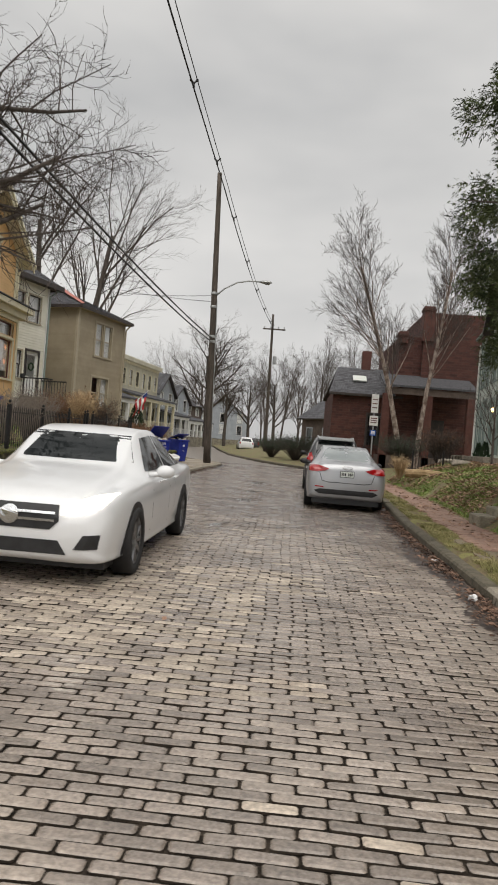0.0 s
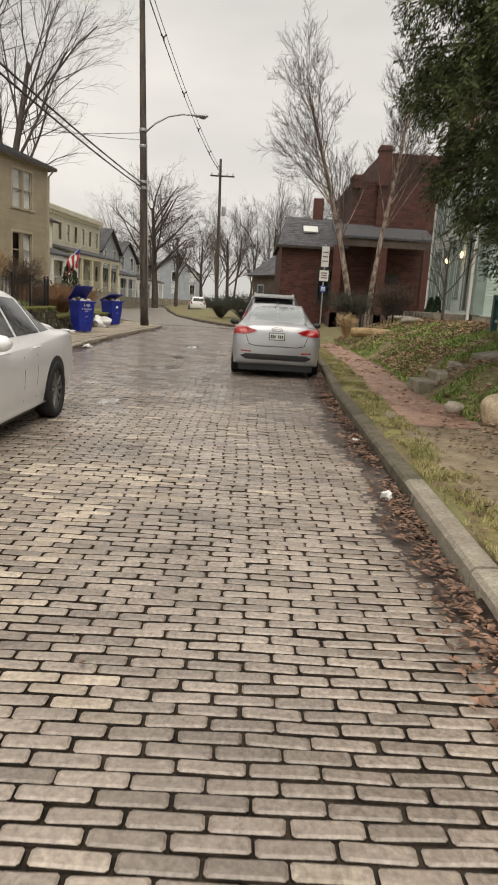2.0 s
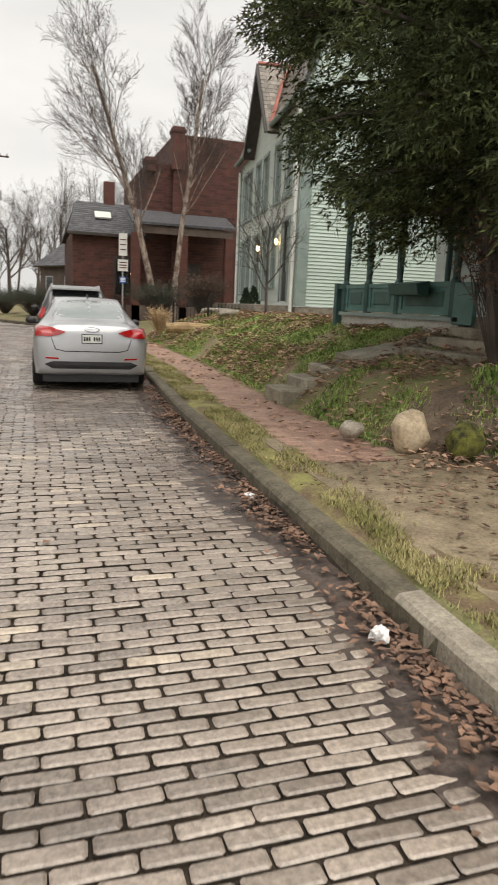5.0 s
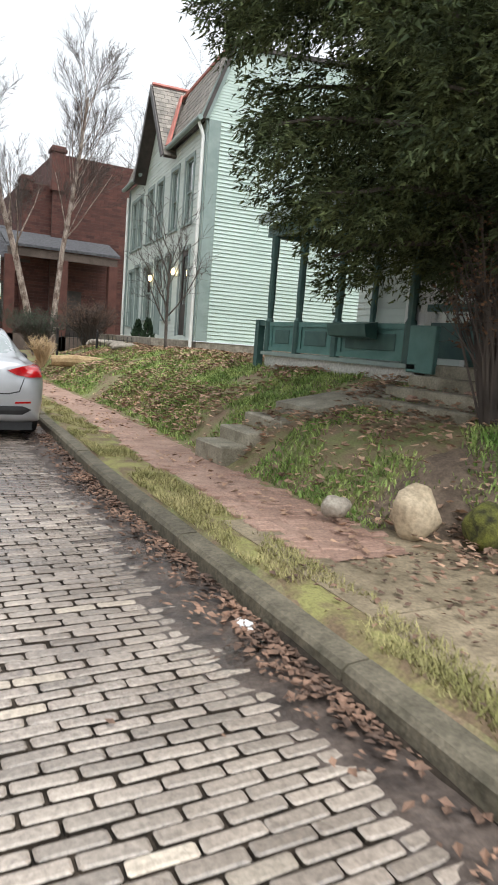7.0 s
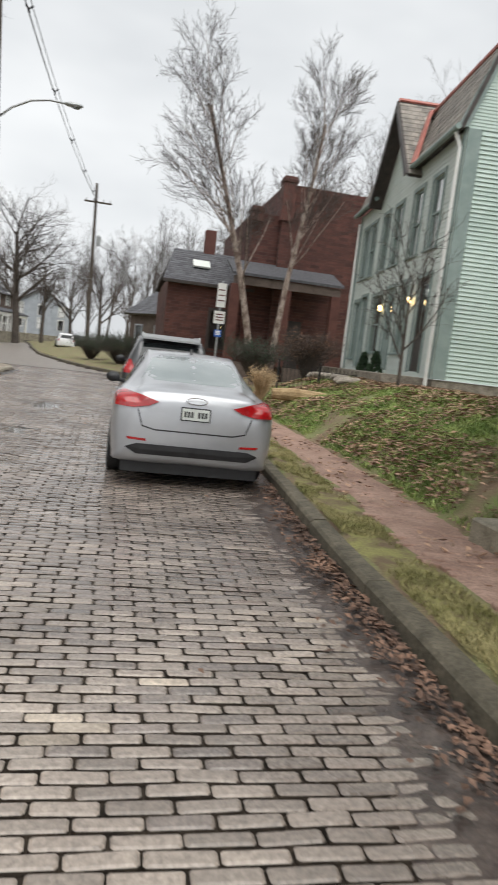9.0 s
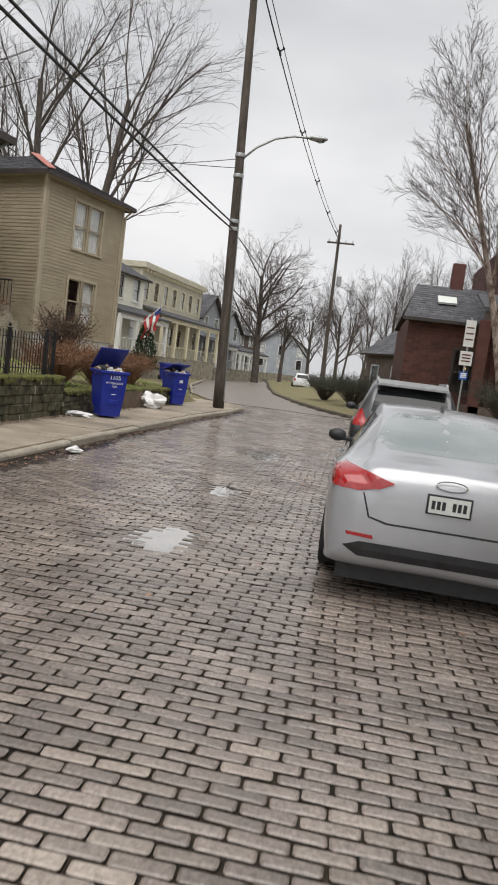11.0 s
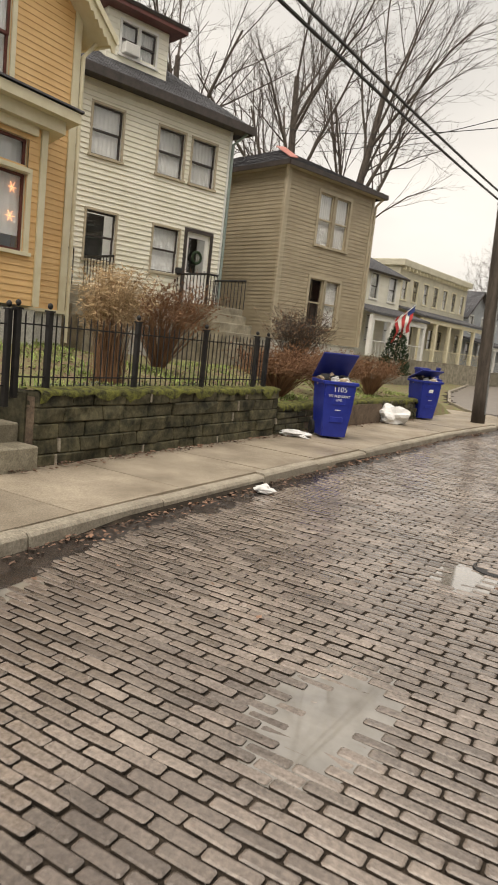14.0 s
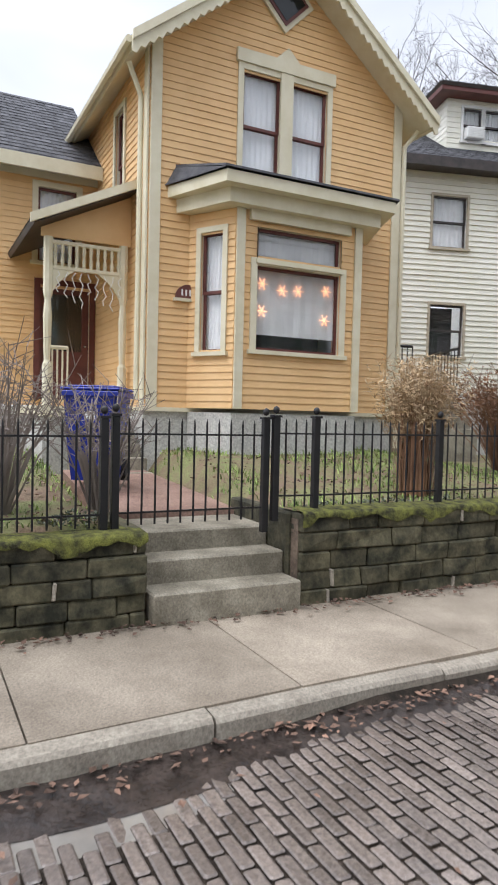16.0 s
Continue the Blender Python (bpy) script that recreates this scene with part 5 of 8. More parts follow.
def brick_house():
    h = thing("house", "tall dark red brick house with a low gabled wing and chimneys", "house", pose(2.85, 40.0, 0))
    low = Wall(h, 0, 0, 0, 3.8, 0.2, 4.8)
    low.window(2.2, 3.1, 1.6, 3.6, M_DARKTRIM, M_DARKTRIM, None)
    low.build(M_MORTAR, M_REDBRICK, 0.15, brick=2.0)
    ls = Wall(h, 0, 9, -90, 9, 0.2, 4.8)
    ls.build(M_MORTAR, M_REDBRICK, 0.15, brick=2.0)
    roof_plane(h, [(-0.3, -0.35, 4.75), (5.2, -0.35, 4.75), (5.2, 3.2, 6.75), (0.35, 3.2, 6.75)], M_SHINGLE, 0.12, 0.25)
    roof_plane(h, [(5.2, 6.8, 4.75), (-0.3, 6.8, 4.75), (0.35, 3.2, 6.75), (5.2, 3.2, 6.75)], M_SHINGLE, 0.12, 0.25)
    bm = B()
    prism(bm, [(0.36, 0.4, 4.9), (0.36, 3.2, 6.65), (0.36, 6.0, 4.9)], (0.1, 0, 0))
    part("gable_end", bm, M_REDBRICK, h)
    plain_box(h, "gutter", -0.3, -0.42, 4.66, 4.2, -0.33, 4.80, M_DARKTRIM)
    bm = B()
    prism(bm, [(1.25, 1.1, 5.66), (2.1, 1.1, 5.66), (2.1, 1.75, 6.03), (1.25, 1.75, 6.03)], (0, -0.05, 0.08))
    part("skylight", bm, M_PLATE, h, "pale skylight")
    bm = B()
    box(bm, 1.9, 3.0, 6.6, 2.5, 3.5, 7.9, 0.02)
    part("chimney", bm, M_REDBRICK, h)
    # tall block nearer the street
    t = Wall(h, 3.75, -0.4, 0, 4.6, 0.2, 8.5)
    t.build(M_MORTAR, M_REDBRICK, 0.15, brick=2.0)
    ts = Wall(h, 3.75, 9, -90, 9.4, 0.2, 8.5)
    ts.build(M_MORTAR, M_REDBRICK, 0.15, brick=2.0)
    t2 = Wall(h, 5.1, -0.7, 0, 6.5, 0.2, 9.95)
    t2.build(M_MORTAR, M_REDBRICK, 0.15, brick=2.0)
    Wall(h, 5.1, 9, -90, 9.7, 8.0, 9.95).build(M_MORTAR, M_REDBRICK, 0.15, brick=2.0)
    plain_box(h, "roof_deck", 3.8, -0.3, 8.4, 8.3, 9, 8.52, M_SHINGLE)
    plain_box(h, "roof_deck", 5.15, -0.6, 9.85, 11.5, 9, 9.97, M_SHINGLE)
    for x0, x1, z0, z1 in ((3.6, 4.15, 8.0, 8.7), (5.0, 5.65, 8.2, 10.3)):
        bm = B()
        box(bm, x0, -0.85, z0, x1, -0.15, z1, 0.02)
        box(bm, x0 - 0.06, -0.91, z1 - 0.3, x1 + 0.06, -0.09, z1 - 0.12, 0.02)
        part("chimney", bm, M_REDBRICK, h)
    # front porch
    bm = B()
    prism(bm, [(2.7, -2.8, 5.15), (8.0, -2.8, 5.15), (8.0, -0.4, 6.0), (2.7, -0.4, 6.0)], (0, 0, 0.12))
    part("porch_roof", bm, M_SHINGLE, h)
    plain_box(h, "porch_beam", 2.8, -2.7, 4.75, 7.9, -2.5, 5.12, M_BROWNHOUSE)
    for px in (2.9, 5.3, 7.7):
        plain_box(h, "porch_pier", px - 0.22, -2.75, 0.3, px + 0.22, -2.35, 4.75, M_REDBRICK, 0.02)
    plain_box(h, "porch_floor", 2.7, -2.75, 0.3, 7.9, -0.4, 1.2, M_BROWNHOUSE)
    plain_box(h, "doorway", 5.6, -0.73, 1.2, 6.7, -0.69, 3.5, M_DARKTRIM)


brick_house()


def simple_house(name, label, m, W, D, E, wall, trim, roof, gable=0.0, cols=3, storeys=2, porch=True, flat=False, base=1.2):
    """A house farther down the street: walls with real openings, roof and porch."""
    h = thing(name, label, "house", m, "houses down the street")
    f = Wall(h, 0, 0, 0, W, base, E, gable)
    for s in range(storeys):
        zb = base + 0.9 + s * (E - base) / storeys
        for c in range(cols):
            u = W * (c + 0.5) / cols
            f.window(u - 0.4, u + 0.4, zb, zb + 1.5, trim, M_DARKTRIM, M_BLIND if (c + s) % 2 else None, case=0.1)
    f.build(trim, wall, 0.15)
    s_ = Wall(h, W, 0, 90, D, base, E)
    s_.build(trim, wall, 0.15)
    Wall(h, 0, D, -90, D, base, E).build(trim, wall, 0.15)
    plain_box(h, "foundation", 0.02, 0.02, -0.2, W - 0.02, D, base - 0.01, M_STEP)
    if flat:
        plain_box(h, "cornice", -0.2, -0.35, E - 0.1, W + 0.2, D, E + 0.35, wall, 0.03)
        for i in range(int(W / 0.6)):
            plain_box(h, "cornice_bracket", 0.2 + i * 0.6, -0.3, E - 0.35, 0.34 + i * 0.6, 0.0, E - 0.1, trim)
    elif gable:
        for sx in (-1, 1):
            xe = W / 2 + sx * (W / 2 + 0.35)
            ze = E - gable * 0.7 / W
            q = [(xe, -0.4, ze), (xe, D, ze), (W / 2, D, E + gable + 0.08), (W / 2, -0.4, E + gable + 0.08)]
            roof_plane(h, q if sx > 0 else [q[1], q[0], q[3], q[2]], roof, 0.12, 0.3, piece=0.5)
    else:
        roof_plane(h, [(-0.4, -0.4, E), (W + 0.4, -0.4, E), (W + 0.4, D / 2, E + 2.4), (-0.4, D / 2, E + 2.4)], roof, 0.12, 0.3, piece=0.5)
        bm = B()
        prism(bm, [(W, 0, E), (W, D, E), (W, D / 2, E + 2.3)], (-0.1, 0, 0))
        part("gable_end", bm, wall, h)
        bm = B()
        prism(bm, [(0, 0, E), (0, D, E), (0, D / 2, E + 2.3)], (0.1, 0, 0))
        part("gable_end", bm, wall, h)
    if porch:
        zp = base + (E - base) * 0.46
        plain_box(h, "porch_floor", 0.1, -2.0, -0.2, W - 0.1, -0.02, base, M_STEP)
        bm = B()
        prism(bm, [(-0.1, -2.3, zp), (W + 0.1, -2.3, zp), (W + 0.1, 0, zp + 0.6), (-0.1, 0, zp + 0.6)], (0, 0, 0.14))
        part("porch_roof", bm, roof, h)
        plain_box(h, "porch_beam", 0.0, -2.15, zp - 0.3, W, -1.95, zp - 0.02, trim)
        n = max(2, round(W / 2.4))
        for i in range(n + 1):
            px = 0.15 + (W - 0.3) * i / n
            plain_box(h, "porch_post", px - 0.14, -2.15, base, px + 0.14, -1.9, zp - 0.3, trim, 0.02)
        rail_run(h, (0.2, -2.05), (W - 0.2, -2.05), base, base + 0.85, trim, int(W / 0.35))
    return h


simple_house("row_house", "pale two-storey brick row with a bracketed cornice and porches", pose(-15.9, 58.0, 0, 0, 0, 83), 13.0, 10, 8.1, M_PALEHOUSE, M_CREAM, M_SHINGLE, cols=7, flat=True, base=1.6)
simple_house("house", "grey white gabled house beside the tan one", pose(-15.4, 47.5, 0, 0, 0, 80), 6.5, 10, 6.6, M_WHITE_SIDING, M_WHITE, M_SHINGLE, cols=3, base=1.6)
simple_house("house", "grey gabled house with a small white porch", pose(-14.6, 72.5, 0, 0, 0, 80), 5.5, 8, 6.0, M_GREYHOUSE, M_WHITE, M_SHINGLE, gable=2.2, cols=2)
simple_house("house", "blue-grey house with white porch posts", pose(-14.4, 81, 0, 0, 0, 76), 5.5, 8, 5.6, M_GREYHOUSE, M_WHITE, M_SHINGLE, gable=2.0, cols=2)
simple_house("house", "brown brick house under a dark steep roof", pose(-15.2, 90, 0, 0, 0, 70), 7, 9, 5.6, M_BROWNHOUSE, M_WHITE, M_SHINGLE, cols=3)
simple_house("house", "pale grey gabled house closing the view at the bend", pose(-15.5, 112, 0, 0, 0, 15), 9, 9, 5.2, M_GREYHOUSE, M_WHITE, M_SHINGLE, gable=3.0, cols=3, porch=False)
simple_house("house", "low grey garage house under a dark roof", pose(1.4, 56, 0, 0, 0, -60), 5, 6, 3.6, M_BROWNHOUSE, M_GREYHOUSE, M_SHINGLE, cols=2, storeys=1, base=0.4, porch=False)

# ---- left front: stone wall, steps, fence ----


def stone_wall(name, line, y0, y1, top, label):
    """Coursed stone blocks, each a piece, with moss along the top."""
    root = thing(name, label, "retaining wall", kind="structure")
    r = random.Random(int(y0 * 10))
    bm = B()
    n = max(2, round((y1 - y0) / 0.5))
    prism(bm, [(line(y0) - 0.35, y0, 0.02), (line(y0) - 0.06, y0, 0.02), (line(y0) - 0.06, y0, top - 0.06), (line(y0) - 0.35, y0, top - 0.06)], (line(y1) - line(y0), y1 - y0, 0))
    part("wall_core", bm, M_SOIL, root)
    rows = 5
    z = 0.10
    for row in range(rows):
        hgt = (top - 0.10) / rows
        y = y0
        while y < y1 - 0.05:
            ln = min(r.uniform(0.26, 0.62), y1 - y)
            bm = B()
            d = r.uniform(-0.025, 0.02)
            x = line(y + ln / 2)
            box(bm, x - 0.2, y + 0.003, z + 0.002, x + d, y + ln - 0.003, z + hgt - 0.003, 0.014)
            for v in bm.verts:
                v.co += Vector((0.03 * noise.noise(v.co * 7), 0.01 * noise.noise(v.co * 6), 0.014 * noise.noise(v.co * 5)))
            part("stone", bm, M_STONE, root)
            if r.random() < 0.16:
                bm = B()
                box(bm, x - 0.05, y - 0.014, z + hgt * 0.1, x + d + 0.008, y + 0.014, z + hgt * 0.95, 0.006)
                for v in bm.verts:
                    v.co += Vector((0, 0.02 * noise.noise(v.co * 9), 0.02 * noise.noise(v.co * 6)))
                part("mortar", bm, M_KERB, root, "pale crumbling mortar")
            y += ln
        z += hgt
    # moss cap
    verts, faces = [], []
    n = round((y1 - y0) / 0.08)
    for j in range(n + 1):
        y = y0 + (y1 - y0) * j / n
        x = line(y)
        drop = 0.03 + 0.22 * max(0.0, 0.1 + noise.noise(Vector((y * 2.6, 0, 4)))) + 0.08 * noise.noise(Vector((y * 11, 0, 4)))
        drop = max(0.02, drop)
        for a, zz in ((-0.36, top + 0.015), (-0.12, top + 0.025), (0.002, top + 0.010), (0.026, top - 0.012), (0.024, top - 0.012 - drop)):
            verts.append((x + a + 0.008 * noise.noise(Vector((y * 8, zz * 9, 0))), y, zz + 0.012 * noise.noise(Vector((y * 6, a * 6, 2)))))
    for j in range(n):
        for i in range(4):
            k = j * 5 + i
            faces.append((k, k + 5, k + 6, k + 1))
    me = bpy.data.meshes.new("moss")
    me.from_pydata(verts, [], faces)
    me.materials.append(M_MOSS)
    me.polygons.foreach_set("use_smooth", [True] * len(faces))
    ob = new("moss", me)
    ob.parent = root
    ob["label"] = "bright green moss on the wall top"


def wall_x(y):
    return curve_at([(0, -5.0), (14, -4.98), (16, -5.02), (21, -5.02), (25, -5.05), (30, -4.75)], y)


stone_wall("retaining_wall_1", wall_x, 3.0, 15.02, 0.86, "dark mossy stone retaining wall before the garden")
stone_wall("retaining_wall_2", wall_x, 16.42, 21.75, 0.96, "mossy coursed stone retaining wall under the iron fence")
stone_wall("retaining_wall_3", wall_x, 21.78, 29.5, 0.66, "low rubble stone wall behind the bins")


def garden_steps():
    root = thing("garden_steps", "three worn concrete steps up to the garden gate", "steps", kind="structure")
    for i, (x, z) in enumerate(((-4.93, 0.40), (-5.25, 0.60), (-5.57, 0.78))):
        bm = B()
        box(bm, -6.3, 15.05 + 0.0, 0.08, x, 16.38, z, 0.015)
        for v in bm.verts:
            v.co.z += 0.006 * noise.noise(v.co * 3)
        part("step", bm, M_STEP, root)
    bm = B()
    prism(bm, [(-6.3, 15.0, 0.84), (-9.2, 15.2, 1.02), (-9.2, 16.3, 1.02), (-6.3, 16.4, 0.84)], (0, 0, -0.15))
    part("walk", bm, M_PATH, root, "red brick garden walk")
    bm = B()
    box(bm, -6.4, 14.9, 0.1, -5.2, 15.05, 0.88, 0.02)
    part("cheek_wall", bm, M_STONE, root)
    bm = B()
    box(bm, -6.4, 16.38, 0.1, -5.2, 16.5, 0.95, 0.02)
    part("cheek_wall", bm, M_STONE, root)


garden_steps()


def fence_run(name, pts, label, z0, z1, post=True, pitch=0.107, group=""):
    """Iron picket fence along points; posts with ball finials at the points."""
    root = thing(name, label, "fence", group=group)
    bm = B()
    tube(bm, [(0, 0, z0), (0, 0, z1 - 0.02), (0, 0, z1 + 0.02)], [0.009, 0.009, 0.002], 5)
    picket = mesh_of(bm, "picket", M_IRON)
    bm = B()
    box(bm, -0.03, -0.03, z0 - 0.12, 0.03, 0.03, z1 + 0.03, 0.004)
    box(bm, -0.04, -0.04, z1 + 0.03, 0.04, 0.04, z1 + 0.05)
    lump(bm, (0.03, 0.03, 0.035), (0, 0, z1 + 0.095), 0, 2)
    postm = mesh_of(bm, "post", M_IRON)
    for i, p in enumerate(pts):
        ob = new("post", postm)
        ob.parent = root
        ob.location = (p[0], p[1], 0)
        if i + 1 == len(pts):
            break
        a, b = Vector((*p, 0)), Vector((*pts[i + 1], 0))
        for z in (z0 + 0.1, z1 - 0.11):
            bm = B()
            tube(bm, [a + Vector((0, 0, z)), b + Vector((0, 0, z))], 0.011, 4)
            part("rail", bm, M_IRON, root)
        n = max(1, round((b - a).length / pitch))
        for k in range(1, n):
            c = a.lerp(b, k / n)
            ob = new("picket", picket)
            ob.parent = root
            ob.location = (c.x, c.y, 0)
    return root


fence_run("iron_fence", [(-5.2, 16.24), (-5.16, 16.63), (-5.18, 18.1), (-5.18, 19.6), (-5.2, 21.1), (-5.22, 21.5)], "black iron picket fence on the garden wall", 1.0, 1.76)
fence_run("iron_fence", [(-5.16, 7.4), (-5.16, 9.2), (-5.16, 11.0), (-5.16, 12.8), (-5.2, 14.72)], "black iron picket fence along the garden", 0.9, 1.72)
fence_run("garden_gate", [(-5.24, 14.82), (-5.24, 16.16)], "closed black iron garden gate between posts", 0.90, 1.74, pitch=0.112)
fence_run("iron_fence", [(5.1, 24.2), (6.2, 24.0), (7.4, 23.8)], "low black iron fence before the brick house", 0.75, 1.45)

# ---- utility poles and wires ----


def utility_pole(m, height, lean, label, arm):
    root = thing("utility_pole", label, "utility pole", m, "utility poles")
    bm = B()
    n = 14
    tube(bm, [(lean * (i / n), 0, height * i / n) for i in range(n + 1)], [0.19 - 0.08 * i / n for i in range(n + 1)], 12)
    part("shaft", bm, M_POLE, root, smooth=True)
    if arm:
        bm = B()
        tube(bm, [(-0.22, 0, 8.2), (0.2, 0, 8.6), (0.8, 0, 8.93), (1.4, 0, 9.05), (1.95, 0, 9.03)], 0.035, 8)
        part("lamp_arm", bm, M_GALV, root, smooth=True)
        bm = B()
        lump(bm, (0.32, 0.13, 0.085), (2.17, 0, 9.03), 0.02, 3)
        head = part("lamp_head", bm, M_GALV, root, smooth=True)
        bm = B()
        lump(bm, (0.15, 0.1, 0.06), (2.25, 0, 8.96), 0, 2)
        part("lens", bm, M_GLASS, head)
        for z in (8.25, 7.6, 6.15, 5.9):
            bm = B()
            lathe(bm, [(0.165, z), (0.172, z + 0.02), (0.172, z + 0.1), (0.165, z + 0.12)], 12, (lean * z / height, 0, 0))
            part("band", bm, M_GALV, root)
        bm = B()
        tube(bm, [(0.17, -0.07, 0.3), (0.16 + lean * 8.0 / height, -0.06, 8.0)], 0.02, 6)
        part("conduit", bm, M_GALV, root)
    else:
        bm = B()
        box(bm, -1.15, -0.06, height - 1.55, 1.1, 0.06, height - 1.42, 0.01)
        part("crossarm", bm, M_POLE, root)
        for x in (-1.0, -0.4, 0.4, 0.95):
            bm = B()
            lathe(bm, [(0.03, height - 1.42), (0.05, height - 1.38), (0.04, height - 1.3), (0.055, height - 1.26), (0.02, height - 1.2)], 8, (x, 0, 0))
            part("insulator", bm, M_GALV, root)
        bm = B()
        lathe(bm, [(0.16, 9.2), (0.2, 9.25), (0.2, 9.95), (0.14, 10.05)], 10, (0.25, 0, 0))
        part("transformer", bm, M_GALV, root)
    return root


utility_pole(pose(-3.56, 30.9, 0.1), 14.2, -0.5, "tall leaning wooden utility pole with a street lamp arm", True)
utility_pole(pose(-1.95, 66, 0), 14.2, -0.25, "far wooden utility pole with a crossarm", False)


def cable(name, a, b, sag, radius, label, spacers=0, pair=0.0):
    """A sagging cable; with spacers it is a bundle of three held apart."""
    a, b = Vector(a), Vector(b)
    n = 24
    pts = [a.lerp(b, i / n) - Vector((0, 0, sag * 4 * (i / n) * (1 - i / n))) for i in range(n + 1)]
    root = thing(name, label, "cable", group="overhead cables")
    offs = [(0, 0)] if not spacers and not pair else [(-0.11, 0.10), (0.11, 0.10), (0, -0.12)] if spacers else [(0, 0), (pair, 0.15)]
    for dx, dz in offs:
        bm = B()
        tube(bm, [p + Vector((dx, 0, dz)) for p in pts], radius, 5)
        part("wire", bm, M_CABLE, root)
    for i in range(spacers):
        c = a.lerp(b, (i + 0.5) / spacers)
        k = (i + 0.5) / spacers
        c.z -= sag * 4 * k * (1 - k)
        bm = B()
        for dx, dz in offs:
            tube(bm, [c, c + Vector((dx, 0, dz))], 0.03, 5)
            lump(bm, (0.05, 0.07, 0.06), c + Vector((dx, 0, dz)), 0, 1)
        part("spacer", bm, M_BLACKPLASTIC, root)


cable("power_line", (-4.3, -16, 14.0), (-3.72, 30.9, 13.6), 0.5, 0.016, "bundled overhead power line with spacers", 7)
cable("power_line", (-3.72, 30.9, 13.6), (-2.1, 66, 13.0), 0.7, 0.016, "bundled overhead power line with spacers", 5)
cable("phone_cable", (-4.9, -14, 6.6), (-3.8, 30.8, 6.05), 0.6, 0.026, "pair of thick black telephone cables", pair=0.05)
cable("phone_cable", (-3.8, 31.0, 6.05), (-2.0, 66, 6.5), 0.9, 0.02, "thin black telephone cable")
cable("service_wire", (-3.8, 30.8, 8.0), (-12.5, 33.8, 9.4), 0.2, 0.012, "thin service wire to a house")
cable("service_wire", (-3.8, 30.8, 8.3), (-13.5, 38.0, 9.8), 0.2, 0.012, "thin service wire to a house")

# ---- vehicles ----
from mathutils.bvhtree import BVHTree


def smooth_at(rows, y, k):
    """Catmull-Rom value of column k at y."""
    n = len(rows)
    i = 0
    while i < n - 2 and y > rows[i + 1][0]:
        i += 1
    a, b = rows[i], rows[i + 1]
    t = min(1.0, max(0.0, (y - a[0]) / (b[0] - a[0])))
    p, q = rows[max(0, i - 1)], rows[min(n - 1, i + 2)]
    h = b[0] - a[0]
    m0 = (b[k] - p[k]) / max(1e-6, b[0] - p[0]) * h
    m1 = (q[k] - a[k]) / max(1e-6, q[0] - a[0]) * h
    return (2 * t**3 - 3 * t**2 + 1) * a[k] + (t**3 - 2 * t**2 + t) * m0 + (-2 * t**3 + 3 * t**2) * b[k] + (t**3 - t**2) * m1


def car_shell(rows):
    """Body from stations (y, top, bottom, belt, half width, half width at top), rear at y = 0."""
    bm = B()
    L = rows[-1][0]
    ys = []
    for a, b in zip(rows, rows[1:]):
        n = max(2, round((b[0] - a[0]) / 0.07))
        ys += [a[0] + (b[0] - a[0]) * i / n for i in range(n)]
    ys.append(L)
    rings = []
    for y in ys:
        zt, zb, ze, wb, wt = (smooth_at(rows, y, k) for k in range(1, 6))
        hull = [(0, 0.0, zb), (1, wb * 0.86, zb), (2, wb * 0.965, zb + 0.10), (3, wb, zb + (ze - zb) * 0.55), (4, wb * 0.985, ze - 0.10), (5, wb * 0.925, ze), (6, wt, zt - 0.075), (7, wt * 0.80, zt - 0.018), (8, 0.0, zt)]
        ring = []
        for i in range(33):
            s = 8 * i / 32
            ring.append((smooth_at(hull, s, 1), y, smooth_at(hull, s, 2)))
        full = ring + [(-x, yy, z) for x, yy, z in ring[-2:0:-1]]
        rings.append([bm.verts.new(p) for p in full])
    n = len(rings[0])
    for a, b in zip(rings, rings[1:]):
        for k in range(n):
            bm.faces.new((a[k], b[k], b[(k + 1) % n], a[(k + 1) % n]))
    bm.faces.new(rings[0])
    bm.faces.new(rings[-1][::-1])
    bmesh.ops.recalc_face_normals(bm, faces=bm.faces)
    return bm


RAYS = {"rear": (lambda a, b: Vector((a, -2, b)), Vector((0, 1, 0))), "front": (lambda a, b: Vector((a, 9, b)), Vector((0, -1, 0))),
        "left": (lambda a, b: Vector((-3, a, b)), Vector((1, 0, 0))), "right": (lambda a, b: Vector((3, a, b)), Vector((-1, 0, 0))),
        "top": (lambda a, b: Vector((a, b, 4)), Vector((0, 0, -1)))}


def drape(tree, outline, view, lift=0.006, rounds=3):
    """A thin panel of the given outline, laid on the body as seen from one side."""
    make, way = RAYS[view]
    bm = B()
    vs = [bm.verts.new((a, b, 0)) for a, b in outline]
    f = bm.faces.new(vs)
    bmesh.ops.triangulate(bm, faces=[f])
    for _ in range(rounds):
        bmesh.ops.subdivide_edges(bm, edges=bm.edges[:], cuts=1, use_grid_fill=True)
        bmesh.ops.triangulate(bm, faces=bm.faces[:])
    for v in bm.verts:
        hit = tree.ray_cast(make(v.co.x, v.co.y), way)
        p = hit[0]
        if p is None:
            near = tree.find_nearest(make(v.co.x, v.co.y) + way * 3)
            p = near[0] if near[0] is not None else make(v.co.x, v.co.y)
        v.co = p - way * lift
    out = bmesh.ops.extrude_face_region(bm, geom=bm.faces[:])
    for g in out["geom"]:
        if isinstance(g, bmesh.types.BMVert):
            g.co += way * (lift + 0.012)
    bmesh.ops.recalc_face_normals(bm, faces=bm.faces)
    return bm


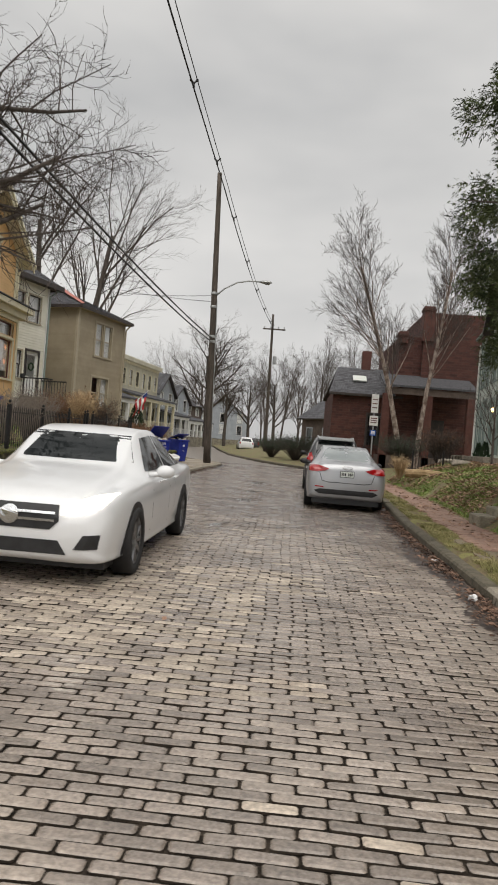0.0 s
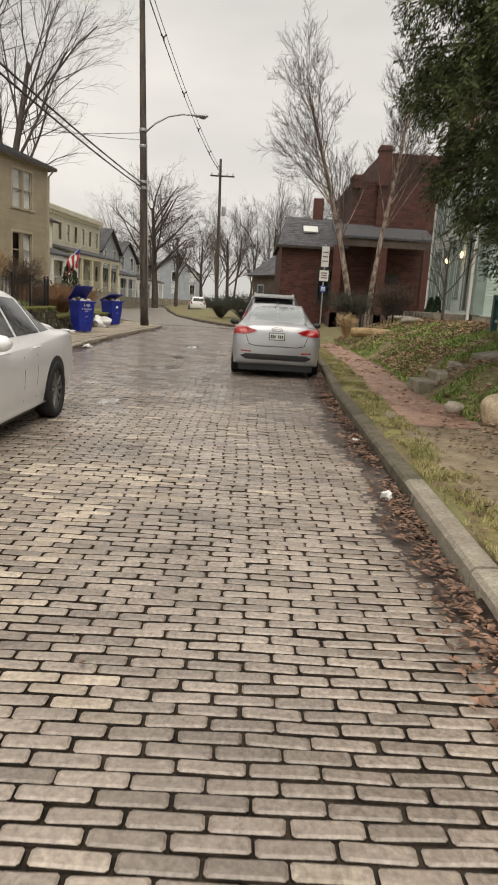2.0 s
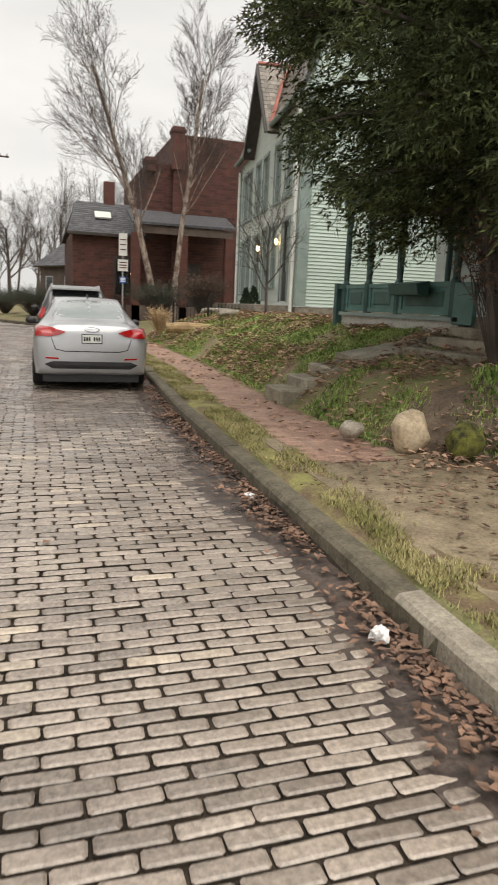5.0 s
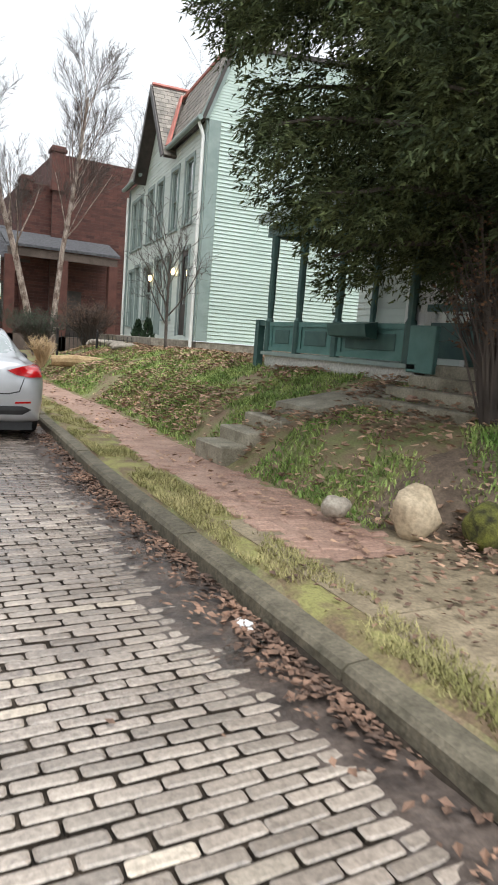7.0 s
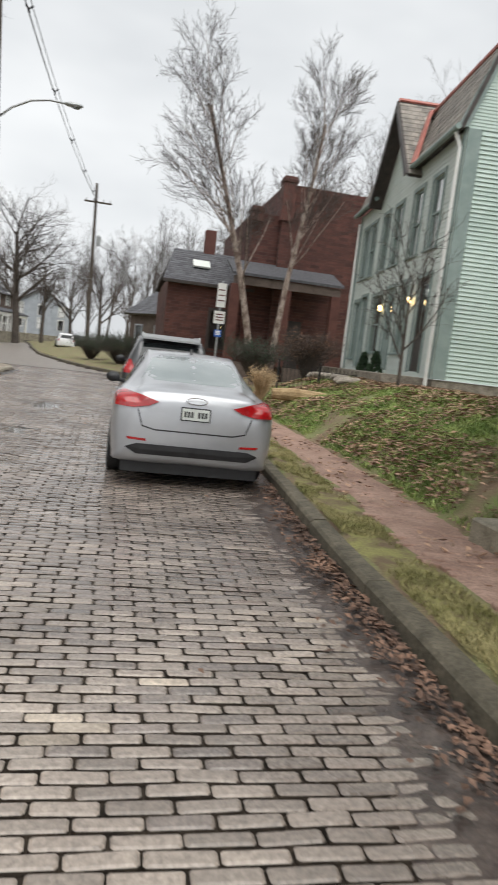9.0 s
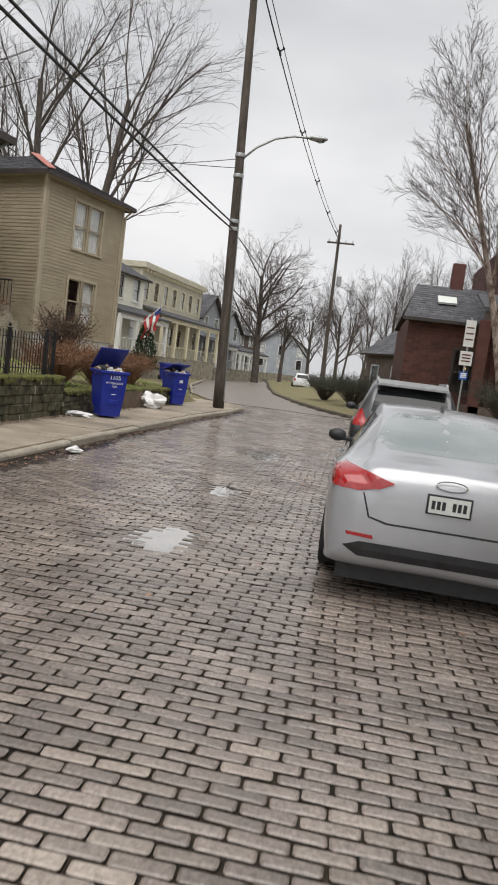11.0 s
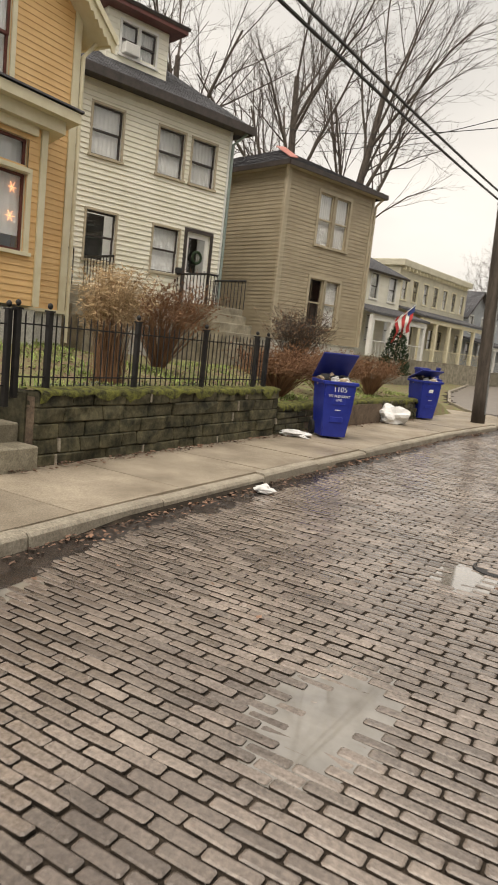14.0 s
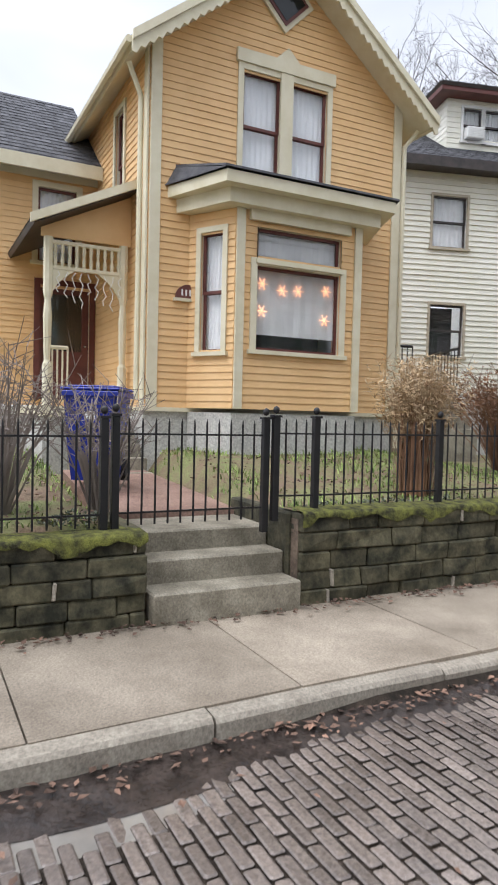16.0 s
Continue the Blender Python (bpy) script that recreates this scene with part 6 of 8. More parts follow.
def wheel(car, x, y, radius, out):
    bm = B()
    n = 28
    prof = [(radius - 0.10, -0.10), (radius - 0.02, -0.105), (radius, -0.08), (radius, 0.08), (radius - 0.02, 0.105), (radius - 0.10, 0.10)]
    rings = [[bm.verts.new((w, r * math.cos(a), r * math.sin(a))) for r, w in prof] for a in (2 * math.pi * i / n for i in range(n))]
    for i in range(n):
        a, b = rings[i], rings[(i + 1) % n]
        for k in range(len(prof)):
            j = (k + 1) % len(prof)
            bm.faces.new((a[k], a[j], b[j], b[k]))
    bmesh.ops.recalc_face_normals(bm, faces=bm.faces)
    bmesh.ops.translate(bm, verts=bm.verts, vec=(x, y, radius))
    w = part("wheel", bm, M_RUBBER, car, smooth=True)
    bm = B()
    s = 0.07 * out
    for k in range(10):
        a = 2 * math.pi * k / 10
        c, d = math.cos(a), math.sin(a)
        tube(bm, [(x + s * 0.8, y + 0.05 * c, radius + 0.05 * d), (x + s, y + (radius - 0.1) * c, radius + (radius - 0.1) * d)], [0.035, 0.022], 5)
    tube(bm, [(x + s * 0.9, y, radius), (x + s * 1.15, y, radius)], 0.07, 12)
    tube(bm, [(x + s, y + (radius - 0.105) * math.cos(2 * math.pi * k / 24), radius + (radius - 0.105) * math.sin(2 * math.pi * k / 24)) for k in range(25)], 0.014, 5)
    part("rim", bm, M_RIM, w)
    bm = B()
    tube(bm, [(x + s * 0.1, y, radius), (x + s * 0.5, y, radius)], radius - 0.1, 20)
    part("brake_disc", bm, M_BLACKPLASTIC, w)


def mirror_pair(pts):
    return [(-a, b) for a, b in pts][::-1]


def car(name, label, m, rows, paint, axles, radius, group="cars"):
    c = thing(name, label, "car", m, group)
    bm = car_shell(rows)
    tree = BVHTree.FromBMesh(bm)
    part("body", bm, paint, c, smooth=True)
    wb = max(r[4] for r in rows)
    for y in axles:
        for sx, side in ((-1, "left"), (1, "right")):
            arch = [(y + (radius + 0.06) * math.cos(a), radius + (radius + 0.06) * math.sin(a)) for a in (math.pi * i / 12 for i in range(13))]
            arch = [(y + radius + 0.06, 0.22)] + arch + [(y - radius - 0.06, 0.22)]
            part("wheel_arch", drape(tree, arch, side, 0.004, 2), M_BLACKPLASTIC, c)
            wheel(c, sx * (wb - 0.085), y, radius, sx)
    return c, tree


def wing_mirrors(c, y, z, half, mat):
    for sx in (-1, 1):
        bm = B()
        lump(bm, (0.11, 0.075, 0.075), (sx * (half + 0.13), y, z), 0.05, 2)
        tube(bm, [(sx * (half - 0.05), y + 0.02, z - 0.04), (sx * (half + 0.1), y, z - 0.03)], 0.03, 6)
        part("wing_mirror", bm, mat, c, smooth=True)


def side_windows(c, tree, outlines, mat=None):
    for o in outlines:
        for view in ("left", "right"):
            part("side_window", drape(tree, o, view, 0.004), mat or M_CARGLASS, c)


def silver_sedan():
    rows = [(0.0, 0.88, 0.42, 0.80, 0.70, 0.50), (0.03, 0.985, 0.33, 0.90, 0.80, 0.60), (0.10, 1.06, 0.27, 0.96, 0.86, 0.66), (0.28, 1.10, 0.24, 1.0, 0.89, 0.66), (0.48, 1.125, 0.22, 1.01, 0.90, 0.63),
            (0.9, 1.30, 0.2, 1.0, 0.90, 0.60), (1.35, 1.43, 0.2, 0.98, 0.90, 0.575), (1.8, 1.475, 0.2, 0.97, 0.90, 0.58), (2.4, 1.46, 0.2, 0.96, 0.90, 0.59), (2.8, 1.39, 0.2, 0.95, 0.90, 0.60), (3.15, 1.22, 0.2, 0.94, 0.90, 0.62),
            (3.5, 1.02, 0.2, 0.92, 0.89, 0.66), (3.95, 0.94, 0.2, 0.87, 0.88, 0.66), (4.3, 0.84, 0.22, 0.78, 0.85, 0.62), (4.48, 0.74, 0.26, 0.68, 0.78, 0.55), (4.56, 0.6, 0.36, 0.55, 0.64, 0.42)]
    c, tree = car("sedan", "silver saloon car parked at the kerb, seen from behind", pose(1.69, 13.4, 0.0, 0, 0, -1.5), rows, M_SILVER, (0.98, 3.66), 0.315)
    # rear glass, its pale sky reflection painted in the base colour
    part("rear_screen", drape(tree, [(-0.60, 1.135), (0.60, 1.135), (0.50, 1.36), (0.40, 1.405), (0, 1.42), (-0.40, 1.405), (-0.50, 1.36)], "rear", 0.004), M_REARGLASS_SKY, c, "rear window with a pale sky reflection painted into its colour")
    part("windscreen", drape(tree, [(-0.66, 1.05), (0.66, 1.05), (0.52, 1.36), (-0.52, 1.36)], "front", 0.004), M_CARGLASS, c)
    side_windows(c, tree, [[(0.95, 1.02), (1.85, 1.0), (1.85, 1.38), (1.4, 1.35)], [(1.92, 1.0), (2.95, 0.99), (2.6, 1.36), (1.92, 1.38)]])
    lamp = [(0.40, 0.935), (0.60, 0.995), (0.86, 1.03), (0.885, 0.96), (0.86, 0.86), (0.66, 0.855), (0.50, 0.885)]
    for o in (lamp, mirror_pair(lamp)):
        part("tail_light", drape(tree, o, "rear", 0.024, 4), M_TAIL, c, "red tail light")
    part("lid_seam", drape(tree, [(-0.56, 0.66), (-0.42, 0.625), (0.42, 0.625), (0.56, 0.66), (0.62, 0.84), (0.607, 0.84), (0.55, 0.672), (0.415, 0.64), (-0.415, 0.64), (-0.55, 0.672), (-0.607, 0.84), (-0.62, 0.84)], "rear", 0.002), M_BLACKPLASTIC, c)
    part("bumper_skirt", drape(tree, [(-0.72, 0.43), (-0.6, 0.36), (0.6, 0.36), (0.72, 0.43), (0.6, 0.475), (-0.6, 0.475)], "rear", 0.006), M_BLACKPLASTIC, c)
    for sx in (-1, 1):
        o = [(0.50, 0.505), (0.70, 0.515), (0.71, 0.54), (0.51, 0.532)]
        part("reflector", drape(tree, o if sx > 0 else mirror_pair(o), "rear", 0.007), M_TAIL, c, "red bumper reflector")
    pl = part("number_plate", drape(tree, [(-0.16, 0.76), (0.16, 0.76), (0.16, 0.905), (-0.16, 0.905)], "rear", 0.016, 2), M_BLACKPLASTIC, c)
    bm = B()
    box(bm, -0.145, -0.021, 0.772, 0.145, -0.016, 0.893)
    face = part("plate_face", bm, M_PLATE, pl)
    for i in range(7):
        if i != 3:
            bm = B()
            box(bm, -0.125 + i * 0.037, -0.0235, 0.80, -0.100 + i * 0.037, -0.0212, 0.862)
            part("plate_figure", bm, M_BLACKPLASTIC, face)
    bm = B()
    tube(bm, [(0.11 * math.cos(a), 0.0, 0.975 + 0.035 * math.sin(a)) for a in (2 * math.pi * i / 16 for i in range(17))], 0.006, 4)
    part("badge", bm, M_CHROME, c)
    bm = B()
    prism(bm, [(-0.012, 1.45, 1.43), (-0.012, 1.62, 1.45), (-0.012, 1.5, 1.52)], (0.024, 0, 0))
    part("aerial_fin", bm, M_BLACKPLASTIC, c)
    wing_mirrors(c, 2.95, 1.0, 0.86, M_BLACKPLASTIC)
    for y in (1.88, 2.9):
        for view in ("left", "right"):
            part("door_seam", drape(tree, [(y, 0.32), (y + 0.008, 0.32), (y + 0.008, 0.98), (y, 0.98)], view, 0.0015, 2), M_BLACKPLASTIC, c)
    for y in (1.5, 2.5):
        for sx in (-1, 1):
            bm = B()
            tube(bm, [(sx * 0.9, y, 0.86), (sx * 0.925, y + 0.04, 0.87), (sx * 0.925, y + 0.16, 0.87), (sx * 0.9, y + 0.2, 0.86)], 0.014, 6)
            part("door_handle", bm, M_SILVER, c)
    bm = B()
    box(bm, -0.75, 0.15, 0.14, 0.75, 4.2, 0.3)
    part("underbody", bm, M_BLACKPLASTIC, c)


silver_sedan()


def dark_suv():
    rows = [(0.0, 1.0, 0.42, 0.9, 0.72, 0.55), (0.05, 1.12, 0.34, 1.02, 0.84, 0.66), (0.16, 1.45, 0.3, 1.08, 0.90, 0.66), (0.35, 1.64, 0.28, 1.1, 0.92, 0.64), (0.8, 1.71, 0.27, 1.1, 0.93, 0.64), (1.6, 1.73, 0.26, 1.09, 0.93, 0.65),
            (2.4, 1.70, 0.26, 1.08, 0.93, 0.65), (2.9, 1.52, 0.26, 1.07, 0.93, 0.66), (3.35, 1.16, 0.26, 1.05, 0.92, 0.72), (3.9, 1.08, 0.27, 1.0, 0.91, 0.74), (4.3, 0.98, 0.3, 0.9, 0.88, 0.7), (4.5, 0.82, 0.34, 0.76, 0.8, 0.6), (4.6, 0.65, 0.42, 0.6, 0.62, 0.45)]
    c, tree = car("suv", "charcoal sport utility car parked ahead of the saloon", pose(1.80, 19.3, 0, 0, 0, -2), rows, M_CARDARK, (0.95, 3.65), 0.35)
    part("rear_screen", drape(tree, [(-0.6, 1.2), (0.6, 1.2), (0.55, 1.55), (-0.55, 1.55)], "rear", 0.005), M_CARGLASS, c)
    part("windscreen", drape(tree, [(-0.7, 1.2), (0.7, 1.2), (0.58, 1.58), (-0.58, 1.58)], "front", 0.005), M_CARGLASS, c)
    side_windows(c, tree, [[(0.45, 1.15), (1.1, 1.14), (1.1, 1.56), (0.6, 1.54)], [(1.2, 1.14), (2.0, 1.13), (2.0, 1.58), (1.2, 1.58)], [(2.08, 1.13), (2.95, 1.12), (2.6, 1.52), (2.08, 1.58)]])
    lamp = [(0.62, 0.95), (0.86, 0.95), (0.86, 1.2), (0.74, 1.22)]
    for o in (lamp, mirror_pair(lamp)):
        part("tail_light", drape(tree, o, "rear", 0.012), M_TAIL, c, "red tail light")
    for sx in (-1, 1):
        bm = B()
        tube(bm, [(sx * 0.56, 0.55, 1.68), (sx * 0.56, 0.62, 1.75), (sx * 0.57, 2.2, 1.76), (sx * 0.57, 2.35, 1.68)], 0.022, 6)
        part("roof_rail", bm, M_GALV, c)
    bm = B()
    prism(bm, [(-0.55, 0.12, 1.63), (0.55, 0.12, 1.63), (0.55, 0.45, 1.70), (-0.55, 0.45, 1.70)], (0, 0, 0.035))
    part("roof_spoiler", bm, M_GALV, c)
    wing_mirrors(c, 2.85, 1.15, 0.9, M_BLACKPLASTIC)


dark_suv()


def white_sedan():
    rows = [(0.0, 0.90, 0.42, 0.82, 0.70, 0.50), (0.04, 0.99, 0.33, 0.92, 0.82, 0.60), (0.14, 1.05, 0.27, 0.96, 0.88, 0.66), (0.4, 1.09, 0.23, 0.98, 0.91, 0.66), (0.7, 1.13, 0.2, 0.98, 0.925, 0.62),
            (1.15, 1.32, 0.2, 0.97, 0.925, 0.60), (1.6, 1.44, 0.2, 0.96, 0.925, 0.58), (2.1, 1.475, 0.2, 0.95, 0.925, 0.59), (2.65, 1.45, 0.2, 0.94, 0.925, 0.60), (3.05, 1.34, 0.2, 0.93, 0.925, 0.62), (3.45, 1.09, 0.2, 0.92, 0.92, 0.66),
            (3.9, 1.0, 0.2, 0.90, 0.915, 0.68), (4.4, 0.93, 0.21, 0.85, 0.905, 0.68), (4.72, 0.86, 0.22, 0.78, 0.87, 0.64), (4.86, 0.79, 0.24, 0.72, 0.81, 0.58), (4.93, 0.66, 0.30, 0.6, 0.70, 0.48)]
    c, tree = car("sedan", "white saloon car with lit headlamps on the wet bricks", pose(-2.06, 8.8, 0, 0, 0, 180), rows, M_CARWHITE, (1.05, 3.99), 0.335)
    part("windscreen", drape(tree, [(-0.68, 1.08), (0.68, 1.08), (0.55, 1.37), (-0.55, 1.37)], "front", 0.004), M_CARGLASS, c)
    part("rear_screen", drape(tree, [(-0.6, 1.13), (0.6, 1.13), (0.48, 1.38), (-0.48, 1.38)], "rear", 0.004), M_CARGLASS, c)
    side_windows(c, tree, [[(0.98, 1.02), (1.35, 1.01), (1.38, 1.33), (1.2, 1.27)], [(1.4, 1.01), (2.15, 1.0), (2.15, 1.39), (1.5, 1.36)], [(2.22, 1.0), (3.22, 0.99), (2.8, 1.35), (2.22, 1.39)]])
    o = [(0.45, 0.655), (0.63, 0.665), (0.80, 0.745), (0.84, 0.845), (0.70, 0.825), (0.50, 0.755)]
    for lamp in (o, mirror_pair(o)):
        part("headlamp", drape(tree, lamp, "front", 0.012), M_LAMPCLEAR, c, "lit headlamp")
    gr = part("grille", drape(tree, [(-0.44, 0.60), (-0.36, 0.52), (0.36, 0.52), (0.44, 0.60), (0.42, 0.735), (-0.42, 0.735)], "front", 0.008), M_BLACKPLASTIC, c)
    for z in (0.60, 0.665):
        part("grille_bar", drape(tree, [(-0.40, z - 0.01), (0.40, z - 0.01), (0.40, z + 0.012), (-0.40, z + 0.012)], "front", 0.018, 2), M_CHROME, gr)
    part("badge", drape(tree, [(0.085 * math.cos(a), 0.632 + 0.085 * math.sin(a)) for a in (2 * math.pi * i / 14 for i in range(14))], "front", 0.026, 1), M_CHROME, c)
    part("lower_intake", drape(tree, [(-0.52, 0.31), (0.52, 0.31), (0.44, 0.43), (-0.44, 0.43)], "front", 0.008), M_BLACKPLASTIC, c)
    o = [(0.58, 0.36), (0.78, 0.37), (0.80, 0.50), (0.66, 0.49)]
    for q in (o, mirror_pair(o)):
        part("side_intake", drape(tree, q, "front", 0.008), M_BLACKPLASTIC, c)
    wing_mirrors(c, 3.15, 1.0, 0.89, M_CARWHITE)
    for y in (1.75, 2.18, 3.2):
        for view in ("left", "right"):
            part("door_seam", drape(tree, [(y, 0.34), (y + 0.007, 0.34), (y + 0.007, 0.95), (y, 0.95)], view, 0.0015, 2), M_BLACKPLASTIC, c)
    for y in (1.7, 2.65):
        for sx in (-1, 1):
            bm = B()
            tube(bm, [(sx * 0.915, y, 0.87), (sx * 0.945, y + 0.04, 0.88), (sx * 0.945, y + 0.18, 0.88), (sx * 0.915, y + 0.22, 0.87)], 0.014, 6)
            part("door_handle", bm, M_CARWHITE, c)
    bm = B()
    box(bm, -0.78, 0.3, 0.14, 0.78, 4.6, 0.3)
    part("underbody", bm, M_BLACKPLASTIC, c)


white_sedan()


def far_vehicle(label, m, paint):
    rows = [(0.0, 1.0, 0.45, 0.9, 0.72, 0.55), (0.1, 1.3, 0.36, 1.05, 0.88, 0.66), (0.35, 1.66, 0.32, 1.1, 0.92, 0.64), (1.6, 1.74, 0.3, 1.09, 0.93, 0.65), (2.5, 1.68, 0.3, 1.08, 0.93, 0.65), (3.3, 1.16, 0.3, 1.05, 0.92, 0.72), (4.2, 1.0, 0.32, 0.9, 0.88, 0.7), (4.6, 0.7, 0.42, 0.62, 0.62, 0.45)]
    c, tree = car("parked_car", label, m, rows, paint, (0.95, 3.65), 0.35)
    part("rear_screen", drape(tree, [(-0.6, 1.2), (0.6, 1.2), (0.55, 1.55), (-0.55, 1.55)], "rear", 0.005, 2), M_CARGLASS, c)
    side_windows(c, tree, [[(0.45, 1.15), (2.0, 1.13), (2.0, 1.58), (0.7, 1.56)]])
    o = [(0.66, 0.9), (0.86, 0.9), (0.86, 1.15), (0.72, 1.15)]
    for q in (o, mirror_pair(o)):
        part("tail_light", drape(tree, q, "rear", 0.012, 2), M_TAIL, c)


far_vehicle("white hatchback parked at the bend of the street", pose(-4.7, 80, 0, 0, 0, 8), M_CARWHITE)
far_vehicle("dark car parked beyond the white one", pose(-4.3, 87, 0, 0, 0, 8), M_CARDARK)

# ---- bins and rubbish ----


def lettering(words, size, mat):
    """A mesh of words in the built-in font."""
    cu = bpy.data.curves.new("lettering", "FONT")
    cu.body, cu.size, cu.align_x, cu.extrude = words, size, "CENTER", 0.002
    ob = bpy.data.objects.new("lettering", cu)
    me = bpy.data.meshes.new_from_object(ob)
    bpy.data.objects.remove(ob)
    me.materials.clear()
    me.materials.append(mat)
    return me


def wheelie_bin(m, label, lid_angle, full, numbers=()):
    root = thing("wheelie_bin", label, "bin", m, "blue wheelie bins")
    bm = B()
    # tapered tub, open at the top
    lo, hi, H = (0.23, 0.26), (0.30, 0.35), 0.98
    outer = [[bm.verts.new((sx * (lo[0] + (hi[0] - lo[0]) * k), sy * (lo[1] + (hi[1] - lo[1]) * k), 0.04 + H * k)) for sx, sy in ((-1, -1), (1, -1), (1, 1), (-1, 1))] for k in (0, 0.5, 1.0)]
    inner = [[bm.verts.new((sx * (lo[0] + (hi[0] - lo[0]) * k - 0.02), sy * (lo[1] + (hi[1] - lo[1]) * k - 0.02), 0.06 + H * k - (0.02 if k else 0))) for sx, sy in ((-1, -1), (1, -1), (1, 1), (-1, 1))] for k in (0, 1.0)]
    for a, b in ((outer[0], outer[1]), (outer[1], outer[2])):
        for i in range(4):
            bm.faces.new((a[i], a[(i + 1) % 4], b[(i + 1) % 4], b[i]))
    bm.faces.new(outer[0][::-1])
    bm.faces.new(inner[0])
    for i in range(4):
        bm.faces.new((inner[0][(i + 1) % 4], inner[0][i], inner[1][i], inner[1][(i + 1) % 4]))
        bm.faces.new((outer[2][i], outer[2][(i + 1) % 4], inner[1][(i + 1) % 4], inner[1][i]))
    bmesh.ops.bevel(bm, geom=[e for e in bm.edges if abs((e.verts[0].co - e.verts[1].co).normalized().z) > 0.7], offset=0.035, segments=3, affect="EDGES")
    part("tub", bm, M_BIN, root)
    bm = B()
    for a in ((-0.325, -0.375, 0.97, 0.325, -0.33, 1.03), (-0.325, 0.33, 0.97, 0.325, 0.375, 1.03), (-0.325, -0.33, 0.97, -0.29, 0.33, 1.03), (0.29, -0.33, 0.97, 0.325, 0.33, 1.03)):
        box(bm, *a, 0.008)
    part("rim", bm, M_BIN, root)
    for z in (0.30, 0.62):
        bm = B()
        k = z / H
        y = -(lo[1] + (hi[1] - lo[1]) * k) - 0.012
        box(bm, -0.12, y, z, 0.12, y + 0.02, z + 0.10, 0.006)
        part("grip_bar", bm, M_BIN, root)
    # lid, hinged at the back
    bm = B()
    box(bm, -0.33, -0.72, 0.0, 0.33, 0.0, 0.03, 0.012)
    box(bm, -0.27, -0.66, 0.03, 0.27, -0.06, 0.055, 0.012)
    bmesh.ops.transform(bm, matrix=pose(0, 0.36, 1.04, -lid_angle), verts=bm.verts)
    part("lid", bm, M_BIN, root)
    bm = B()
    tube(bm, [(-0.3, 0.40, 1.0), (0.3, 0.40, 1.0)], 0.02, 8)
    part("handle", bm, M_BIN, root)
    for sx in (-1, 1):
        bm = B()
        tube(bm, [(sx * 0.22, 0.27, 0.13), (sx * 0.29, 0.27, 0.13)], 0.13, 16)
        part("wheel", bm, M_RUBBER, root)
    for words, size, z in numbers:
        y = -(lo[1] + (hi[1] - lo[1]) * z / H) - 0.008
        put = new("marking", lettering(words, size, M_LITTER))
        put.parent = root
        put.matrix_local = pose(0, y, z, 86)
        put["label"] = "white printed house address"
    for w, h, z in ((0.10, 0.012, 0.52),) if numbers else ((0.12, 0.09, 0.72), (0.10, 0.012, 0.52)):
        bm = B()
        y = -(lo[1] + (hi[1] - lo[1]) * z / H) - (0.026 if z < 0.6 else 0.006)
        box(bm, -w / 2, y, z, w / 2, y + 0.012, z + h)
        part("marking", bm, M_LITTER, root, "white printed bin marking")
    if full:
        r = random.Random(2)
        for i in range(16):
            bm = B()
            lump(bm, (r.uniform(0.06, 0.13), r.uniform(0.06, 0.13), r.uniform(0.05, 0.1)), (r.uniform(-0.2, 0.2), r.uniform(-0.25, 0.25), 1.0 + r.uniform(-0.06, 0.08)), 0.7, 2, i)
            part("rubbish", bm, r.choice((M_LITTER, M_BLIND, M_ROCK, M_BLACKPLASTIC, M_LITTER)), root, "crumpled rubbish bag")
    return root


wheelie_bin(pose(-4.45, 22.75, 0.155, 0, 0, 42), "overfull blue wheelie bin with its lid thrown back", 40, True, (("1105", 0.13, 0.85), ("MT PLEASANT", 0.062, 0.75), ("AVE", 0.062, 0.68)))
wheelie_bin(pose(-4.75, 29.4, 0.155, 0, 0, 50), "blue wheelie bin with the lid propped up", 20, True)
wheelie_bin(pose(-5.0, 30.3, 0.155, 0, 0, 40), "closed blue wheelie bin", 0, False)
wheelie_bin(pose(-7.7, 15.3, 1.0, 0, 0, 60), "dark blue wheelie bin in the front garden", 0, False)
for x, y, a in ((-11.0, 50.0, 40), (-11.4, 51.4, 60), (-13.6, 62.0, 40), (-13.9, 63.2, 50), (-14.2, 64.4, 30)):
    wheelie_bin(pose(x, y, 0.15, 0, 0, a), "closed blue wheelie bin down the street", 0, False)


def crumpled(name, label, category, m, radii, mat, seed):
    bm = B()
    lump(bm, radii, (0, 0, radii[2] * 0.8), 0.75, 3, seed)
    for v in bm.verts:
        v.co.z = max(0.004, v.co.z)
    single(name, bm, mat, label, category, m)


crumpled("rubbish_bag", "tied white rubbish bag slumped on the pavement", "rubbish bag", pose(-4.72, 26.9, 0.155, 0, 0, 20), (0.36, 0.26, 0.22), M_LITTER, 3)
crumpled("plastic_sheet", "crumpled pale plastic bag beside the bin", "litter", pose(-4.85, 22.1, 0.155), (0.32, 0.22, 0.05), M_LITTER, 8)
crumpled("litter", "white paper litter in the gutter", "litter", pose(-3.2, 18.2, 0.008), (0.12, 0.09, 0.05), M_LITTER, 5)
crumpled("litter", "white paper scrap by the kerb", "litter", pose(2.37, 7.2, 0.02), (0.035, 0.075, 0.016), M_LITTER, 6)
crumpled("litter", "small white cup in the gutter", "litter", pose(2.25, 4.9, 0.02), (0.04, 0.04, 0.04), M_LITTER, 9)


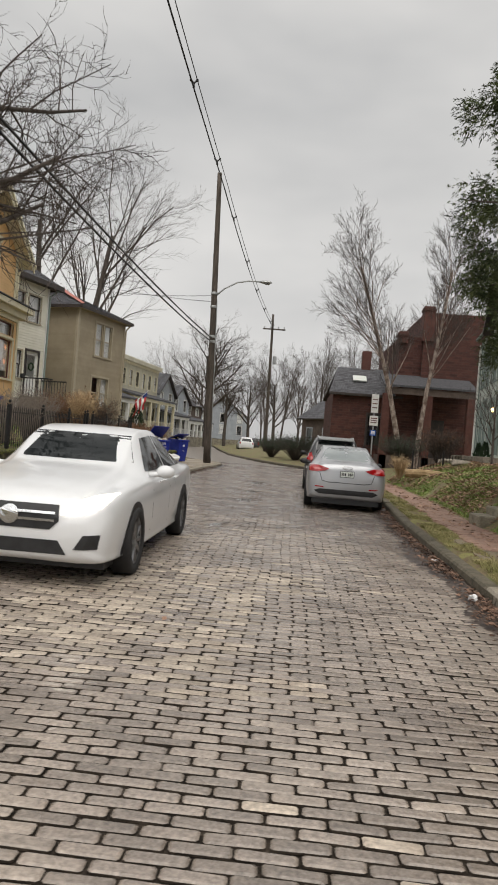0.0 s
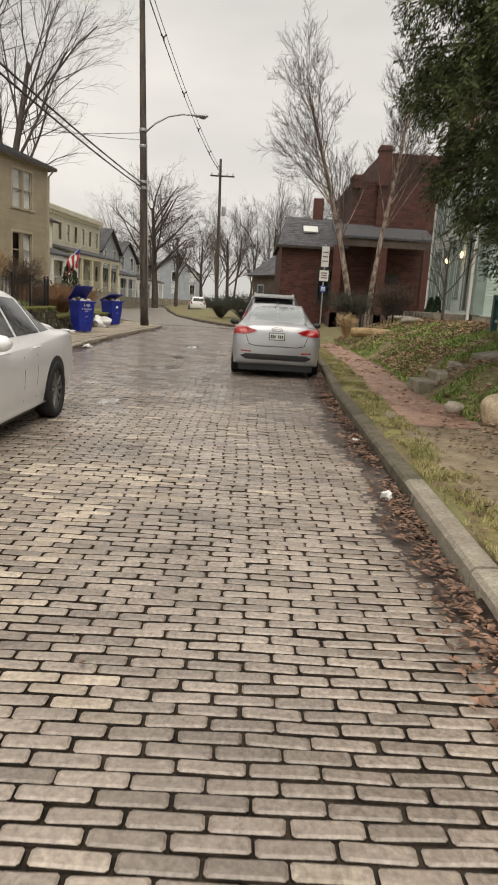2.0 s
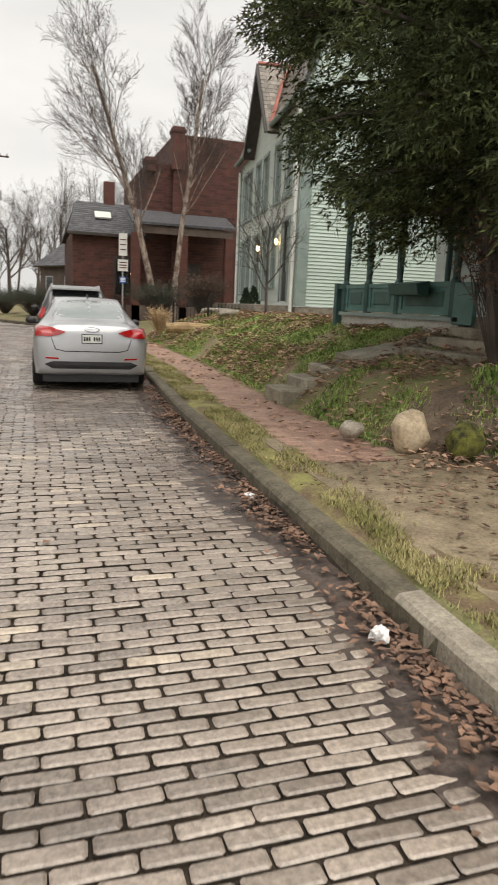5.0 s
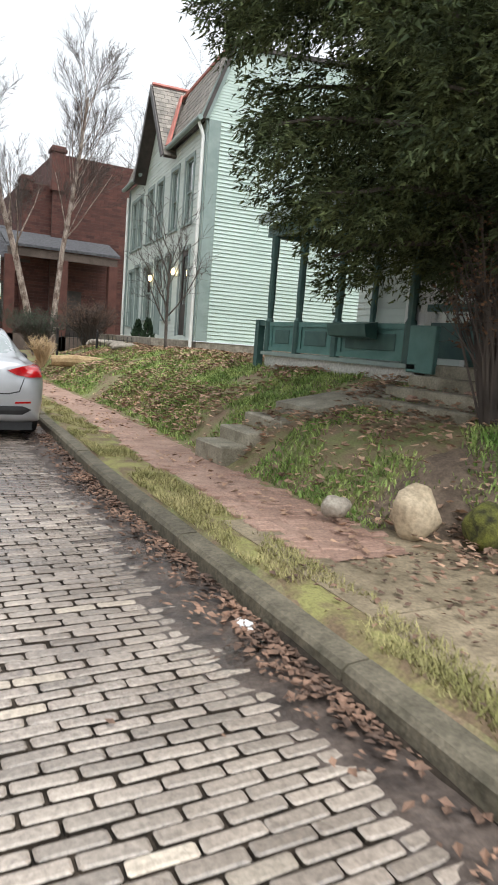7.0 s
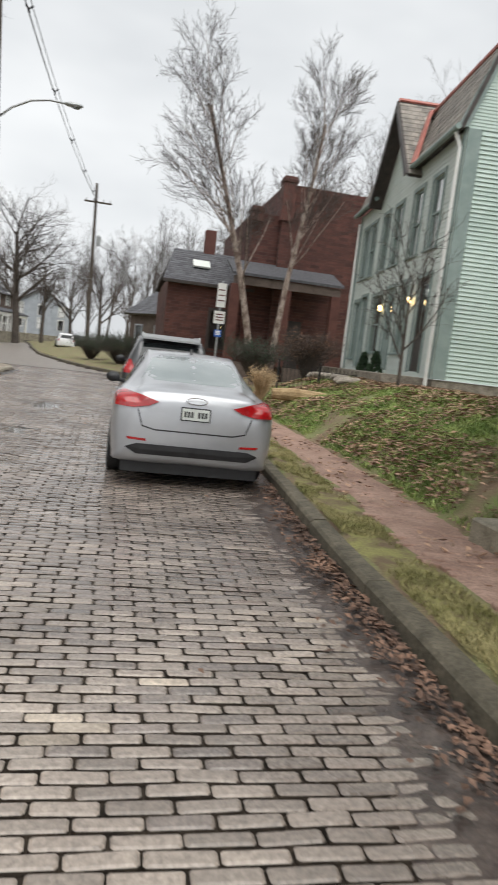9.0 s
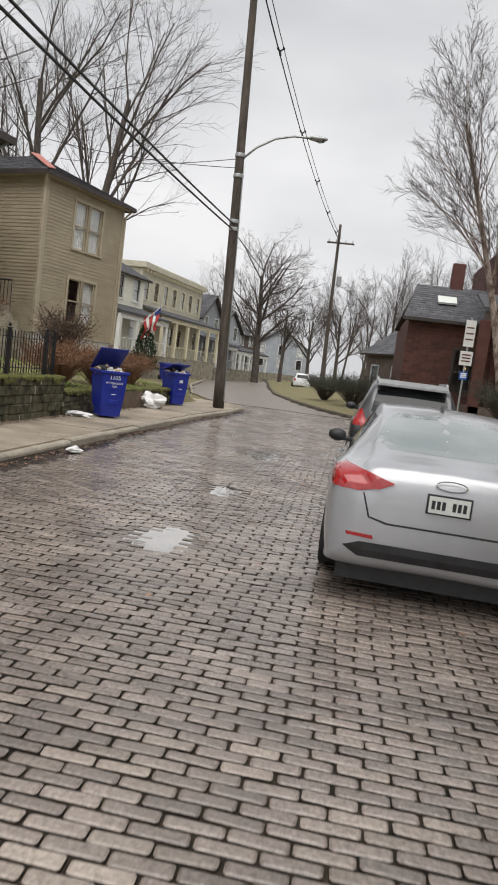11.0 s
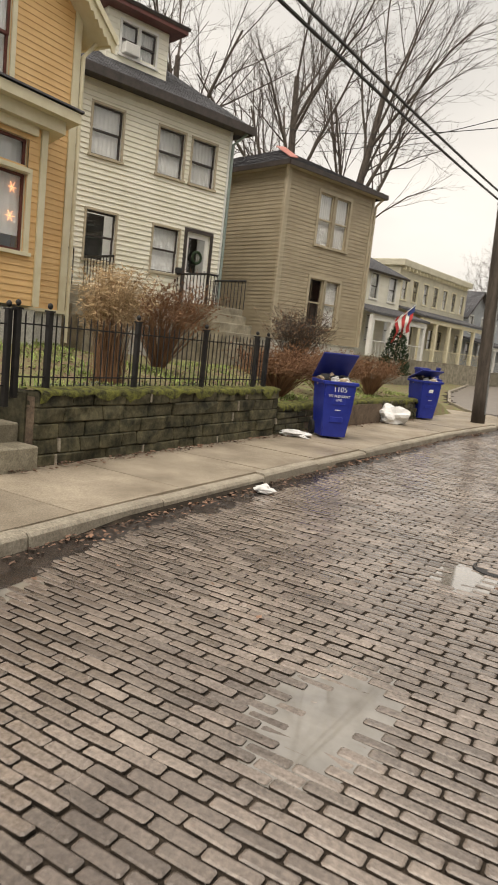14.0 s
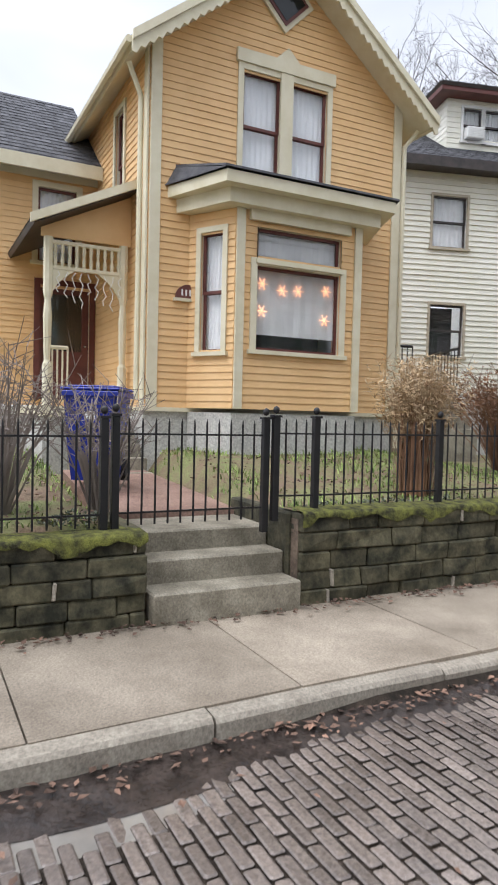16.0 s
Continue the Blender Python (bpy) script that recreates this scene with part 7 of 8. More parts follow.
def manhole():
    root = thing("utility_cover", "dark iron utility cover set low in the bricks", "utility cover", pose(-0.42, 17.5, -0.012))
    bm = B()
    tube(bm, [(0, 0, -0.03), (0, 0, 0.002)], 0.2, 20)
    part("cover", bm, M_IRON, root)
    bm = B()
    tube(bm, [(0.22 * math.cos(2 * math.pi * k / 24), 0.22 * math.sin(2 * math.pi * k / 24), 0) for k in range(25)], 0.012, 5)
    part("ring", bm, M_IRON, root)


manhole()

# ---- trees and plants ----


def grow(bms, p, d, length, radius, level, levels, r, spread, droop=0.0, kids=(7, 5, 4, 4, 3), up=0.25, thin=1.0, reach=1.0, first=0.32):
    """Grow one branch and its twigs. bms: thick wood and twigs."""
    segs = 5 if level == 0 else 4 if level == 1 else 3
    pts, rad = [p.copy()], [radius]
    dirs = []
    q, v = p.copy(), d.normalized()
    for i in range(segs):
        wob = Vector((r.uniform(-1, 1), r.uniform(-1, 1), r.uniform(-1, 1))) * (0.05 + 0.09 * level)
        v = (v + wob + Vector((0, 0, up * 0.16 if level else 0.02)) - Vector((0, 0, droop * level * 0.1))).normalized()
        q = q + v * length / segs
        pts.append(q.copy())
        dirs.append(v.copy())
        rad.append(radius * (1 - 0.62 * (i + 1) / segs))
    if level == levels:
        rad[-1] = radius * 0.25
    tube(bms[0] if level <= 1 else bms[1], pts, rad, (9, 6, 4, 3, 3, 3)[level], cap=False)
    if level >= levels:
        return
    n = kids[level]
    for k in range(n):
        f = (first if level == 0 else 0.2) + (1 - first if level == 0 else 0.78) * (k + r.uniform(0.1, 0.9)) / n
        f = min(f, 0.99)
        i = min(segs - 1, int(f * segs))
        t = f * segs - i
        base = pts[i].lerp(pts[i + 1], t)
        side = dirs[i].orthogonal().normalized()
        side.rotate(Matrix.Rotation(r.uniform(0, 2 * math.pi), 3, dirs[i]))
        a = r.uniform(0.55, 1.0) * spread
        nd = dirs[i] * math.cos(a) + side * math.sin(a)
        rr = (rad[i] * (1 - t) + rad[i + 1] * t) * r.uniform(0.5, 0.7) * thin
        grow(bms, base, nd, length * r.uniform(0.42, 0.66) * (1.15 - 0.4 * f) * (reach if level == 0 else 1), max(rr, 0.006), level + 1, levels, r, spread, droop, kids, up, thin, reach, first)


def bare_tree(m, height, radius, seed, label, levels=4, spread=0.8, droop=0.0, lean=(0, 0), kids=(8, 6, 5, 4), bark=None, twig=None, up=0.3, group="bare trees", thin=0.85, reach=1.0, first=0.32):
    root = thing("bare_tree", label, "tree", m, group)
    r = random.Random(seed)
    bms = (B(), B())
    grow(bms, Vector((0, 0, -0.2)), Vector((lean[0], lean[1], 1)), height, radius, 0, levels, r, spread, droop, kids, up, thin, reach, first)
    part("trunk", bms[0], bark or M_BARK, root, smooth=True)
    part("crown", bms[1], twig or M_TWIG, root, "fine bare twigs")
    return root


bare_tree(pose(-17.5, 44, 1.0), 15, 0.36, 1, "tall bare maple behind the tan house", spread=0.62, kids=(11, 7, 6, 5))
bare_tree(pose(-14.8, 43, 1.0), 14, 0.33, 2, "tall bare tree with slender rising limbs", spread=0.62, lean=(0.12, 0.0), kids=(10, 7, 6, 5))
bare_tree(pose(-22.5, 40, 1.0), 15, 0.36, 3, "bare tree behind the white house", spread=0.7, kids=(10, 7, 5, 4))
bare_tree(pose(-25, 33, 1.0), 14, 0.33, 13, "bare tree behind the white house", spread=0.7, kids=(9, 6, 5, 4))
for i, (x, y, hh) in enumerate(((-13.0, 97, 9), (-9.5, 101, 10), (-6.0, 104, 9), (-2.0, 100, 10))):
    bare_tree(pose(x, y, 0.2), hh, 0.3, 70 + i, "dark bare street tree beyond the bend", spread=0.85, kids=(11, 8, 6, 5))
bare_tree(pose(-9.2, 76, 0.4), 10.5, 0.4, 4, "broad bare street tree at the bend", spread=0.95, kids=(12, 8, 6, 5))
bare_tree(pose(-7.3, 6.6, 0.9), 7.0, 0.22, 5, "bare spreading garden tree near the street", spread=1.0, kids=(11, 8, 6, 5), up=0.15, lean=(0.25, 0.3))
for i, (x, y, hh) in enumerate(((1.2, 74, 8), (3.6, 70, 9), (-0.8, 84, 9), (6.5, 66, 9), (9.5, 62, 10), (-3.2, 96, 8), (13, 60, 9), (5, 90, 9))):
    bare_tree(pose(x, y, 0.2), hh, 0.15, 20 + i, "bare young tree in the thicket beyond the brick house", spread=0.6, kids=(9, 7, 6, 5))
for i, (x, y, hh) in enumerate(((-24, 66, 11), (-19, 100, 10), (-12, 122, 9), (-30, 52, 13), (-5, 128, 9), (2, 118, 9), (9, 112, 9), (17, 100, 10), (-27, 130, 10), (-20, 126, 10))):
    bare_tree(pose(x, y, 0.3), hh, 0.2, 40 + i, "bare tree in the distance beyond the houses", spread=0.75, kids=(9, 6, 5, 4))
bare_tree(pose(6.35, 34, 0.6), 10.9, 0.16, 7, "leaning river birch with pale peeling bark", spread=0.62, lean=(-0.20, 0.0), kids=(22, 7, 6, 5), bark=M_BIRCH, up=0.3, thin=0.5, reach=0.55, first=0.36)
bare_tree(pose(7.05, 34.3, 0.6), 10.9, 0.145, 8, "upright river birch with pale peeling bark", spread=0.55, lean=(0.10, 0.0), kids=(22, 7, 6, 5), bark=M_BIRCH, up=0.35, thin=0.5, reach=0.5, first=0.42)
bare_tree(pose(14, 42, 0.8), 11, 0.2, 9, "bare tree behind the mint house", spread=0.65, kids=(9, 6, 5, 4))
bare_tree(pose(6.9, 20.3, 1.05), 2.7, 0.05, 10, "small bare ornamental tree before the mint house", levels=3, spread=0.8, kids=(10, 7, 5), up=0.3)


def cedar(m, seed):
    """A big evergreen: trunk, drooping boughs and thousands of small flat sprays."""
    root = thing("cedar_tree", "large dark green cedar with ragged drooping boughs", "tree", m)
    r = random.Random(seed)
    H = 9.8
    bm = B()
    tube(bm, [(0, 0, -0.3), (0.05, 0.03, 2), (0, 0.05, 5), (0.05, 0, 8), (0, 0, H)], [0.26, 0.21, 0.15, 0.07, 0.01], 10)
    part("trunk", bm, M_BARK, root, smooth=True)
    boughs = B()
    verts, faces = [], []

    def spray(p, d, size):
        """A flat fan of leaflets."""
        side = d.cross(Vector((r.uniform(-0.5, 0.5), r.uniform(-0.5, 0.5), 1))).normalized()
        nrm = side.cross(d)
        for k in range(5):
            s_ = r.random()
            q = p + d * size * s_ * 0.8 + side * size * r.uniform(-0.35, 0.35)
            dd = (d * r.uniform(0.3, 1.0) + side * r.uniform(-0.9, 0.9) + nrm * r.uniform(-0.5, 0.5)).normalized()
            ln = size * r.uniform(0.3, 0.6)
            w = (side * r.uniform(-1, 1) + d * r.uniform(-1, 1) + nrm * r.uniform(-0.6, 0.6)).normalized() * size * 0.095
            i = len(verts)
            verts.extend((q - w, q + w, q + dd * ln - Vector((0, 0, 0.2 * ln))))
            faces.append((i, i + 1, i + 2))

    n = 190
    for b in range(n):
        z = 1.75 + (H - 2.0) * (b / n) ** 1.05
        k = (z - 1.75) / (H - 1.75)
        reach = (3.65 * math.sqrt(max(0.03, 1 - ((z - 4.1) / 5.0) ** 2)) - 1.2 * (1 - step01(1.0, 3.4, z))) * r.uniform(0.80, 1.05)
        a = b * 2.39996 + r.uniform(-0.3, 0.3)
        d = Vector((math.cos(a), math.sin(a), 0.18))
        p0 = Vector((0, 0, z))
        pts = [p0]
        m_ = 6
        for i in range(1, m_ + 1):
            s = i / m_
            pts.append(p0 + d * reach * s + Vector((0, 0, 0.25 * s - 0.75 * s * s * (1 - 0.5 * k))) + Vector((r.uniform(-1, 1), r.uniform(-1, 1), r.uniform(-1, 1))) * 0.06)
        tube(boughs, pts, [0.045 * (1 - 0.8 * i / m_) * (1.1 - k * 0.6) + 0.004 for i in range(m_ + 1)], 4, cap=False)
        for i in range(int(36 + 84 * reach / 3.5)):
            s = r.uniform(0.12, 1.0) ** 0.8
            j = min(m_ - 1, int(s * m_))
            base = pts[j].lerp(pts[j + 1], s * m_ - j)
            out = Vector((math.cos(a), math.sin(a), 0))
            sd = Vector((-math.sin(a), math.cos(a), 0)) * r.uniform(-1, 1)
            base = base + sd * 0.7 * (1.15 - 0.6 * s) * r.random() + Vector((0, 0, r.uniform(-0.34, 0.22)))
            for _ in range(12):
                dv = (out * r.uniform(0.1, 1) + sd * r.uniform(0.2, 1) + Vector((r.uniform(-.3, .3), r.uniform(-.3, .3), r.uniform(-0.7, 0.25)))).normalized()
                spray(base + dv * r.uniform(0, 0.24), dv, r.uniform(0.09, 0.17))
    part("limb", boughs, M_BARK, root)
    me = bpy.data.meshes.new("crown")
    me.from_pydata(verts, [], faces)
    me.materials.append(M_CEDAR)
    ob = new("crown", me)
    ob.parent = root
    ob["label"] = "dark green drooping needle sprays"


cedar(pose(6.3, 8.9, 0.75, 0, 0, 20), 4)


def tuft(name, label, category, m, n, height, spread, mat, width=0.012, lean=0.5, seed=0, fluff=0, fluff_mat=None):
    """A clump of arching stems; fluff adds plumes at the tips."""
    r = random.Random(seed)
    root = thing(name, label, category, m)
    verts, faces = [], []
    fv, ff = [], []
    for i in range(n):
        a = r.uniform(0, 2 * math.pi)
        b = r.uniform(0, spread * 0.35)
        base = Vector((b * math.cos(a), b * math.sin(a), -0.03))
        out = Vector((math.cos(a), math.sin(a), 0)) * r.uniform(0.1, 1) * lean + Vector((r.uniform(-.2, .2), r.uniform(-.2, .2), 0))
        h = height * r.uniform(0.6, 1.05)
        pts = [base + out * h * s * s + Vector((0, 0, h * (s - 0.22 * s ** 3 * out.length))) for s in (0, 0.35, 0.7, 1.0)]
        sd = Vector((-math.sin(a), math.cos(a), 0)).normalized()
        k = len(verts)
        for j, p in enumerate(pts):
            w = width * (1 - j / 3.2)
            verts += [p - sd * w, p + sd * w]
        for j in range(3):
            faces.append((k + 2 * j, k + 2 * j + 1, k + 2 * j + 3, k + 2 * j + 2))
        for q in range(fluff):
            s = r.uniform(0.72, 1.05)
            p = pts[2].lerp(pts[3], (s - 0.7) / 0.3)
            dv = Vector((r.uniform(-1, 1), r.uniform(-1, 1), r.uniform(-0.6, 0.8))).normalized() * r.uniform(0.05, 0.14)
            w = dv.cross(Vector((r.uniform(-1, 1), r.uniform(-1, 1), r.uniform(-1, 1)))).normalized() * 0.006
            k2 = len(fv)
            fv += [p - w, p + w, p + dv]
            ff.append((k2, k2 + 1, k2 + 2))
    me = bpy.data.meshes.new("stems")
    me.from_pydata(verts, [], faces)
    me.materials.append(mat)
    ob = new("stems", me)
    ob.parent = root
    if fluff:
        me = bpy.data.meshes.new("plumes")
        me.from_pydata(fv, [], ff)
        me.materials.append(fluff_mat)
        ob = new("plumes", me)
        ob.parent = root
    return root


tuft("ornamental_grass", "tall dry ornamental grass with feathery plumes behind the fence", "grass", pose(-6.05, 18.55, 0.98), 460, 1.5, 0.7, M_DRYBROWN, 0.006, 0.12, 1, 16, M_DRYGRASS)


def shrub(label, m, height, width, n, mat, seed, leaf=None, leaves=0):
    """A twiggy shrub."""
    r = random.Random(seed)
    root = thing("shrub", label, "shrub", m)
    bm = B()
    verts, faces = [], []
    for i in range(n):
        a = r.uniform(0, 2 * math.pi)
        out = Vector((math.cos(a), math.sin(a), 0)) * width * r.uniform(0.2, 1)
        top = out + Vector((0, 0, height * r.uniform(0.55, 1)))
        mid = out * 0.45 + Vector((r.uniform(-.1, .1), r.uniform(-.1, .1), top.z * 0.55))
        tube(bm, [out * 0.1 - Vector((0, 0, 0.05)), mid, top], [0.012, 0.008, 0.003], 3, cap=False)
        for j in range(4):
            s = r.uniform(0.3, 1)
            b = mid.lerp(top, s)
            e = b + Vector((r.uniform(-1, 1), r.uniform(-1, 1), r.uniform(-0.2, 1))) * width * 0.35
            tube(bm, [b, e], [0.005, 0.002], 3, cap=False)
            for _ in range(leaves):
                c = b.lerp(e, r.random())
                d1 = Vector((r.uniform(-1, 1), r.uniform(-1, 1), r.uniform(-1, 1))).normalized() * 0.035
                d2 = d1.orthogonal().normalized() * 0.018
                k = len(verts)
                verts += [c, c + d1 * 0.5 + d2, c + d1, c + d1 * 0.5 - d2]
                faces.append((k, k + 1, k + 2, k + 3))
    part("crown", bm, mat, root)
    if leaves:
        me = bpy.data.meshes.new("leaves")
        me.from_pydata(verts, [], faces)
        me.materials.append(leaf)
        ob = new("leaves", me)
        ob.parent = root
    return root


shrub("russet bare shrub before the white house", pose(-7.6, 21.6, 1.1), 1.5, 1.2, 160, M_DRYBROWN, 1, M_DRYBROWN, 3)
shrub("dry russet shrub spilling over the wall", pose(-5.9, 23.3, 0.75), 0.8, 1.1, 240, M_DRYBROWN, 2, M_DRYBROWN, 3)
shrub("dry russet shrub behind the bins", pose(-5.8, 25.4, 0.7), 0.9, 1.0, 200, M_DRYBROWN, 3, M_DRYBROWN, 3)
shrub("brown shrub against the tan house", pose(-8.7, 29.4, 0.9), 1.9, 1.2, 200, M_TWIG, 4, M_DRYBROWN, 2)
shrub("brown shrub by the low wall", pose(-5.9, 28.4, 0.7), 0.9, 0.9, 140, M_DRYBROWN, 5, M_DRYBROWN, 2)
shrub("bare grey thorny shrub behind the garden fence", pose(-5.9, 14.0, 0.9), 1.4, 0.8, 90, M_PALETWIG, 6)
shrub("bare grey shrub leaning over the garden bin", pose(-6.0, 14.9, 0.9), 1.2, 0.6, 66, M_PALETWIG, 16)
shrub("bare grey shrub along the garden fence", pose(-5.8, 12.2, 0.9), 1.2, 0.9, 84, M_PALETWIG, 17)
shrub("tangled brown vines under the cedar", pose(5.6, 8.6, 0.85), 2.0, 0.7, 160, M_TWIG, 7, M_DRYBROWN, 3)
shrub("rounded brown shrub before the mint house", pose(7.0, 28.0, 1.0), 1.5, 1.2, 260, M_TWIG, 8, M_DRYBROWN, 2)
shrub("dark clipped shrub before the brick house", pose(5.6, 30.0, 0.7), 1.4, 1.3, 240, M_TWIG, 9, M_EVERGREEN, 5)
shrub("dark hedge shrub at the bend", pose(0.9, 46, 0.3), 1.5, 1.9, 300, M_TWIG, 10, M_EVERGREEN, 8)
shrub("dark hedge shrub at the bend", pose(3.4, 44, 0.3), 1.6, 1.9, 300, M_TWIG, 11, M_EVERGREEN, 8)
shrub("dark hedge shrub at the bend", pose(-0.9, 50, 0.3), 1.3, 1.6, 260, M_TWIG, 12, M_EVERGREEN, 8)
shrub("dry yellow grass shrub by the gate", pose(4.55, 23.5, 0.5), 0.8, 0.5, 120, M_DRYGRASS, 14)


def evergreen_cone(label, m, height, width, n, seed):
    r = random.Random(seed)
    root = thing("evergreen_shrub", label, "shrub", m)
    bm = B()
    tube(bm, [(0, 0, -0.05), (0, 0, height * 0.8)], [0.05, 0.01], 6)
    part("trunk", bm, M_BARK, root)
    verts, faces = [], []
    for i in range(n):
        z = r.uniform(0.02, 1) ** 1.2
        a = r.uniform(0, 2 * math.pi)
        rad = width * (1 - z) ** 0.7 * r.uniform(0.55, 1.05)
        c = Vector((rad * math.cos(a), rad * math.sin(a), z * height))
        d1 = Vector((math.cos(a) * 0.5, math.sin(a) * 0.5, 1)).normalized() * r.uniform(0.06, 0.14)
        d2 = Vector((r.uniform(-1, 1), r.uniform(-1, 1), 0)).normalized() * 0.03
        k = len(verts)
        verts += [c, c + d1 * 0.5 + d2, c + d1, c + d1 * 0.5 - d2]
        faces.append((k, k + 1, k + 2, k + 3))
    me = bpy.data.meshes.new("foliage")
    me.from_pydata(verts, [], faces)
    me.materials.append(M_EVERGREEN)
    ob = new("foliage", me)
    ob.parent = root


evergreen_cone("dark green clipped arborvitae cone", pose(-9.3, 40, 0.9), 2.3, 0.75, 2600, 1)
evergreen_cone("small potted evergreen by the mint stoop", pose(7.6, 23.6, 1.1), 0.9, 0.25, 700, 2)
evergreen_cone("small potted evergreen by the mint stoop", pose(7.7, 24.8, 1.1), 0.85, 0.25, 700, 3)


def flag(m):
    root = thing("flag", "striped red and white pennant flag on a house pole", "flag", m)
    bm = B()
    tube(bm, [(0, 0, 0), (0.9, -0.5, 1.1)], 0.018, 6)
    part("flagpole", bm, M_WHITE, root)
    for i in range(5):
        bm = B()
        pts = []
        for j in range(9):
            s = j / 8
            pts.append((0.85 - 0.12 * i - 0.1 * s + 0.05 * math.sin(s * 7 + i), -0.45 + 0.06 * i + 0.05 * math.sin(s * 9), 1.05 - 0.12 * i - 1.1 * s))
        vs = [(bm.verts.new(p), bm.verts.new((p[0] - 0.12, p[1] + 0.06, p[2] - 0.12))) for p in pts]
        for a, b in zip(vs, vs[1:]):
            bm.faces.new((a[0], a[1], b[1], b[0]))
        part("stripe", bm, M_RED if i % 2 == 0 else M_WHITE, root)
    bm = B()
    prism(bm, [(0.88, -0.47, 1.1), (0.62, -0.33, 0.82), (0.66, -0.34, 0.55), (0.9, -0.46, 0.8)], (0.008, 0.016, 0))
    part("canton", bm, M_BLUE, root)


flag(pose(-9.6, 39.6, 2.9, 0, 0, 60))


def boulder(label, m, radii, mat, seed):
    bm = B()
    lump(bm, radii, (0, 0, radii[2] * 0.72), 0.28, 3, seed)
    single("boulder", bm, mat, label, "boulder", m, smooth=True)


boulder("tan egg-shaped boulder standing at the pavement edge", pose(4.16, 7.95, 0.18, 0, 8, 15), (0.185, 0.17, 0.215), M_ROCK, 1)
boulder("mossy green stone beside the boulder", pose(4.5, 7.55, 0.18, 0, 0, 60), (0.2, 0.16, 0.2), M_MOSS, 2)
boulder("small grey fieldstone in the bed", pose(3.82, 8.45, 0.23), (0.12, 0.10, 0.085), M_ROCKGREY, 3)
boulder("pale fieldstone on the bank", pose(5.6, 10.0, 0.86), (0.16, 0.11, 0.05), M_ROCK, 4)
for i, (x, y) in enumerate(((5.8, 9.85), (6.0, 9.6), (6.1, 9.35), (5.95, 9.1), (6.2, 9.05))):
    bm = B()
    box(bm, -0.1, -0.05, -0.03, 0.1, 0.05, 0.045, 0.01)
    single("loose_brick", bm, M_PATH, "loose red brick edging the bed", "brick", pose(x, y, ground_z(x, y) + 0.02, 4 * i, 5, 35 * i), "loose bricks edging the bed")
for i in range(7):
    boulder("flat grey fieldstone edging the mint garden", pose(6.5 + 0.06 * i, 22.2 + 0.75 * i, ground_z(6.5 + 0.06 * i, 22.2 + 0.75 * i) - 0.02, 0, 0, 40 * i), (0.38, 0.22, 0.12), M_ROCKGREY, 20 + i)


def yard_steps():
    root = thing("yard_steps", "three low worn stone steps set in the grass bank", "steps", kind="structure")
    for x, z, y0, y1 in ((3.92, 0.38, 10.75, 11.45), (4.25, 0.53, 10.75, 11.5), (4.58, 0.69, 10.65, 11.5)):
        bm = B()
        box(bm, x, y0, z - 0.55, x + 0.42, y1, z, 0.02)
        for v in bm.verts:
            v.co += Vector((0.015 * noise.noise(v.co * 4), 0.015 * noise.noise(v.co * 5), 0.01 * noise.noise(v.co * 3)))
        part("step", bm, M_STEP, root)
    for (xa, a0, a1, za), (xb, b0, b1, zb) in (((4.95, 10.5, 11.4, 0.84), (5.9, 10.1, 10.95, 1.10)), ((5.91, 10.1, 10.95, 1.10), (6.9, 9.6, 10.4, 1.28))):
        bm = B()
        prism(bm, [(xa, a0, za), (xb, b0, zb), (xb, b1, zb), (xa, a1, za)], (0, 0, -0.3))
        part("walk_slab", bm, M_STEP, root)


yard_steps()


def log():
    bm = B()
    tube(bm, [(-0.75, 0, 0.12), (-0.3, 0.02, 0.14), (0.3, 0, 0.13), (0.75, -0.03, 0.12)], [0.13, 0.16, 0.15, 0.12], 10)
    single("cut_log", bm, M_WOODLOG, "pale fallen log lying on the grass", "log", pose(5.2, 21.8, 0.6, 0, 0, -10))


log()


def sign_post():
    root = thing("street_sign", "parking sign plates on a post by the pavement", "sign", pose(4.85, 35.2, 0.2))
    bm = B()
    tube(bm, [(0, 0, 0), (0, 0, 4.35)], 0.035, 6)
    part("post", bm, M_GALV, root)
    for z0, z1, mat, w in ((3.25, 4.25, M_WHITE, 0.19), (2.55, 3.08, M_WHITE, 0.23), (2.0, 2.3, M_SIGNBLUE, 0.15)):
        bm = B()
        box(bm, -w, -0.06, z0, w, -0.04, z1, 0.004)
        pl = part("plate", bm, mat, root)
        bm = B()
        for k in range(3):
            z = z0 + (z1 - z0) * (0.25 + 0.22 * k)
            box(bm, -w * 0.7, -0.066, z, w * 0.7, -0.062, z + 0.05)
        part("lettering", bm, M_MAROON if mat is M_WHITE else M_WHITE, pl)


sign_post()

# ---- grass, leaves and twigs ----


def scatter(name, label, category, n, pick, shape, mat, seed):
    """Very many small pieces as one object."""
    r = random.Random(seed)
    verts, faces = [], []
    for _ in range(n):
        p = pick(r)
        if p is not None:
            shape(r, Vector(p), verts, faces)
    me = bpy.data.meshes.new(name)
    me.from_pydata(verts, [], faces)
    me.materials.append(mat)
    return tagged(new(name, me), label, category, kind="stuff")


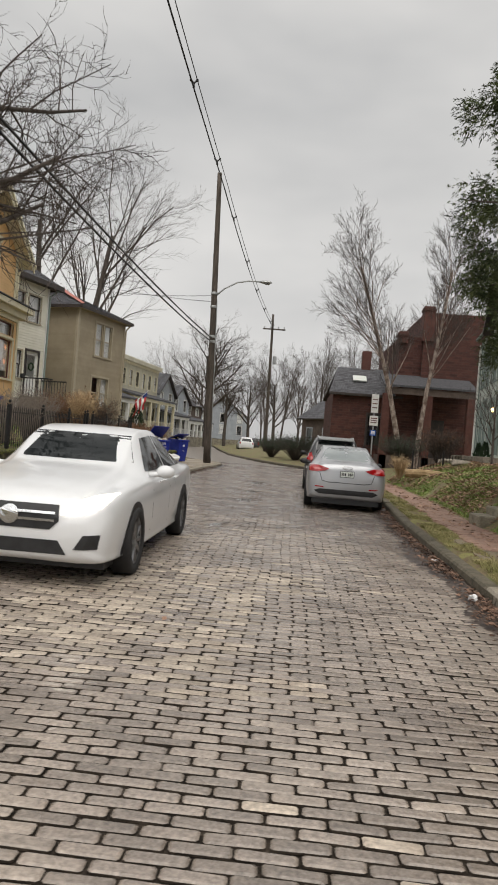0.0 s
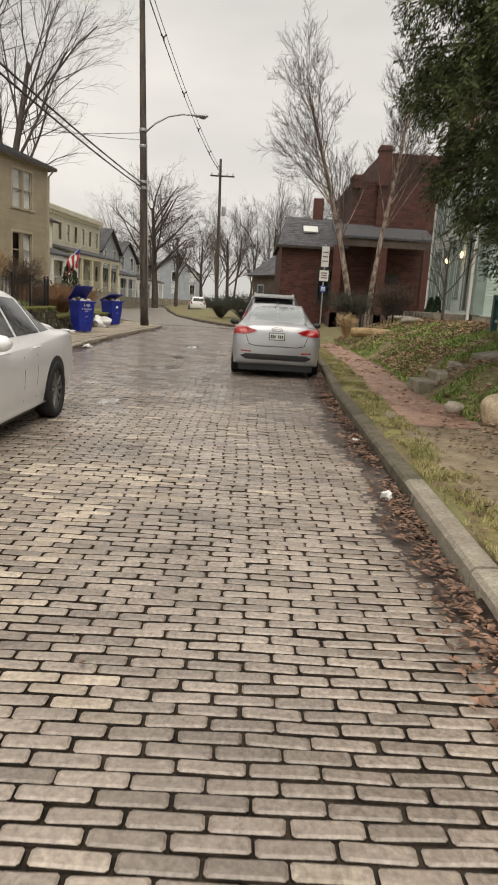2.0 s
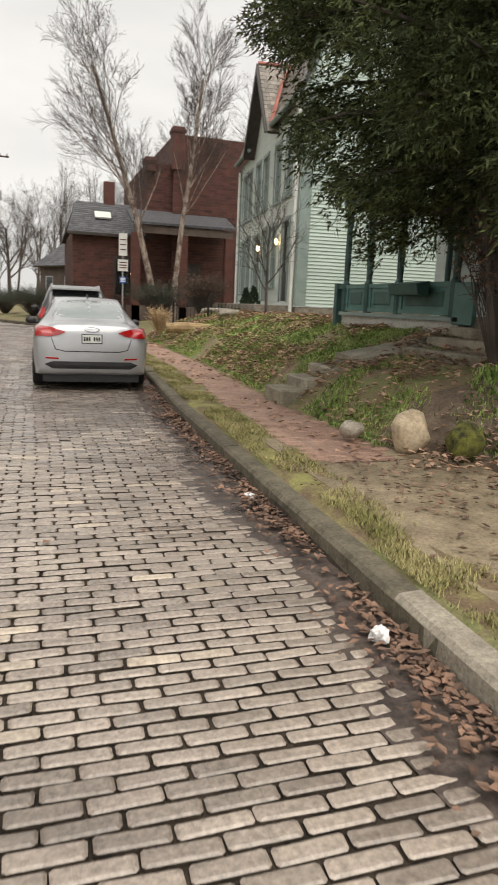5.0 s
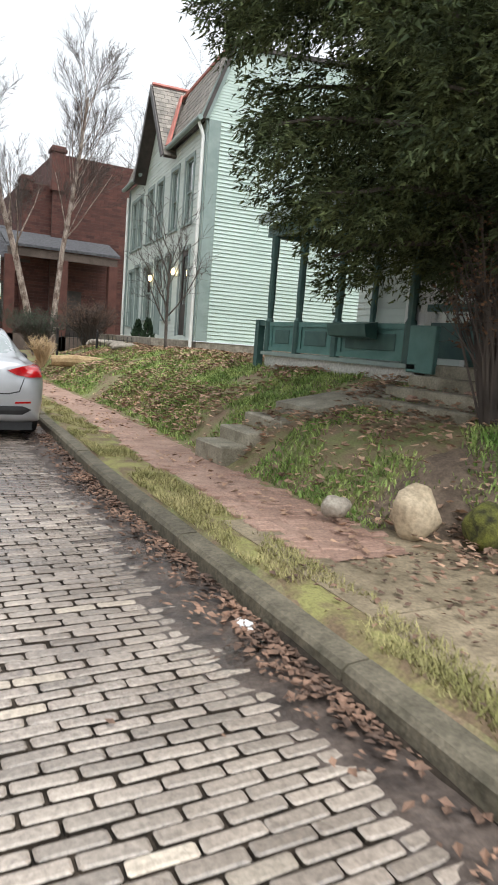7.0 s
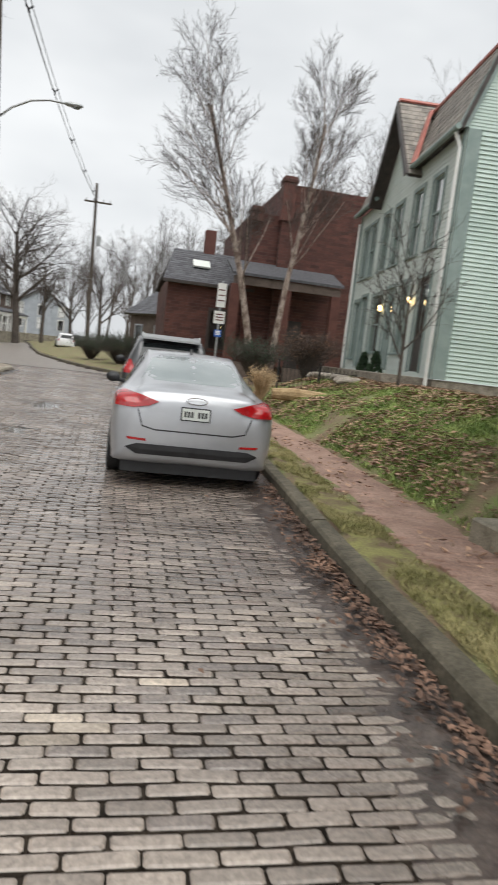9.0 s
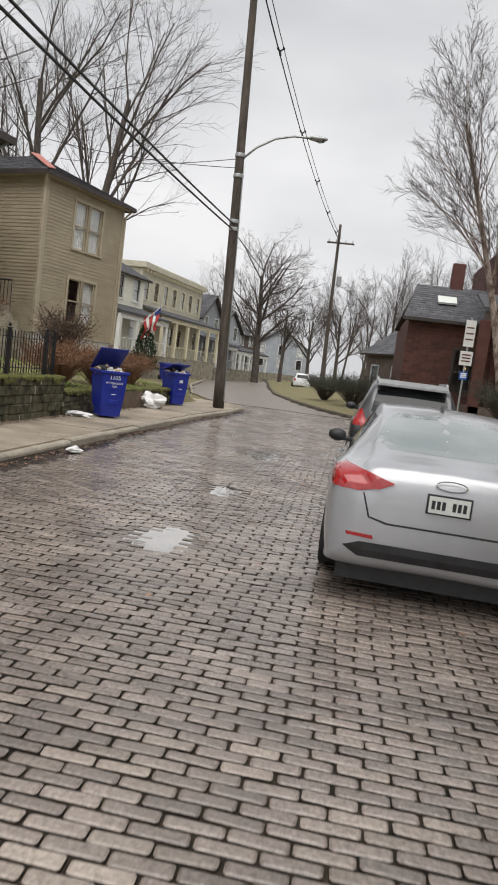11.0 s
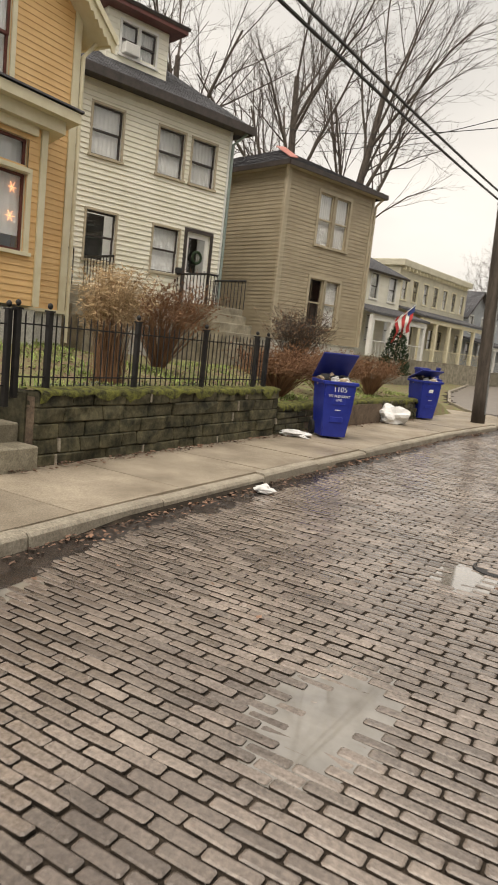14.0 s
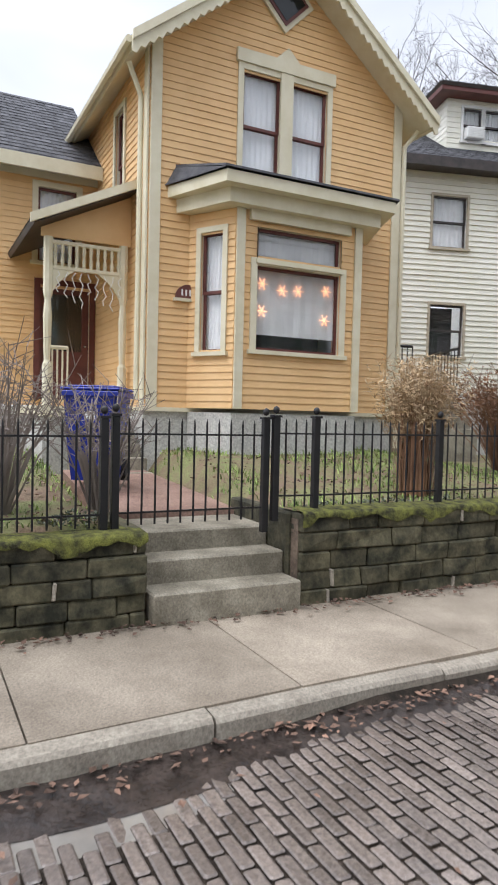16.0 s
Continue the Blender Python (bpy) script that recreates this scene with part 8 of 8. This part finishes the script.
def blade(r, p, verts, faces):
    h = r.uniform(0.03, 0.072) * (1.1 + 0.9 * noise.noise(p * 1.8))
    a = r.uniform(0, 2 * math.pi)
    d = Vector((math.cos(a), math.sin(a), 0))
    w = Vector((-d.y, d.x, 0)) * r.uniform(0.005, 0.011)
    k = len(verts)
    verts += [p - w, p + w, p + d * h * 0.35 + Vector((0, 0, h * 0.7)) + w * 0.6, p + d * h * 0.35 + Vector((0, 0, h * 0.7)) - w * 0.6, p + d * h * 0.9 + Vector((0, 0, h))]
    faces += [(k, k + 1, k + 2, k + 3), (k + 3, k + 2, k + 4)]


def moss_blade(r, p, verts, faces):
    h = r.uniform(0.012, 0.05)
    a = r.uniform(0, 2 * math.pi)
    d = Vector((math.cos(a), math.sin(a), 0))
    w = Vector((-d.y, d.x, 0)) * 0.004
    k = len(verts)
    verts += [p - w, p + w, p + d * h * 0.8 + Vector((0, 0, h))]
    faces.append((k, k + 1, k + 2))


def leaf(r, p, verts, faces):
    s = r.uniform(0.012, 0.036)
    a = r.uniform(0, 2 * math.pi)
    d, e = Vector((math.cos(a), math.sin(a), r.uniform(-0.3, 0.3))) * s, Vector((-math.sin(a), math.cos(a), r.uniform(-0.3, 0.3))) * s * 0.6
    c = p + Vector((0, 0, 0.008 + r.uniform(0, 0.015)))
    k = len(verts)
    curl = Vector((0, 0, s * r.uniform(0.1, 0.6)))
    verts += [c - d + curl * 0.5, c - d * 0.2 + e + curl, c + d + curl * 0.3, c - d * 0.2 - e + curl * 0.7, c]
    faces += [(k, k + 1, k + 4), (k + 1, k + 2, k + 4), (k + 2, k + 3, k + 4), (k + 3, k, k + 4)]


def broad_leaf(r, p, verts, faces):
    """A bigger curled leaf lying on the grass."""
    k = len(verts)
    leaf(r, Vector((0, 0, 0)), verts, faces)
    for i in range(k, len(verts)):
        verts[i] = p + verts[i] * 1.5


def surface(x, y):
    z = ground_z(x, y)
    if z > 0.16:
        z += 0.035 * noise.noise(Vector((x * 1.3, y * 1.3, 0))) + 0.015 * noise.noise(Vector((x * 5, y * 5, 2)))
    return z


def green_patch(x, y):
    return noise.noise(Vector((x * 0.7, y * 0.7, 9))) + 0.5 * noise.noise(Vector((x * 2.1, y * 2.1, 4)))


def pick_bank(r):
    x, y = r.uniform(3.9, 8.0), r.uniform(6.5, 26)
    s = x - rk(y)
    if s < 1.45 or (y < 8.2 and s < 2.2) or green_patch(x, y) < -0.22 + r.uniform(-0.25, 0.25):
        return None
    if 10.4 < y < 11.5 and x < 6.9 and x > 3.9:
        return None
    return x, y, surface(x, y) - 0.005


def pick_verge(r):
    y = r.uniform(2.4, 24)
    s = 0.17 + 0.45 * r.random() ** 1.3
    x = rk(y) + s
    if green_patch(x * 3, y * 1.5) < 0.1 + r.uniform(-0.25, 0.25):
        return None
    return x, y, 0.160


def pick_left(r):
    x, y = r.uniform(-9.4, -5.25), r.uniform(5, 31)
    if 14.9 < y < 16.5 or green_patch(x, y) < -0.1 + r.uniform(-0.15, 0.15):
        return None
    return x, y, surface(x, y) - 0.005


scatter("bank_grass", "green and straw winter grass on the bank", "grass", 170000, pick_bank, blade, M_BLADE, 1)
scatter("verge_grass", "thin mossy grass on the verge", "grass", 100000, pick_verge, moss_blade, M_BLADE_DRY, 2)
scatter("garden_grass", "winter grass in the raised gardens", "grass", 30000, pick_left, blade, M_BLADE, 3)


def pick_gutter(r):
    y = r.uniform(1.0, 24)
    s = -abs(r.gauss(0, 0.13)) - 0.01
    if noise.noise(Vector((y * 0.8, 0, 3))) + r.uniform(-0.4, 0.5) < -0.05:
        return None
    return rk(y) + s, y, 0.018


def pick_bank_leaf(r):
    x, y = r.uniform(3.3, 8), r.uniform(7, 26)
    s = x - rk(y)
    if s < 0.2 or (s < 1.5 and r.random() < 0.86) or noise.noise(Vector((x * 0.8, y * 0.8, 2))) + r.uniform(-0.3, 0.4) < 0:
        return None
    z = max(surface(x, y), 0.165) + (0.04 if s > 1.5 else 0.012)
    return x, y, z


def pick_left_leaf(r):
    y = r.uniform(4, 30)
    k = r.random()
    if k < 0.15:
        return lk(y) + abs(r.gauss(0, 0.12)) + 0.01, y, 0.012
    if k < 0.32:
        return wall_x(y) + abs(r.gauss(0, 0.10)) + 0.04, y, 0.156
    x = r.uniform(-8.5, -5.3)
    if 14.9 < y < 16.5:
        return None
    return x, y, surface(x, y) + 0.01


def pick_road(r):
    return r.uniform(-3.0, 2.3), r.uniform(1, 20), 0.004


scatter("gutter_leaves", "dead brown leaves drifted along the kerb", "leaves", 9000, pick_gutter, leaf, M_LEAF, 4)
scatter("bank_leaves", "dead leaves lying in the grass", "leaves", 40000, pick_bank_leaf, broad_leaf, M_LEAF_DRY, 5)
scatter("garden_leaves", "dead leaves along the wall and gutter", "leaves", 9000, pick_left_leaf, leaf, M_LEAF, 6)
def pick_pavement(r):
    y = r.uniform(0.5, 7.6)
    s = r.uniform(0.2, 2.0)
    if noise.noise(Vector((s * 1.5, y * 1.1, 6))) + r.uniform(-0.5, 0.4) < 0:
        return None
    return rk(y) + s, y, 0.164


scatter("pavement_leaves", "trodden leaf scraps on the old pavement", "leaves", 2600, pick_pavement, leaf, M_LEAF, 8)
scatter("street_leaves", "a few leaves stuck to the wet bricks", "leaves", 110, pick_road, leaf, M_LEAF, 7)


def ground_cover(label, pts, seed):
    r = random.Random(seed)
    verts, faces = [], []
    for cx, cy, rad in pts:
        for _ in range(int(900 * rad)):
            a, b = r.uniform(0, 2 * math.pi), rad * math.sqrt(r.random())
            x, y = cx + b * math.cos(a) * 0.4, cy + b * math.sin(a)
            z = surface(x, y) + r.uniform(0.0, 0.13) * (1 - b / rad * 0.7) if x < -5.1 else 0.95 + r.uniform(-0.03, 0.05)
            c = Vector((x, y, z))
            d1 = Vector((r.uniform(-1, 1), r.uniform(-1, 1), r.uniform(-0.4, 1))).normalized() * 0.03
            d2 = d1.orthogonal().normalized() * 0.013
            k = len(verts)
            verts += [c, c + d1 * 0.5 + d2, c + d1, c + d1 * 0.5 - d2]
            faces.append((k, k + 1, k + 2, k + 3))
    me = bpy.data.meshes.new("ground_cover")
    me.from_pydata(verts, [], faces)
    me.materials.append(M_SAGE)
    tagged(new("ground_cover", me), label, "plant", kind="stuff")


M_SAGE = material("sage_leaves", (0.07, 0.085, 0.05), (0.22, 0.24, 0.18), 0.85, scale=3, island=0.3)
ground_cover("low grey-green plants along the wall top", [(-5.3, 16.9, 0.35), (-5.35, 17.6, 0.4), (-5.3, 18.6, 0.5), (-5.3, 19.6, 0.4), (-5.3, 20.6, 0.45), (-5.35, 14.6, 0.35), (-5.3, 13.4, 0.4)], 3)

# ---- single paving bricks nearest the walk ----
for bx, by, bz, quad in SINGLE_BRICKS:
    vb, fb, mb = [], [], []
    brick_mesh(quad, (0, 0, 0), vb, fb, mb)
    me = bpy.data.meshes.new("paving_brick")
    me.from_pydata(vb, [], fb)
    me.materials.append(M_BRICK_O)
    me.materials.append(M_JOINT)
    me.polygons.foreach_set("material_index", mb)
    ob = new("paving_brick", me)
    ob.parent = ROAD
    ob.location = (bx, by, bz)
